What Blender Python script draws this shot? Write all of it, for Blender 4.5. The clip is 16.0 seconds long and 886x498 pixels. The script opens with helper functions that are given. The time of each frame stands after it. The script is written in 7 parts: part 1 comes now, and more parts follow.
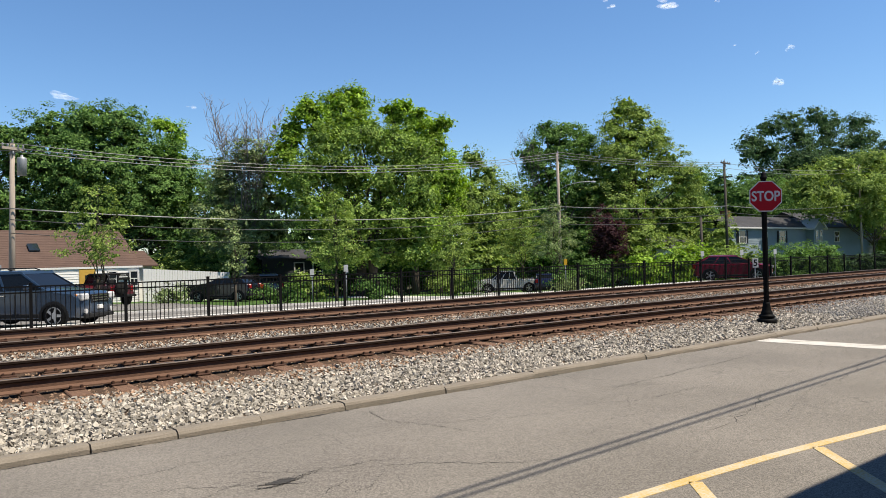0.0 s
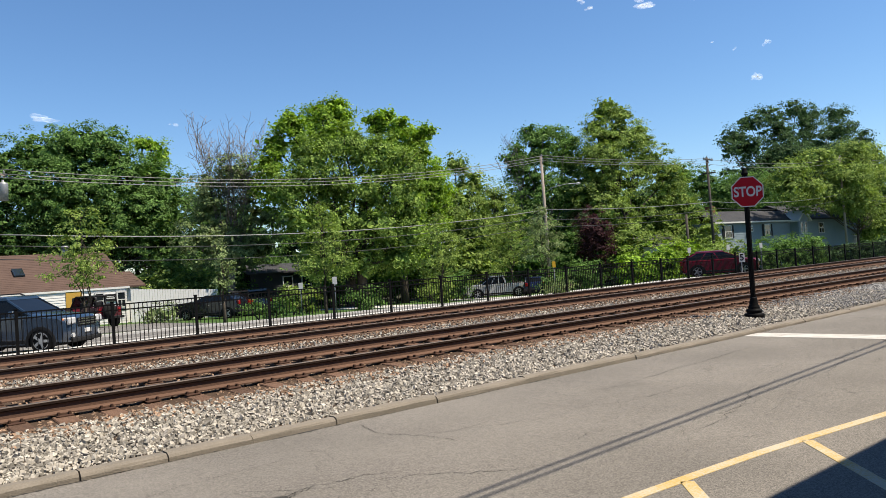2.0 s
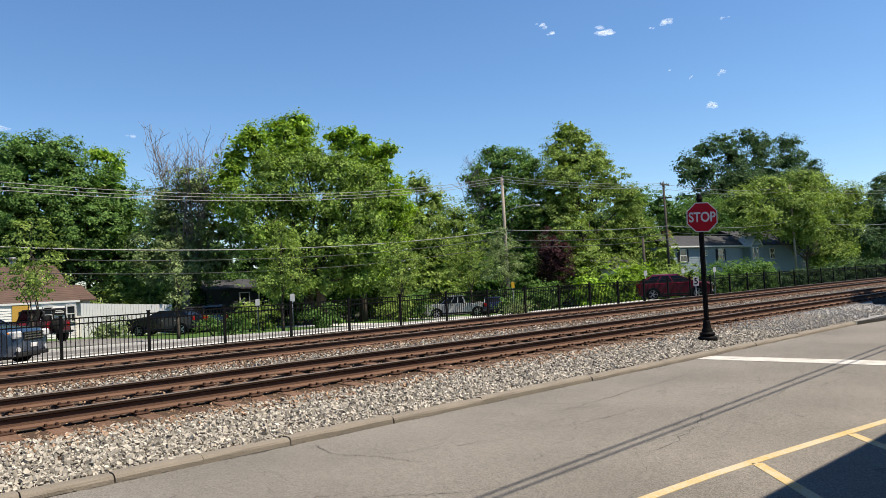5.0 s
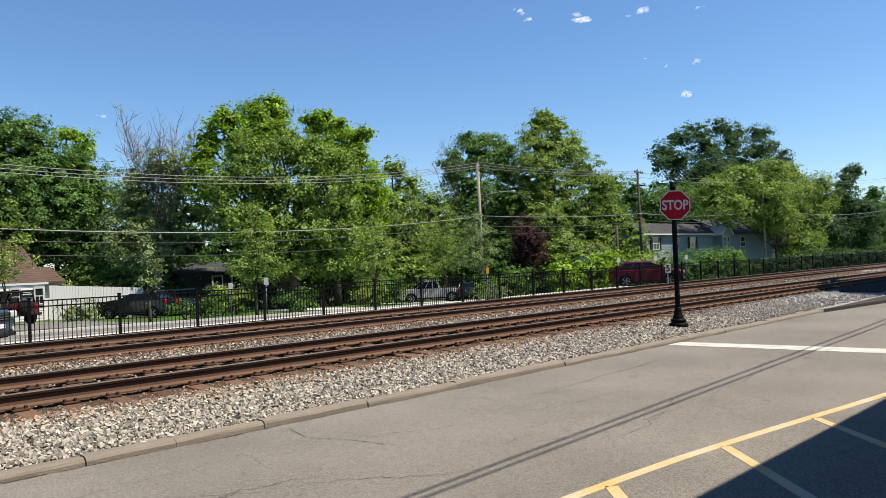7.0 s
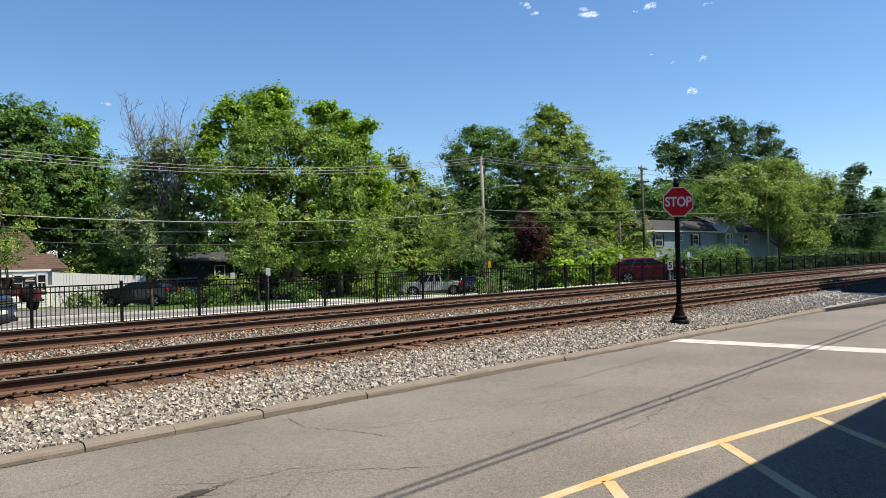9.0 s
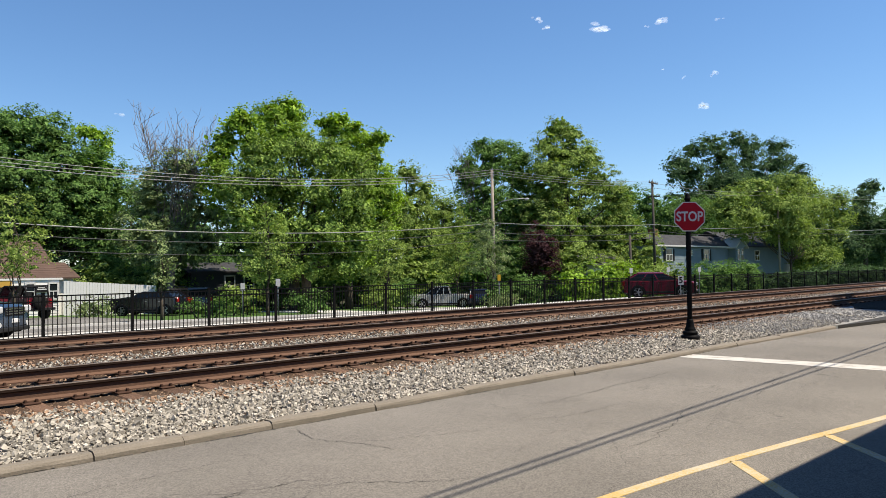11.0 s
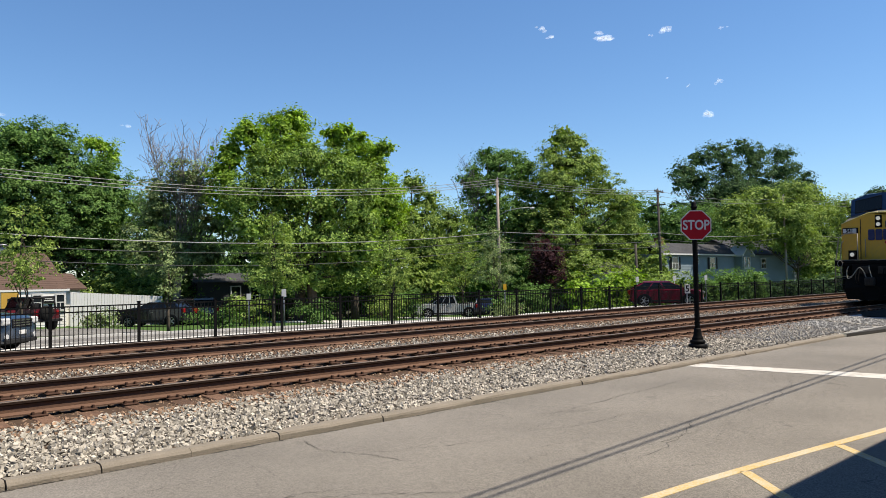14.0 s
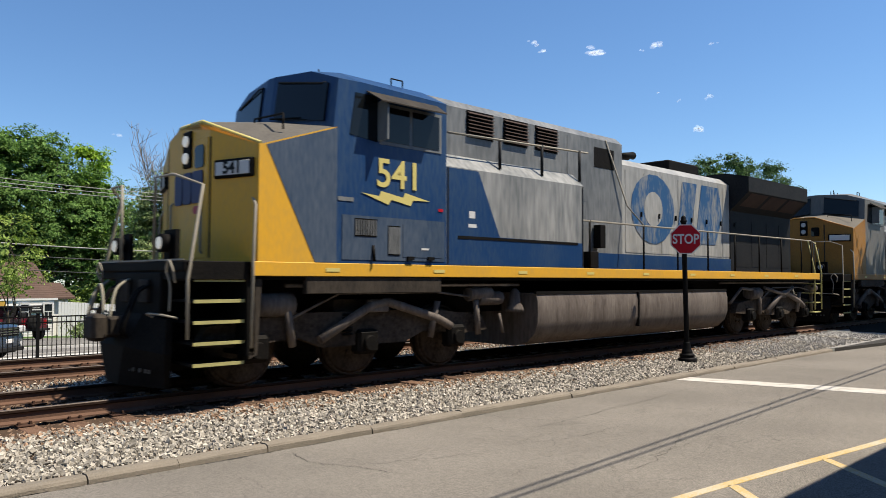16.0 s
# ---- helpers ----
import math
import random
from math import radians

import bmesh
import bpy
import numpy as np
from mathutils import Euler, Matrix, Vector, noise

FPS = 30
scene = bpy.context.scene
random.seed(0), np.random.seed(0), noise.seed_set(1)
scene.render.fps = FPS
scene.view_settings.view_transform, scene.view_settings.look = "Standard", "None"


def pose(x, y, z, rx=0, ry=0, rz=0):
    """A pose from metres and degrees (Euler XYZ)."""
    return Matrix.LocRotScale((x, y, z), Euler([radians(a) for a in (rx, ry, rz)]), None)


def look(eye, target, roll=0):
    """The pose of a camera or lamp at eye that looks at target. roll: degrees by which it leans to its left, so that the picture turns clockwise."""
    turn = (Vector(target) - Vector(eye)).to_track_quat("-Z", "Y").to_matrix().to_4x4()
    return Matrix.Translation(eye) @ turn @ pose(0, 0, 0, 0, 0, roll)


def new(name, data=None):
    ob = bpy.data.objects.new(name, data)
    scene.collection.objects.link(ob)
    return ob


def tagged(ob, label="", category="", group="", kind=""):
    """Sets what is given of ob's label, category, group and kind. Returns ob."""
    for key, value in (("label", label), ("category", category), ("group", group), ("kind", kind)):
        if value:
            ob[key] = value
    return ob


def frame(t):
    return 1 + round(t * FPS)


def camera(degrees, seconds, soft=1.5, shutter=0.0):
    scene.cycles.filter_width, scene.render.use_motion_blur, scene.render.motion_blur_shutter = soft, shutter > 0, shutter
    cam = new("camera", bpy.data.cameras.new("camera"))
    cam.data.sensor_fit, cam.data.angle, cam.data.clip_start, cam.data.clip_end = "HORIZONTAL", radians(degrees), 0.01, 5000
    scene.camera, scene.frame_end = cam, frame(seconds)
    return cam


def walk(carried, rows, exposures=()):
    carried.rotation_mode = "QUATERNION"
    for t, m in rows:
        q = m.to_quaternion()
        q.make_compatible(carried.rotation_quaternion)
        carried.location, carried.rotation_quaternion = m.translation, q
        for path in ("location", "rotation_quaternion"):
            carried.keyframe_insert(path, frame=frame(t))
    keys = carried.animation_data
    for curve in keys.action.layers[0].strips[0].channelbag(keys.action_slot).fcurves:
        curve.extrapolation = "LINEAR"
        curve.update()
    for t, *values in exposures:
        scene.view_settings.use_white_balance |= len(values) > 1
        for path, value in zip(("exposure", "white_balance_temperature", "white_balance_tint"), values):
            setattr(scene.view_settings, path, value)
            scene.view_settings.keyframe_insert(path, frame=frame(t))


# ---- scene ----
cam = camera(62.0, 16.0, soft=0.55, shutter=0.08)
PATH = [
    (0, pose(-0.022, 0.023, 1.654, 90.75, 1.50, -38.08)),
    (0.5, pose(-0.019, -0.002, 1.666, 91.05, 1.80, -38.70)),
    (1, pose(-0.013, -0.005, 1.667, 91.16, 2.49, -38.90)),
    (1.5, pose(-0.009, -0.022, 1.676, 91.17, 3.33, -38.96)),
    (2, pose(0.010, -0.008, 1.680, 91.25, 3.94, -38.92)),
    (2.5, pose(0.016, 0.013, 1.674, 91.43, 4.02, -38.84)),
    (3, pose(0.005, 0.015, 1.677, 91.84, 3.61, -38.85)),
    (3.5, pose(0.005, 0.007, 1.684, 92.22, 3.14, -39.22)),
    (4, pose(0.008, 0.009, 1.693, 92.51, 2.85, -40.01)),
    (4.5, pose(0.018, -0.010, 1.691, 92.72, 2.96, -41.13)),
    (7, pose(0.002, -0.009, 1.684, 91.29, 2.48, -44.03)),
    (7.5, pose(0.002, -0.009, 1.676, 90.86, 2.17, -44.07)),
    (8, pose(0.011, -0.009, 1.679, 90.58, 1.89, -44.08)),
    (8.5, pose(0.017, -0.008, 1.674, 90.58, 1.68, -44.02)),
    (9, pose(0.013, -0.014, 1.677, 90.78, 1.55, -43.85)),
    (11.5, pose(0.007, -0.001, 1.679, 92.04, 0.97, -43.12)),
    (12, pose(0.001, 0.001, 1.689, 92.34, 1.04, -43.17)),
    (12.5, pose(0.004, 0.001, 1.683, 92.64, 1.17, -43.06)),
    (13, pose(0.000, 0.003, 1.678, 92.77, 1.32, -42.89)),
    (13.5, pose(-0.004, 0.004, 1.683, 92.69, 1.36, -42.73)),
    (14, pose(0.001, 0.012, 1.685, 92.51, 1.23, -42.70)),
    (14.5, pose(-0.008, 0.008, 1.687, 92.49, 1.02, -42.77)),
    (15, pose(-0.014, 0.006, 1.690, 92.67, 0.81, -43.01)),
    (15.5, pose(-0.019, 0.001, 1.685, 93.02, 0.75, -43.36)),
    (16, pose(-0.009, -0.006, 1.687, 93.42, 0.82, -43.41)),
]
walk(cam, PATH)

# ---- light ----
SUN_AZ, SUN_EL = 140.0, 61.0            # degrees, clockwise from +Y, and above the ground
world = bpy.data.worlds.new("sky")
scene.world = world
world.use_nodes = True
wn = world.node_tree
sky = wn.nodes.new("ShaderNodeTexSky")
sky.sky_type = 'NISHITA'
sky.sun_disc = False
sky.sun_elevation, sky.sun_rotation = radians(SUN_EL), radians(SUN_AZ)
sky.air_density, sky.dust_density, sky.ozone_density = 1.0, 0.05, 6.0
deep = wn.nodes.new("ShaderNodeHueSaturation")
deep.inputs["Saturation"].default_value = 1.08
wn.links.new(sky.outputs[0], deep.inputs["Color"])
wn.links.new(deep.outputs[0], wn.nodes["Background"].inputs[0])
wn.nodes["Background"].inputs[1].default_value = 0.0853
sun = new("sun", bpy.data.lights.new("sun", "SUN"))
sun.data.energy, sun.data.angle, sun.data.color = 5.0, radians(0.53), (1.0, 0.90, 0.75)
s_az, s_el = radians(SUN_AZ), radians(SUN_EL)
sun.matrix_world = look((0, 0, 0), (-math.sin(s_az) * math.cos(s_el), -math.cos(s_az) * math.cos(s_el), -math.sin(s_el)))
scene.view_settings.exposure = 0.85


# ---- materials ----
def rgb(c):
    return (*c, 1.0)


ALBEDO_SCALE = 0.655     # darkens every base colour to balance the raised exposure and deepen shade


def mat(name, c1, c2=None, rough=0.7, metal=0.0, scale=3.0, fine=40.0, bump=0.15, spec=0.22, vary=0.0, island=0.0, emit=0.0,
        contrast=(0.35, 0.7), rough2=None, coat=0.0, stretch=(1, 1, 1)):
    """Two scales of noise between c1 and c2, fine relief, and variation from piece to piece."""
    m = bpy.data.materials.new(name)
    m.use_nodes = True
    nt = m.node_tree
    n, l = nt.nodes, nt.links
    b = n["Principled BSDF"]
    c2 = c2 or tuple(x * 0.75 for x in c1)
    c1, c2 = tuple(x * ALBEDO_SCALE for x in c1), tuple(x * ALBEDO_SCALE for x in c2)
    tc = n.new("ShaderNodeTexCoord")
    mp = n.new("ShaderNodeMapping")
    mp.inputs["Scale"].default_value = stretch
    l.new(tc.outputs["Object"], mp.inputs[0])
    big, small = n.new("ShaderNodeTexNoise"), n.new("ShaderNodeTexNoise")
    big.inputs["Scale"].default_value, big.inputs["Detail"].default_value = scale, 6
    small.inputs["Scale"].default_value, small.inputs["Detail"].default_value = fine, 4
    l.new(mp.outputs[0], big.inputs[0]), l.new(mp.outputs[0], small.inputs[0])
    add = n.new("ShaderNodeMath")
    add.operation = "MULTIPLY_ADD"
    add.inputs[1].default_value = 0.5
    half = n.new("ShaderNodeMath")
    half.operation = "MULTIPLY"
    half.inputs[1].default_value = 0.5
    l.new(small.outputs[0], half.inputs[0])
    l.new(big.outputs[0], add.inputs[0]), l.new(half.outputs[0], add.inputs[2])
    ramp = n.new("ShaderNodeValToRGB")
    ramp.color_ramp.elements[0].position, ramp.color_ramp.elements[1].position = contrast
    ramp.color_ramp.elements[0].color, ramp.color_ramp.elements[1].color = rgb(c1), rgb(c2)
    l.new(add.outputs[0], ramp.inputs[0])
    col = ramp.outputs[0]
    if vary or island:
        hsv = n.new("ShaderNodeHueSaturation")
        src = n.new("ShaderNodeObjectInfo").outputs["Random"] if vary else n.new("ShaderNodeNewGeometry").outputs["Random Per Island"]
        rng = n.new("ShaderNodeMapRange")
        a = vary or island
        rng.inputs["To Min"].default_value, rng.inputs["To Max"].default_value = 1 - a, 1 + a
        l.new(src, rng.inputs[0]), l.new(rng.outputs[0], hsv.inputs["Value"]), l.new(col, hsv.inputs["Color"])
        col = hsv.outputs[0]
    l.new(col, b.inputs["Base Color"])
    b.inputs["Roughness"].default_value, b.inputs["Metallic"].default_value = rough, metal
    b.inputs["Specular IOR Level"].default_value = spec
    b.inputs["Coat Weight"].default_value = coat
    if rough2 is not None:
        rr = n.new("ShaderNodeMapRange")
        rr.inputs["To Min"].default_value, rr.inputs["To Max"].default_value = rough, rough2
        l.new(add.outputs[0], rr.inputs[0]), l.new(rr.outputs[0], b.inputs["Roughness"])
    if bump:
        bp = n.new("ShaderNodeBump")
        bp.inputs["Strength"].default_value, bp.inputs["Distance"].default_value = bump, 0.02
        l.new(small.outputs[0], bp.inputs["Height"]), l.new(bp.outputs[0], b.inputs["Normal"])
    if emit:
        b.inputs["Emission Color"].default_value, b.inputs["Emission Strength"].default_value = rgb(c1), emit
    return m


def leaf_mat(name, c1, c2, glow=0.26):
    """Leaves: dull upper side, light that shines through, and leaf to leaf variation."""
    m = bpy.data.materials.new(name)
    m.use_nodes = True
    n, l = m.node_tree.nodes, m.node_tree.links
    b, out = n["Principled BSDF"], n["Material Output"]
    ramp = n.new("ShaderNodeValToRGB")
    ramp.color_ramp.elements[0].color, ramp.color_ramp.elements[1].color = rgb(c1), rgb(c2)
    l.new(n.new("ShaderNodeNewGeometry").outputs["Random Per Island"], ramp.inputs[0])
    tc, spray, rng, tone = n.new("ShaderNodeTexCoord"), n.new("ShaderNodeTexNoise"), n.new("ShaderNodeMapRange"), n.new("ShaderNodeHueSaturation")
    spray.inputs["Scale"].default_value, spray.inputs["Detail"].default_value = 1.1, 3
    rng.inputs["From Min"].default_value, rng.inputs["From Max"].default_value = 0.36, 0.64
    rng.inputs["To Min"].default_value, rng.inputs["To Max"].default_value = 0.75, 1.25
    l.new(tc.outputs["Object"], spray.inputs[0]), l.new(spray.outputs[0], rng.inputs[0])
    l.new(rng.outputs[0], tone.inputs["Value"]), l.new(ramp.outputs[0], tone.inputs["Color"])
    l.new(tone.outputs[0], b.inputs["Base Color"])
    b.inputs["Roughness"].default_value, b.inputs["Specular IOR Level"].default_value = 0.6, 0.06
    tr, mix = n.new("ShaderNodeBsdfTranslucent"), n.new("ShaderNodeMixShader")
    hs = n.new("ShaderNodeHueSaturation")
    hs.inputs["Value"].default_value, hs.inputs["Saturation"].default_value = 1.6, 1.15
    l.new(tone.outputs[0], hs.inputs["Color"]), l.new(hs.outputs[0], tr.inputs[0])
    mix.inputs[0].default_value = glow
    l.new(b.outputs[0], mix.inputs[1]), l.new(tr.outputs[0], mix.inputs[2]), l.new(mix.outputs[0], out.inputs[0])
    return m


def asphalt_mat(name, c1, c2, crack=0.0):
    m = mat(name, c1, c2, rough=0.9, scale=0.45, fine=120, bump=0.2, contrast=(0.38, 0.62))
    n, l = m.node_tree.nodes, m.node_tree.links
    b = n["Principled BSDF"]
    old = b.inputs["Base Color"].links[0].from_socket
    tc = n.new("ShaderNodeTexCoord")
    # pale and dark chips in the surface
    sp = n.new("ShaderNodeTexVoronoi")
    sp.inputs["Scale"].default_value = 110
    l.new(tc.outputs["Object"], sp.inputs[0])
    mr = n.new("ShaderNodeMapRange")
    mr.inputs["To Min"].default_value, mr.inputs["To Max"].default_value = 0.62, 1.38
    sep = n.new("ShaderNodeSeparateColor")
    l.new(sp.outputs["Color"], sep.inputs[0]), l.new(sep.outputs[0], mr.inputs[0])
    mul = n.new("ShaderNodeHueSaturation")
    l.new(old, mul.inputs["Color"]), l.new(mr.outputs[0], mul.inputs["Value"])
    col = mul.outputs[0]
    if crack:
        wob = n.new("ShaderNodeTexNoise")
        wob.inputs["Scale"].default_value, wob.inputs["Detail"].default_value = 1.3, 5
        l.new(tc.outputs["Object"], wob.inputs[0])
        mx = n.new("ShaderNodeVectorMath")
        mx.operation = "MULTIPLY_ADD"
        mx.inputs[1].default_value = (1.1, 1.1, 0)
        l.new(wob.outputs["Color"], mx.inputs[0]), l.new(tc.outputs["Object"], mx.inputs[2])
        vo = n.new("ShaderNodeTexVoronoi")
        vo.feature = "DISTANCE_TO_EDGE"
        vo.inputs["Scale"].default_value = crack
        l.new(mx.outputs[0], vo.inputs[0])
        lt = n.new("ShaderNodeMapRange")
        lt.inputs["From Min"].default_value, lt.inputs["From Max"].default_value = 0.001, 0.006
        lt.inputs["To Min"].default_value, lt.inputs["To Max"].default_value = 0.55, 0.0
        l.new(vo.outputs["Distance"], lt.inputs[0])
        gate = n.new("ShaderNodeTexNoise")
        gate.inputs["Scale"].default_value = 0.5
        l.new(tc.outputs["Object"], gate.inputs[0])
        gm = n.new("ShaderNodeMapRange")
        gm.inputs["From Min"].default_value, gm.inputs["From Max"].default_value = 0.45, 0.6
        l.new(gate.outputs[0], gm.inputs[0])
        pm = n.new("ShaderNodeMath")
        pm.operation = "MULTIPLY"
        l.new(lt.outputs[0], pm.inputs[0]), l.new(gm.outputs[0], pm.inputs[1])
        mixc = n.new("ShaderNodeMix")
        mixc.data_type = "RGBA"
        mixc.inputs["B"].default_value = (0.03, 0.028, 0.025, 1)
        l.new(pm.outputs[0], mixc.inputs["Factor"]), l.new(col, mixc.inputs["A"])
        col = mixc.outputs["Result"]
    l.new(col, b.inputs["Base Color"])
    return m


def glass_mat(name, tint=(0.02, 0.025, 0.03)):
    m = mat(name, tint, tint, rough=0.06, bump=0, spec=0.5)
    return m


M = {}
M["asphalt"] = asphalt_mat("road_asphalt", (0.263, 0.240, 0.209), (0.182, 0.166, 0.145), crack=0.9)
M["asphalt_far"] = asphalt_mat("street_asphalt", (0.25, 0.24, 0.225), (0.19, 0.18, 0.17))
M["patch"] = asphalt_mat("dark_asphalt", (0.04, 0.038, 0.035), (0.06, 0.057, 0.053))
M["tar"] = mat("black_tar", (0.018, 0.017, 0.016), (0.03, 0.028, 0.026), rough=0.95, scale=3, fine=60, bump=0.2, spec=0.05)
M["concrete"] = mat("concrete", (0.30, 0.26, 0.21), (0.20, 0.175, 0.14), rough=0.9, scale=2.5, fine=60, bump=0.4)
M["concrete_pale"] = mat("pale_concrete", (0.74, 0.72, 0.68), (0.6, 0.58, 0.54), rough=0.9, scale=1.5, fine=50, bump=0.2)
M["white_paint"] = mat("road_paint_white", (0.68, 0.65, 0.60), (0.36, 0.33, 0.28), rough=0.8, scale=4, fine=60, contrast=(0.46, 0.66))
M["yellow_paint"] = mat("road_paint_yellow", (0.62, 0.43, 0.15), (0.60, 0.54, 0.41), rough=0.85, scale=1.6, fine=55, contrast=(0.42, 0.58))
M["stone"] = mat("ballast_stone", (0.51, 0.47, 0.405), (0.285, 0.257, 0.212), rough=0.9, scale=14, fine=60, bump=0.1, island=0.6)
M["stone_single"] = mat("loose_stone", (0.51, 0.47, 0.405), (0.285, 0.257, 0.212), rough=0.9, scale=14, fine=60, bump=0.1, vary=0.55)
M["stone_rust"] = mat("rusty_ballast", (0.42, 0.285, 0.19), (0.24, 0.15, 0.10), rough=0.95, scale=9, fine=60, bump=0.1, island=0.45)
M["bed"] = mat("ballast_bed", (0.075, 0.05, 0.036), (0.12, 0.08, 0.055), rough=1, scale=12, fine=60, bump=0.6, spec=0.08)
M["gravel"] = mat("fine_gravel", (0.42, 0.41, 0.39), (0.25, 0.24, 0.23), rough=1, scale=6, fine=90, bump=0.6)
M["rail_rust"] = mat("rusted_rail_steel", (0.185, 0.102, 0.065), (0.112, 0.064, 0.044), rough=0.85, scale=5, fine=90, bump=0.25, stretch=(0.3, 1, 1))
# darker steel for the sides and underside of each rail head
M["rail_dark"] = mat("greasy_rail_steel", (0.026, 0.017, 0.013), (0.05, 0.03, 0.022), rough=0.6, scale=5, fine=90, bump=0.2, stretch=(0.3, 1, 1), spec=0.08)
M["rail_head"] = mat("worn_rail_steel", (0.17, 0.135, 0.11), (0.10, 0.08, 0.068), rough=0.5, metal=0.4, scale=4, fine=40, bump=0.03)
M["tie"] = mat("creosoted_wood", (0.11, 0.065, 0.044), (0.24, 0.138, 0.088), rough=0.95, scale=3, fine=50, bump=0.5, vary=0.3, stretch=(6, 1, 6))
M["plate"] = mat("rusty_plate", (0.10, 0.05, 0.03), (0.06, 0.03, 0.02), rough=0.9, fine=60)
M["black_paint"] = mat("black_paint", (0.006, 0.006, 0.0065), (0.011, 0.011, 0.011), rough=0.6, fine=50, bump=0.05, spec=0.06)
M["grass"] = mat("lawn", (0.085, 0.17, 0.03), (0.05, 0.10, 0.02), rough=0.95, scale=0.6, fine=14, bump=0.8)
# soil colour darkened for the shade under the trees
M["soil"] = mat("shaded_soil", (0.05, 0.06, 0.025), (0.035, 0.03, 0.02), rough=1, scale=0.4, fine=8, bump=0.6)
M["wood_pole"] = mat("weathered_pole_wood", (0.50, 0.43, 0.36), (0.32, 0.27, 0.22), rough=0.9, scale=2, fine=30, stretch=(8, 8, 0.6), bump=0.3)
M["dark_pole"] = mat("brown_pole_wood", (0.115, 0.10, 0.085), (0.07, 0.06, 0.05), rough=0.9, scale=2, fine=30, stretch=(8, 8, 0.6), bump=0.3)
M["galv"] = mat("galvanised_steel", (0.42, 0.43, 0.44), (0.33, 0.34, 0.35), rough=0.5, metal=0.5)
M["wire"] = mat("aluminium_cable", (0.36, 0.36, 0.35), (0.27, 0.27, 0.26), rough=0.5, metal=0.3, bump=0)
M["cable"] = mat("black_cable", (0.10, 0.10, 0.10), (0.07, 0.07, 0.07), rough=0.6, bump=0)
M["bark"] = mat("bark", (0.12, 0.095, 0.07), (0.06, 0.05, 0.04), rough=0.95, scale=3, fine=25, bump=0.8, stretch=(3, 3, 0.6))
M["bark_pale"] = mat("dead_bark", (0.30, 0.27, 0.24), (0.20, 0.17, 0.15), rough=0.95, scale=3, fine=25, bump=0.5)
M["glass"] = glass_mat("tinted_glass")
M["car_glass"] = mat("dark_car_glass", (0.008, 0.010, 0.012), (0.012, 0.014, 0.016), rough=0.04, bump=0, spec=0.25)
# grey siding with the shade of the trees put into its colour
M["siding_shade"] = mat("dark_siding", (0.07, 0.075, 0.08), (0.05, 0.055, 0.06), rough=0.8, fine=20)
M["rubber"] = mat("tyre_rubber", (0.015, 0.015, 0.015), (0.03, 0.028, 0.026), rough=0.85, fine=60, spec=0.08)
M["alloy"] = mat("alloy_wheel", (0.55, 0.56, 0.58), (0.45, 0.45, 0.46), rough=0.3, metal=0.8, bump=0.02)
M["chrome"] = mat("chrome", (0.75, 0.75, 0.76), (0.6, 0.6, 0.6), rough=0.15, metal=1.0, bump=0)
M["lamp_lens"] = mat("lamp_lens", (0.65, 0.66, 0.66), (0.5, 0.5, 0.5), rough=0.1, bump=0.05)
M["red_lens"] = mat("red_lens", (0.35, 0.01, 0.01), (0.25, 0.01, 0.01), rough=0.15, bump=0)
M["amber_lens"] = mat("amber_lens", (0.7, 0.22, 0.03), (0.6, 0.2, 0.03), rough=0.2, bump=0)
M["sign_red"] = mat("sign_red", (0.55, 0.012, 0.025), (0.48, 0.012, 0.022), rough=0.4, scale=2, bump=0.02)
M["sign_white"] = mat("sign_white", (0.80, 0.79, 0.77), (0.7, 0.69, 0.67), rough=0.45, bump=0.02)
M["sign_yellow"] = mat("sign_yellow", (0.75, 0.45, 0.03), (0.68, 0.4, 0.03), rough=0.45, bump=0.02)
M["siding_white"] = mat("white_siding", (0.96, 0.95, 0.92), (0.86, 0.85, 0.82), rough=0.6, scale=1, fine=20, bump=0.1)
M["siding_blue"] = mat("blue_siding", (0.27, 0.33, 0.37), (0.22, 0.28, 0.32), rough=0.7, scale=1, fine=20, bump=0.1)
M["siding_grey"] = mat("grey_siding", (0.33, 0.36, 0.39), (0.27, 0.3, 0.33), rough=0.7, scale=1, fine=20, bump=0.1)
M["shingle_brown"] = mat("brown_shingles", (0.155, 0.10, 0.078), (0.095, 0.062, 0.05), rough=0.95, scale=1.2, fine=30, bump=0.4)
M["shingle_dark"] = mat("dark_shingles", (0.055, 0.055, 0.06), (0.09, 0.09, 0.095), rough=0.95, scale=1.2, fine=30, bump=0.4)
M["door_yellow"] = mat("yellow_door_paint", (0.70, 0.42, 0.08), (0.6, 0.36, 0.07), rough=0.5)
M["dark_trim"] = mat("black_trim", (0.02, 0.02, 0.022), (0.03, 0.03, 0.03), rough=0.6, spec=0.08)
M["brick"] = mat("chimney_brick", (0.25, 0.11, 0.07), (0.2, 0.09, 0.06), rough=0.95, fine=20)


# ---- shapes ----
def part(name, bm, material, parent=None, label="", smooth=False):
    me = bpy.data.meshes.new(name)
    bmesh.ops.recalc_face_normals(bm, faces=bm.faces)
    bm.to_mesh(me)
    bm.free()
    for m in (material if isinstance(material, (list, tuple)) else (material,)):
        me.materials.append(m)
    if smooth:
        me.shade_smooth()
        me.set_sharp_from_angle(angle=radians(35))
    ob = new(name, me)
    if parent:
        ob.parent = parent
    if label:
        ob["label"] = label
    return ob


def again(ob, m, parent=None):
    """Another object on the same mesh."""
    o = new(ob.name.split(".")[0], ob.data)
    o.parent = parent or ob.parent
    o.matrix_basis = m
    return o


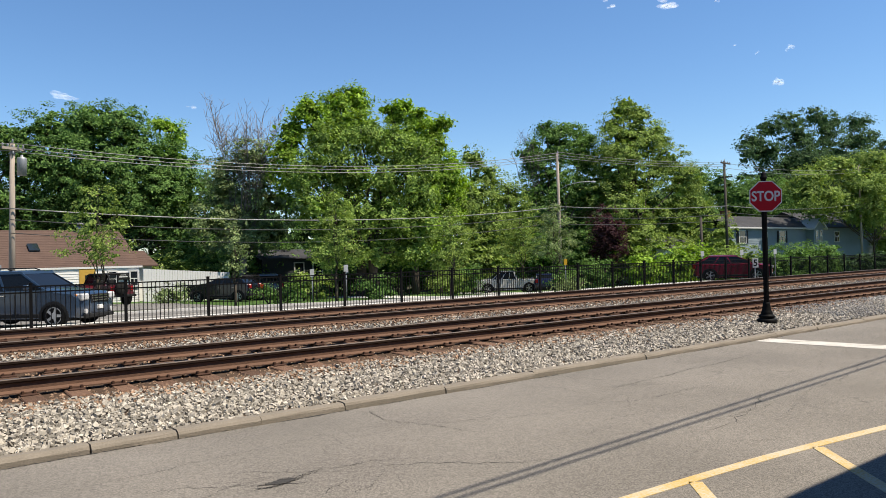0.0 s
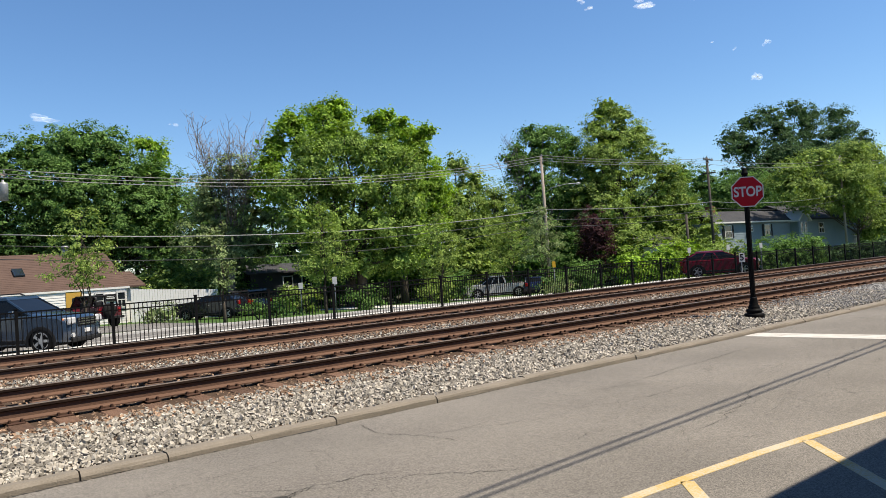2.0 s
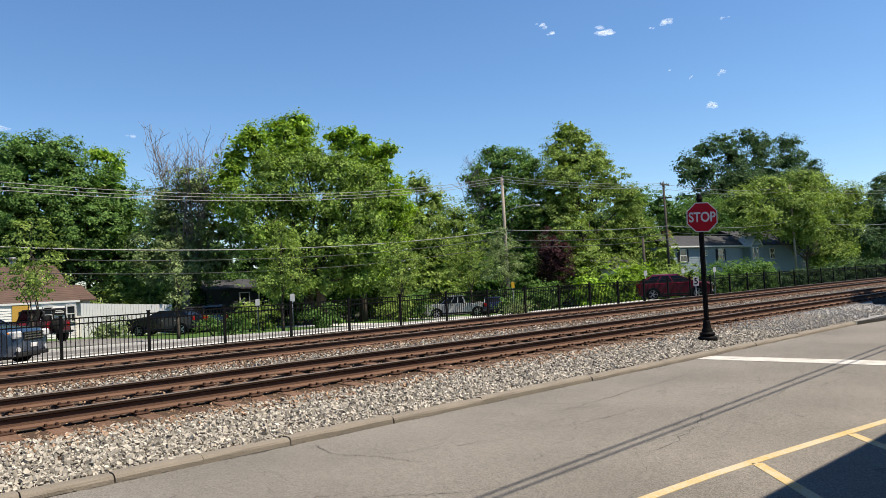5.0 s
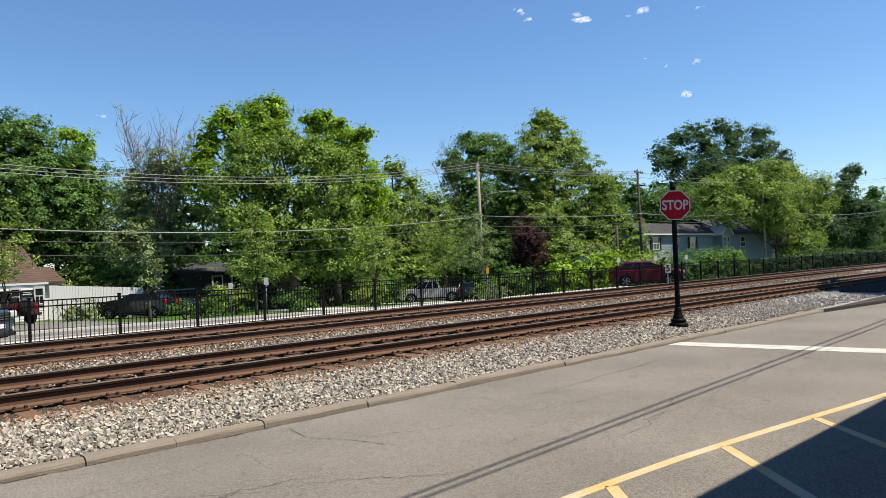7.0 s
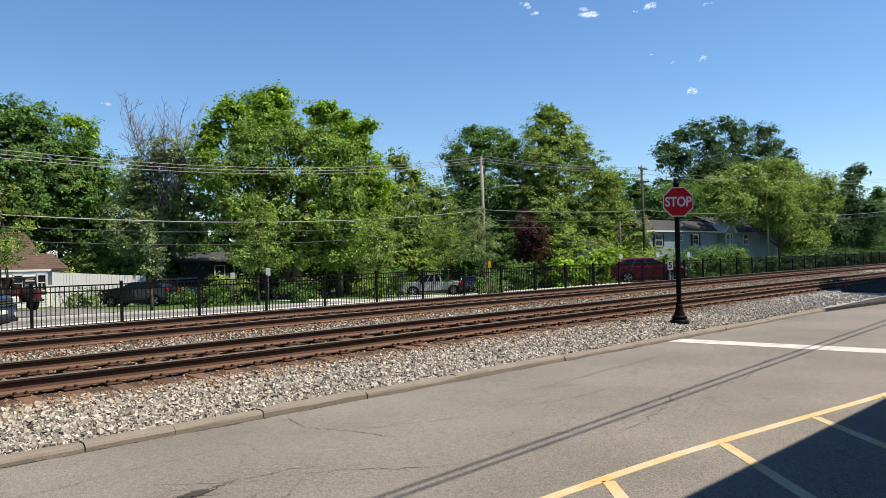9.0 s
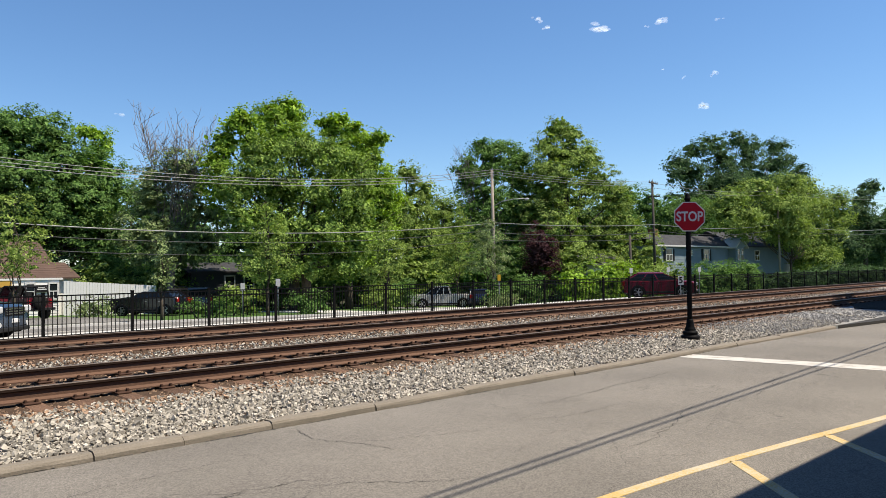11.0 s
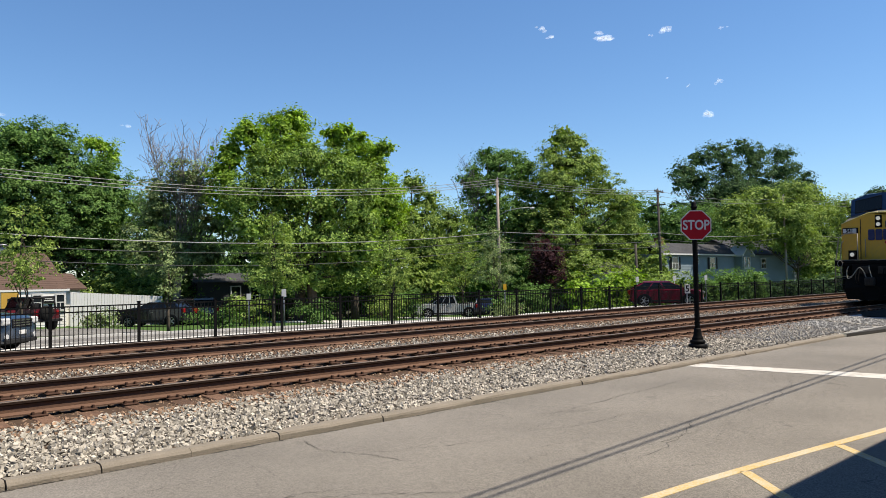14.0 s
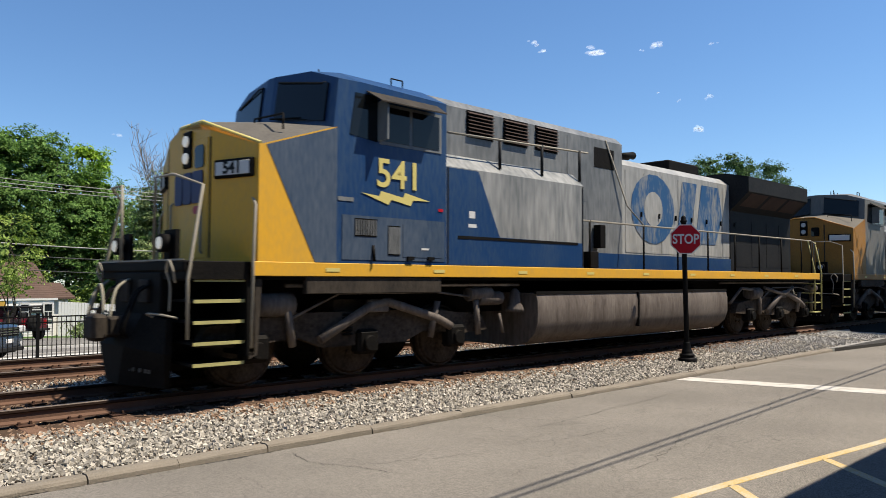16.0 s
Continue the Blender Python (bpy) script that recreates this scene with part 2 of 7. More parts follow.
def thing(name, label, category, group="", at=None, kind=""):
    e = new(name)
    e.empty_display_size = 0.2
    if at is not None:
        e.matrix_basis = at
    return tagged(e, label, category, group, kind)


def box(bm, x0, x1, y0, y1, z0, z1, bevel=0.0, mi=0):
    v = [bm.verts.new((x, y, z)) for x in (x0, x1) for y in (y0, y1) for z in (z0, z1)]
    fs = [bm.faces.new([v[i] for i in q]) for q in ((0, 1, 3, 2), (4, 6, 7, 5), (0, 4, 5, 1), (2, 3, 7, 6), (0, 2, 6, 4), (1, 5, 7, 3))]
    for f in fs:
        f.material_index = mi
    if bevel:
        es = list({e for f in fs for e in f.edges})
        r = bmesh.ops.bevel(bm, geom=es, offset=bevel, segments=1, affect='EDGES', clamp_overlap=True)
        for f in r["faces"]:
            f.material_index = mi
    return bm


def tube(bm, p0, p1, r0, r1=None, seg=8, caps=True, mi=0):
    p0, p1 = Vector(p0), Vector(p1)
    r1 = r0 if r1 is None else r1
    q = (p1 - p0).to_track_quat("Z", "Y")
    rings = []
    for p, r in ((p0, r0), (p1, r1)):
        rings.append([bm.verts.new(p + q @ Vector((r * math.cos(2 * math.pi * i / seg), r * math.sin(2 * math.pi * i / seg), 0))) for i in range(seg)])
    for i in range(seg):
        f = bm.faces.new((rings[0][i], rings[0][(i + 1) % seg], rings[1][(i + 1) % seg], rings[1][i]))
        f.smooth, f.material_index = True, mi
    if caps:
        for ring in (rings[0][::-1], rings[1]):
            bm.faces.new(ring).material_index = mi
    return bm


def pipe(bm, pts, r, seg=6):
    """One bent tube along the points."""
    pts = [Vector(p) for p in pts]
    r = r if isinstance(r, (list, tuple)) else [r] * len(pts)
    rings, q = [], None
    for i, p in enumerate(pts):
        d = (pts[min(i + 1, len(pts) - 1)] - pts[max(i - 1, 0)]).normalized()
        q = d.to_track_quat("Z", "Y") if q is None else (q @ Vector((0, 0, 1))).rotation_difference(d) @ q
        rings.append([bm.verts.new(p + q @ Vector((r[i] * math.cos(2 * math.pi * k / seg), r[i] * math.sin(2 * math.pi * k / seg), 0))) for k in range(seg)])
    for a, b in zip(rings, rings[1:]):
        for k in range(seg):
            bm.faces.new((a[k], a[(k + 1) % seg], b[(k + 1) % seg], b[k])).smooth = True
    bm.faces.new(rings[0][::-1]), bm.faces.new(rings[-1])
    return bm


def prism(bm, pts, axis, a, b, mi=0):
    """A flat outline pts, drawn out along an axis from a to b."""
    def at(p, d):
        return {"x": (d, p[0], p[1]), "y": (p[0], d, p[1]), "z": (p[0], p[1], d)}[axis]
    lo, hi = [bm.verts.new(at(p, a)) for p in pts], [bm.verts.new(at(p, b)) for p in pts]
    n = len(pts)
    fs = [bm.faces.new((lo[i], lo[(i + 1) % n], hi[(i + 1) % n], hi[i])) for i in range(n)]
    fs += [bm.faces.new(lo[::-1]), bm.faces.new(hi)]
    for f in fs:
        f.material_index = mi
    return bm


def lathe(bm, prof, centre=(0, 0), seg=16):
    """Rings (radius, height) round an upright axis."""
    rings = [[bm.verts.new((centre[0] + r * math.cos(2 * math.pi * i / seg), centre[1] + r * math.sin(2 * math.pi * i / seg), z)) for i in range(seg)] for r, z in prof]
    for a, b in zip(rings, rings[1:]):
        for i in range(seg):
            bm.faces.new((a[i], a[(i + 1) % seg], b[(i + 1) % seg], b[i])).smooth = True
    bm.faces.new(rings[0][::-1]), bm.faces.new(rings[-1])
    return bm


def lettering(name, text, size, material, parent, m, depth=0.004, label="", bold=0.0):
    """Raised letters as a mesh, centred on their place."""
    cu = bpy.data.curves.new(name, "FONT")
    cu.body, cu.size, cu.extrude, cu.align_x, cu.align_y = text, size, depth, "CENTER", "CENTER"
    cu.offset = bold * size
    tmp = bpy.data.objects.new(name, cu)
    scene.collection.objects.link(tmp)
    me = bpy.data.meshes.new_from_object(tmp)
    bpy.data.objects.remove(tmp)
    me.materials.clear()
    me.materials.append(material)
    ob = new(name, me)
    ob.parent, ob.matrix_basis = parent, m
    if label:
        ob["label"] = label
    return ob


def raw(name, verts, faces, material, parent=None):
    me = bpy.data.meshes.new(name)
    me.from_pydata(verts, [], faces)
    me.materials.append(material)
    ob = new(name, me)
    if parent:
        ob.parent = parent
    return ob


# ---- ground, road and tracks ----
KERB_Y = 7.15
TRACKS = ((10.40, 0.42, 0.46), (15.00, 0.455, 0.545))   # middle of each track, height of its two rail heads


def gz(x, y):
    """Height of the ground: level up to the fence, falling gently beyond the street."""
    d = max(0.0, y - 22.6)
    return -0.018 * min(d, 25) - 0.025 * min(max(0.0, x - 8), 40) * min(1.0, max(0.0, y - 24) / 10)


def strip(name, x0, x1, y0, y1, lift, material, label, category, step=5.0, thick=0.06):
    """A flat layer that follows the ground, with an edge of its own."""
    bm = bmesh.new()
    nx, ny = max(1, int((x1 - x0) / step)), max(1, int((y1 - y0) / 3))
    top = [[bm.verts.new((x0 + (x1 - x0) * i / nx, y0 + (y1 - y0) * j / ny, 0)) for j in range(ny + 1)] for i in range(nx + 1)]
    for row in top:
        for v in row:
            v.co.z = gz(v.co.x, v.co.y) + lift
    fs = [bm.faces.new((top[i][j], top[i + 1][j], top[i + 1][j + 1], top[i][j + 1])) for i in range(nx) for j in range(ny)]
    low = bmesh.ops.extrude_face_region(bm, geom=fs)
    for v in low["geom"]:
        if isinstance(v, bmesh.types.BMVert):
            v.co.z -= thick
    return tagged(part(name, bm, material), label, category, kind="structure")


def ground():
    bm = bmesh.new()
    xs = [-900, -300, -100, -40, -10, 8, 20, 35, 48, 70, 100, 160, 300, 900]
    ys = [-900, -200, -30, 0, 7.2, 19, 22.6, 25, 30, 40, 52.6, 70, 120, 300, 900]
    g = [[bm.verts.new((x, y, gz(x, y) - 0.05)) for y in ys] for x in xs]
    for i in range(len(xs) - 1):
        for j in range(len(ys) - 1):
            bm.faces.new((g[i][j], g[i + 1][j], g[i + 1][j + 1], g[i][j + 1]))
    tagged(part("ground", bm, M["grass"]), "mown green grass ground in patchy sun", "ground", kind="structure")


ground()
strip("road", -60, 120, -3.0, KERB_Y, 0.0, M["asphalt"], "worn light asphalt road with cracks", "road")
strip("street", -60, 150, 23.7, 30.2, -0.02, M["asphalt_far"], "grey asphalt street beyond the fence", "road")
strip("pavement_near_street", -60, 37, 20.5, 23.7, 0.06, M["concrete_pale"], "pale concrete strip along the fence", "pavement", thick=0.1)
strip("street_line_1", 1, 15, 26.55, 26.68, -0.014, M["white_paint"], "worn white painted line on the street", "road marking", thick=0.02)
strip("street_line_2", 17, 31, 26.55, 26.68, -0.014, M["white_paint"], "worn white painted line on the street", "road marking", thick=0.02)
strip("kerb_far_street", -60, 150, 30.2, 30.6, 0.07, M["concrete_pale"], "pale concrete kerb along the lawn", "kerb", thick=0.12)
strip("parking_lot", -20, 14, 34, 46, 0.0, M["asphalt_far"], "grey asphalt parking lot before the white house", "pavement")
strip("drive_1", 25.5, 29.5, 30.6, 46, 0.03, M["concrete_pale"], "pale concrete driveway", "driveway")
strip("drive_2", 36, 40, 30.6, 46, 0.03, M["concrete_pale"], "pale concrete driveway", "driveway")
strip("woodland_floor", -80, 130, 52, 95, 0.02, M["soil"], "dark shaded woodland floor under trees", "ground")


def paint(name, quad, material, label):
    bm = bmesh.new()
    top = [bm.verts.new((x, y, 0.004)) for x, y in quad]
    low = [bm.verts.new((x, y, -0.01)) for x, y in quad]
    bm.faces.new(top)
    n = len(quad)
    for i in range(n):
        bm.faces.new((top[i], low[i], low[(i + 1) % n], top[(i + 1) % n]))
    tagged(part(name, bm, material), label, "road marking", kind="structure")


def line(a, b, w):
    d = Vector((b[0] - a[0], b[1] - a[1])).normalized() * w / 2
    return [(a[0] + d.y, a[1] - d.x), (b[0] + d.y, b[1] - d.x), (b[0] - d.y, b[1] + d.x), (a[0] - d.y, a[1] + d.x)]


paint("stop_line", [(12.72, 7.14), (13.26, 7.14), (13.74, 2.9), (13.12, 2.9)], M["white_paint"], "worn white painted stop line across the road")
EDGE = [(0.6, 3.36), (2.6, 3.29), (4.24, 3.20), (4.89, 3.16), (5.65, 3.10), (6.48, 3.00), (7.44, 2.87), (8.55, 2.71), (9.46, 2.59), (13, 2.13), (22, 0.95)]


def edge_line():
    """The long line, bending gently away from the track."""
    left, right = [], []
    for i, (x, y) in enumerate(EDGE):
        (ax, ay), (bx, by) = EDGE[max(i - 1, 0)], EDGE[min(i + 1, len(EDGE) - 1)]
        d = Vector((bx - ax, by - ay)).normalized() * 0.05
        left.append((x + d.y, y - d.x)), right.append((x - d.y, y + d.x))
    paint("yellow_edge_line", left + right[::-1], M["yellow_paint"], "faded yellow painted line on asphalt")


edge_line()
for k in range(-2, 7):
    ax = 6.21 + 1.555 * k
    ay = float(np.interp(ax, [p[0] for p in EDGE], [p[1] for p in EDGE])) - 0.055
    paint("yellow_bay_line", line((ax, ay), (ax - 1.72, ay - 1.86), 0.10), M["yellow_paint"], "faded yellow painted bay line on asphalt")


def kerb():
    t = thing("kerb", "weathered concrete kerb in cast lengths", "kerb", kind="structure")
    joints = [-30, -24, -18, -12, -8, -5, -3, -1.5, -0.3, 0.72, 1.54, 2.31, 3.17, 4.17, 5.6, 7.16, 9.6, 12.2, 13.6, 15.2, 17.4, 20.9]
    rnd = random.Random(5)
    for a, b in zip(joints, joints[1:]):
        bm = bmesh.new()
        w = rnd.uniform(-0.012, 0.012)
        z = 0.075 + rnd.uniform(-0.008, 0.008)
        f = KERB_Y + w
        n = max(2, int((b - a) / 0.35))
        prof = [(0.0, -0.1), (0.012, z - 0.04), (0.03, z - 0.016), (0.065, z), (0.19, z - 0.004), (0.215, z - 0.03), (0.215, -0.1)]
        rows = []
        for i in range(n + 1):
            x = a + 0.006 + (b - a - 0.012) * i / n
            bow = 0.05 * math.sin(max(0, min(1, (x - 0) / 14)) * math.pi)
            rows.append([bm.verts.new((x, f + bow + p + rnd.uniform(-0.006, 0.006), q + rnd.uniform(-0.005, 0.005))) for p, q in prof])
        for r, s in zip(rows, rows[1:]):
            for i in range(len(prof) - 1):
                bm.faces.new((r[i], s[i], s[i + 1], r[i + 1]))
        bm.faces.new(rows[0]), bm.faces.new(rows[-1][::-1])
        part("kerb_stone", bm, M["concrete"], t)


kerb()


def rail_profile(mid, head):
    return [(mid - 0.07, head - 0.17), (mid + 0.07, head - 0.17), (mid + 0.07, head - 0.155), (mid + 0.012, head - 0.13), (mid + 0.010, head - 0.085), (mid + 0.010, head - 0.05),
            (mid + 0.036, head - 0.036), (mid + 0.036, head - 0.008), (mid + 0.026, head), (mid - 0.026, head), (mid - 0.036, head - 0.008),
            (mid - 0.036, head - 0.036), (mid - 0.010, head - 0.05), (mid - 0.010, head - 0.085), (mid - 0.012, head - 0.13), (mid - 0.07, head - 0.155)]


def bed_height(y):
    """Top of the ballast across the two tracks."""
    pts = [(7.32, 0.05), (8.2, 0.13), (8.9, 0.19), (9.4, 0.205), (11.8, 0.235), (13.0, 0.23), (13.6, 0.27), (16.4, 0.33), (17.2, 0.27), (18.6, 0.05), (20.6, 0.0)]
    for (a, p), (b, q) in zip(pts, pts[1:]):
        if y <= b:
            return p + (q - p) * (y - a) / (b - a)
    return 0.0


def tracks():
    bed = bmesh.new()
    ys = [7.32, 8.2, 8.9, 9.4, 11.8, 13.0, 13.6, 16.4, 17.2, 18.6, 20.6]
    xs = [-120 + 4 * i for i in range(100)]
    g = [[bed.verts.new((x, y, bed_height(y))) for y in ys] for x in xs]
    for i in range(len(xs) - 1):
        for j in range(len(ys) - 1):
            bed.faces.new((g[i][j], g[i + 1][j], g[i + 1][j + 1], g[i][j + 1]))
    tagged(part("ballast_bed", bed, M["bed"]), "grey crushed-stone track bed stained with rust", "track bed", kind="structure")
    rnd = random.Random(8)
    for mid, h0, h1 in TRACKS:
        t = thing("railway_track", "rusty steel rails on dark creosoted wooden ties", "railway track", kind="structure")
        tilt = math.atan2(h1 - h0, 1.51)
        for side, head in ((-0.755, h0), (0.755, h1)):
            bm = bmesh.new()
            prism(bm, rail_profile(mid + side, head), "x", -120, 276)
            for f in bm.faces:
                c = f.calc_center_median().z
                f.material_index = 1 if c > head - 0.006 else 2 if c > head - 0.045 else 0
            part("rail", bm, [M["rail_rust"], M["rail_head"], M["rail_dark"]], t)
        bm = bmesh.new()
        box(bm, -0.115, 0.115, -1.3, 1.3, -0.18, 0.0, 0.012)
        tie = part("tie", bm, M["tie"], t)
        bm = bmesh.new()
        box(bm, -0.09, 0.09, -0.17, 0.17, 0.0, 0.016, 0.004)
        for sx in (-0.06, 0.06):
            for sy in (-0.09, 0.09):
                box(bm, sx - 0.012, sx + 0.012, sy - 0.02, sy + 0.02, 0.016, 0.05)
        plate = part("tie_plate", bm, M["plate"], t)
        zc = (h0 + h1) / 2 - 0.19
        first = True
        for k in range(112):
            x = -3.2 + 0.51 * k + rnd.uniform(-0.04, 0.04)
            m = pose(x, mid + rnd.uniform(-0.06, 0.06), zc + rnd.uniform(-0.012, 0.006), math.degrees(tilt), rnd.uniform(-0.8, 0.8), rnd.uniform(-1.6, 1.6))
            if first:
                tie.matrix_basis = m
            else:
                again(tie, m)
            for side, head in ((-0.755, h0), (0.755, h1)):
                mp = pose(x, mid + side, head - 0.188, math.degrees(tilt), 0, 0)
                if first and side < 0:
                    plate.matrix_basis = mp
                else:
                    again(plate, mp)
            first = False
        # past the counted ties, one joined rest
        vs, fs = [], []
        for k in list(range(112, 520)) + list(range(-80, 0)):
            x = -3.2 + 0.51 * k
            b = len(vs)
            vs += [(x + dx, mid + dy, zc + dz) for dx in (-0.115, 0.115) for dy in (-1.3, 1.3) for dz in (-0.18, 0)]
            fs += [tuple(b + i for i in q) for q in ((0, 1, 3, 2), (4, 6, 7, 5), (0, 4, 5, 1), (2, 3, 7, 6), (1, 5, 7, 3))]
        tagged(raw("far_ties", vs, fs, M["tie"], t), kind="stuff")


tracks()


def stone_cloud(name, spots, size, material, seed, parent=None, label=""):
    """Many broken stones, each an uneven small solid, in one mesh."""
    rng = np.random.default_rng(seed)
    cube = np.array([(x, y, z) for x in (-1, 1) for y in (-1, 1) for z in (-1, 1)]) * 0.72
    tri = np.array([(0, 1, 3), (0, 3, 2), (4, 6, 7), (4, 7, 5), (0, 4, 5), (0, 5, 1), (2, 3, 7), (2, 7, 6), (0, 2, 6), (0, 6, 4), (1, 5, 7), (1, 7, 3)])
    n = len(spots)
    v = np.repeat(cube[None], n, 0) * rng.uniform(0.62, 1.25, (n, 8, 3))
    v *= rng.uniform(0.55, 1.4, (n, 1, 3))
    a = rng.normal(size=(n, 4))
    a /= np.linalg.norm(a, axis=1, keepdims=True)
    w, x, y, z = a.T
    rot = np.stack([1 - 2 * (y * y + z * z), 2 * (x * y - z * w), 2 * (x * z + y * w), 2 * (x * y + z * w), 1 - 2 * (x * x + z * z), 2 * (y * z - x * w),
                    2 * (x * z - y * w), 2 * (y * z + x * w), 1 - 2 * (x * x + y * y)], 1).reshape(n, 3, 3)
    v = np.einsum("nij,nkj->nki", rot, v) * (size * rng.uniform(0.6, 1.25, n))[:, None, None] + np.asarray(spots)[:, None]
    f = (tri[None] + 8 * np.arange(n)[:, None, None]).reshape(-1, 3)
    me = bpy.data.meshes.new(name)
    me.vertices.add(8 * n), me.loops.add(3 * len(f)), me.polygons.add(len(f))
    me.vertices.foreach_set("co", v.reshape(-1))
    me.loops.foreach_set("vertex_index", f.reshape(-1))
    me.polygons.foreach_set("loop_start", np.arange(0, 3 * len(f), 3))
    me.update(calc_edges=True)
    me.shade_flat()
    me.materials.append(material)
    ob = new(name, me)
    if parent:
        ob.parent = parent
    return tagged(ob, label, kind="stuff")


def ballast():
    rng = np.random.default_rng(3)

    def spread(n, x0, x1, y0, y1, lift=0.0, power=1.0):
        x = x0 + (x1 - x0) * rng.random(n) ** power
        y = y0 + (y1 - y0) * rng.random(n)
        z = np.array([bed_height(v) for v in y]) + lift + rng.uniform(-0.012, 0.022, n)
        return np.stack([x, y, z], 1)

    def keep(s, p):
        return s[rng.random(len(s)) < p(s)]

    main = spread(42000, -0.3, 22, 7.36, 9.25, power=1.35)
    main[:, 2] -= 0.03 * (main[:, 1] > 9.02)
    rust = np.abs(main[:, 1] - 9.3) < 0.95 * rng.random(len(main)) ** 1.2
    stone_cloud("ballast_stones", main[~rust], 0.0245, M["stone"], 11, label="pale grey crushed-stone ballast")
    stone_cloud("ballast_stones", main[rust], 0.023, M["stone_rust"], 12, label="rust-stained crushed-stone ballast")
    mid = spread(24000, -2, 46, 11.5, 13.95, power=1.5)
    r = np.minimum(np.abs(mid[:, 1] - 11.5), np.abs(mid[:, 1] - 13.9)) < 0.7 * rng.random(len(mid))
    stone_cloud("ballast_stones", mid[~r], 0.023, M["stone"], 13, label="pale grey crushed-stone ballast")
    stone_cloud("ballast_stones", mid[r], 0.022, M["stone_rust"], 14, label="rust-stained crushed-stone ballast")
    between = spread(11000, -0.5, 24, 9.15, 11.6, -0.02, 1.4)
    stone_cloud("ballast_stones", between, 0.020, M["stone_rust"], 21, label="rust-stained crushed-stone ballast")
    for y0, y1, s in ((9.75, 11.1, 15), (14.4, 15.7, 16)):
        stone_cloud("ballast_stones", spread(6500, -2, 40, y0, y1, -0.01, 1.4), 0.021, M["stone_rust"], s, label="rust-stained crushed-stone ballast")
    far = spread(9000, 24, 110, 7.4, 9.2, 0.0, 1.5)
    stone_cloud("ballast_stones", far[far[:, 0] < 24.5], 0.04, M["stone"], 17, label="pale grey crushed-stone ballast")
    far = spread(4000, 46, 120, 11.6, 13.9, 0.0, 1.3)
    stone_cloud("ballast_stones", far, 0.06, M["stone"], 18, label="pale grey crushed-stone ballast")
    edge = spread(4000, -2, 50, 16.5, 18.8, 0, 1.2)
    stone_cloud("ballast_stones", edge, 0.04, M["stone_rust"], 19, label="rust-stained crushed-stone ballast")
    # the stones nearest the road, each by itself
    heap = thing("loose_stones", "loose pale ballast stones beside the kerb", "stones", kind="structure")
    kinds = []
    for k in range(6):
        one = stone_cloud("stone", np.zeros((1, 3)), 0.028, M["stone_single"], 40 + k, heap)
        del one["kind"]
        kinds.append(one)
    spots = spread(300, 0.6, 4.2, 7.42, 8.6, 0.022)
    for k, (x, y, z) in enumerate(spots):
        m = pose(x, y, z, *(360 * rng.random(3)))
        if k < 6:
            kinds[k].matrix_basis = m
        else:
            again(kinds[k % 6], m)
    near = spread(9000, 16.5, 34, 6.0, 9.2, 0.004, 1.0)
    near = near[near[:, 0] > 17.2 + 2.0 * (near[:, 1] < 7.1)]
    near[:, 2] = np.clip(0.075 + (near[:, 1] - 7.1) * 0.075, 0.06, 0.24) + rng.uniform(-0.004, 0.012, len(near))
    near = near[near[:, 1] > 7.36]
    near = near[(near[:, 0] < 27) | (near[:, 1] < 7.7)]
    stone_cloud("gravel_stones", near, 0.019, M["gravel"], 20, label="fine grey gravel")


ballast()


def crossing():
    bm = bmesh.new()
    top = [bm.verts.new(v) for v in ((17.0, 7.42, 0.075), (20.9, 7.36, 0.07), (24, 7.0, 0.05), (60, 6.4, 0.05), (60, 9.1, 0.24), (20, 9.1, 0.225), (18, 8.5, 0.17))]
    low = [bm.verts.new(v.co - Vector((0, 0, 0.1))) for v in top]
    bm.faces.new(top)
    for i in range(7):
        bm.faces.new((top[i], low[i], low[(i + 1) % 7], top[(i + 1) % 7]))
    tagged(part("gravel_apron", bm, M["gravel"]), "flat grey gravel apron beside the track", "ground", kind="structure")
    bm = bmesh.new()
    prism(bm, [(20.9, 7.12), (30, 6.1), (60, 5.4), (60, 6.9), (26, 7.3)], "z", -0.02, 0.085)
    tagged(part("crossing_asphalt", bm, M["patch"]), "dark asphalt patch at the road crossing", "pavement", kind="structure")
    # dark asphalt, blackened in colour to deepen the shade over the gravel
    bm = bmesh.new()
    top = [bm.verts.new(v) for v in ((28.8, 9.3, 0.272), (27.1, 8.7, 0.225), (28.2, 7.7, 0.13), (46, 7.7, 0.13), (46, 9.3, 0.272))]
    low = [bm.verts.new(v.co - Vector((0, 0, 0.12))) for v in top]
    bm.faces.new(top)
    for i in range(5):
        bm.faces.new((top[i], low[i], low[(i + 1) % 5], top[(i + 1) % 5]))
    tagged(part("crossing_approach", bm, M["tar"]), "dark asphalt beside the rails, blackened to deepen the shade", "pavement", kind="structure")


crossing()


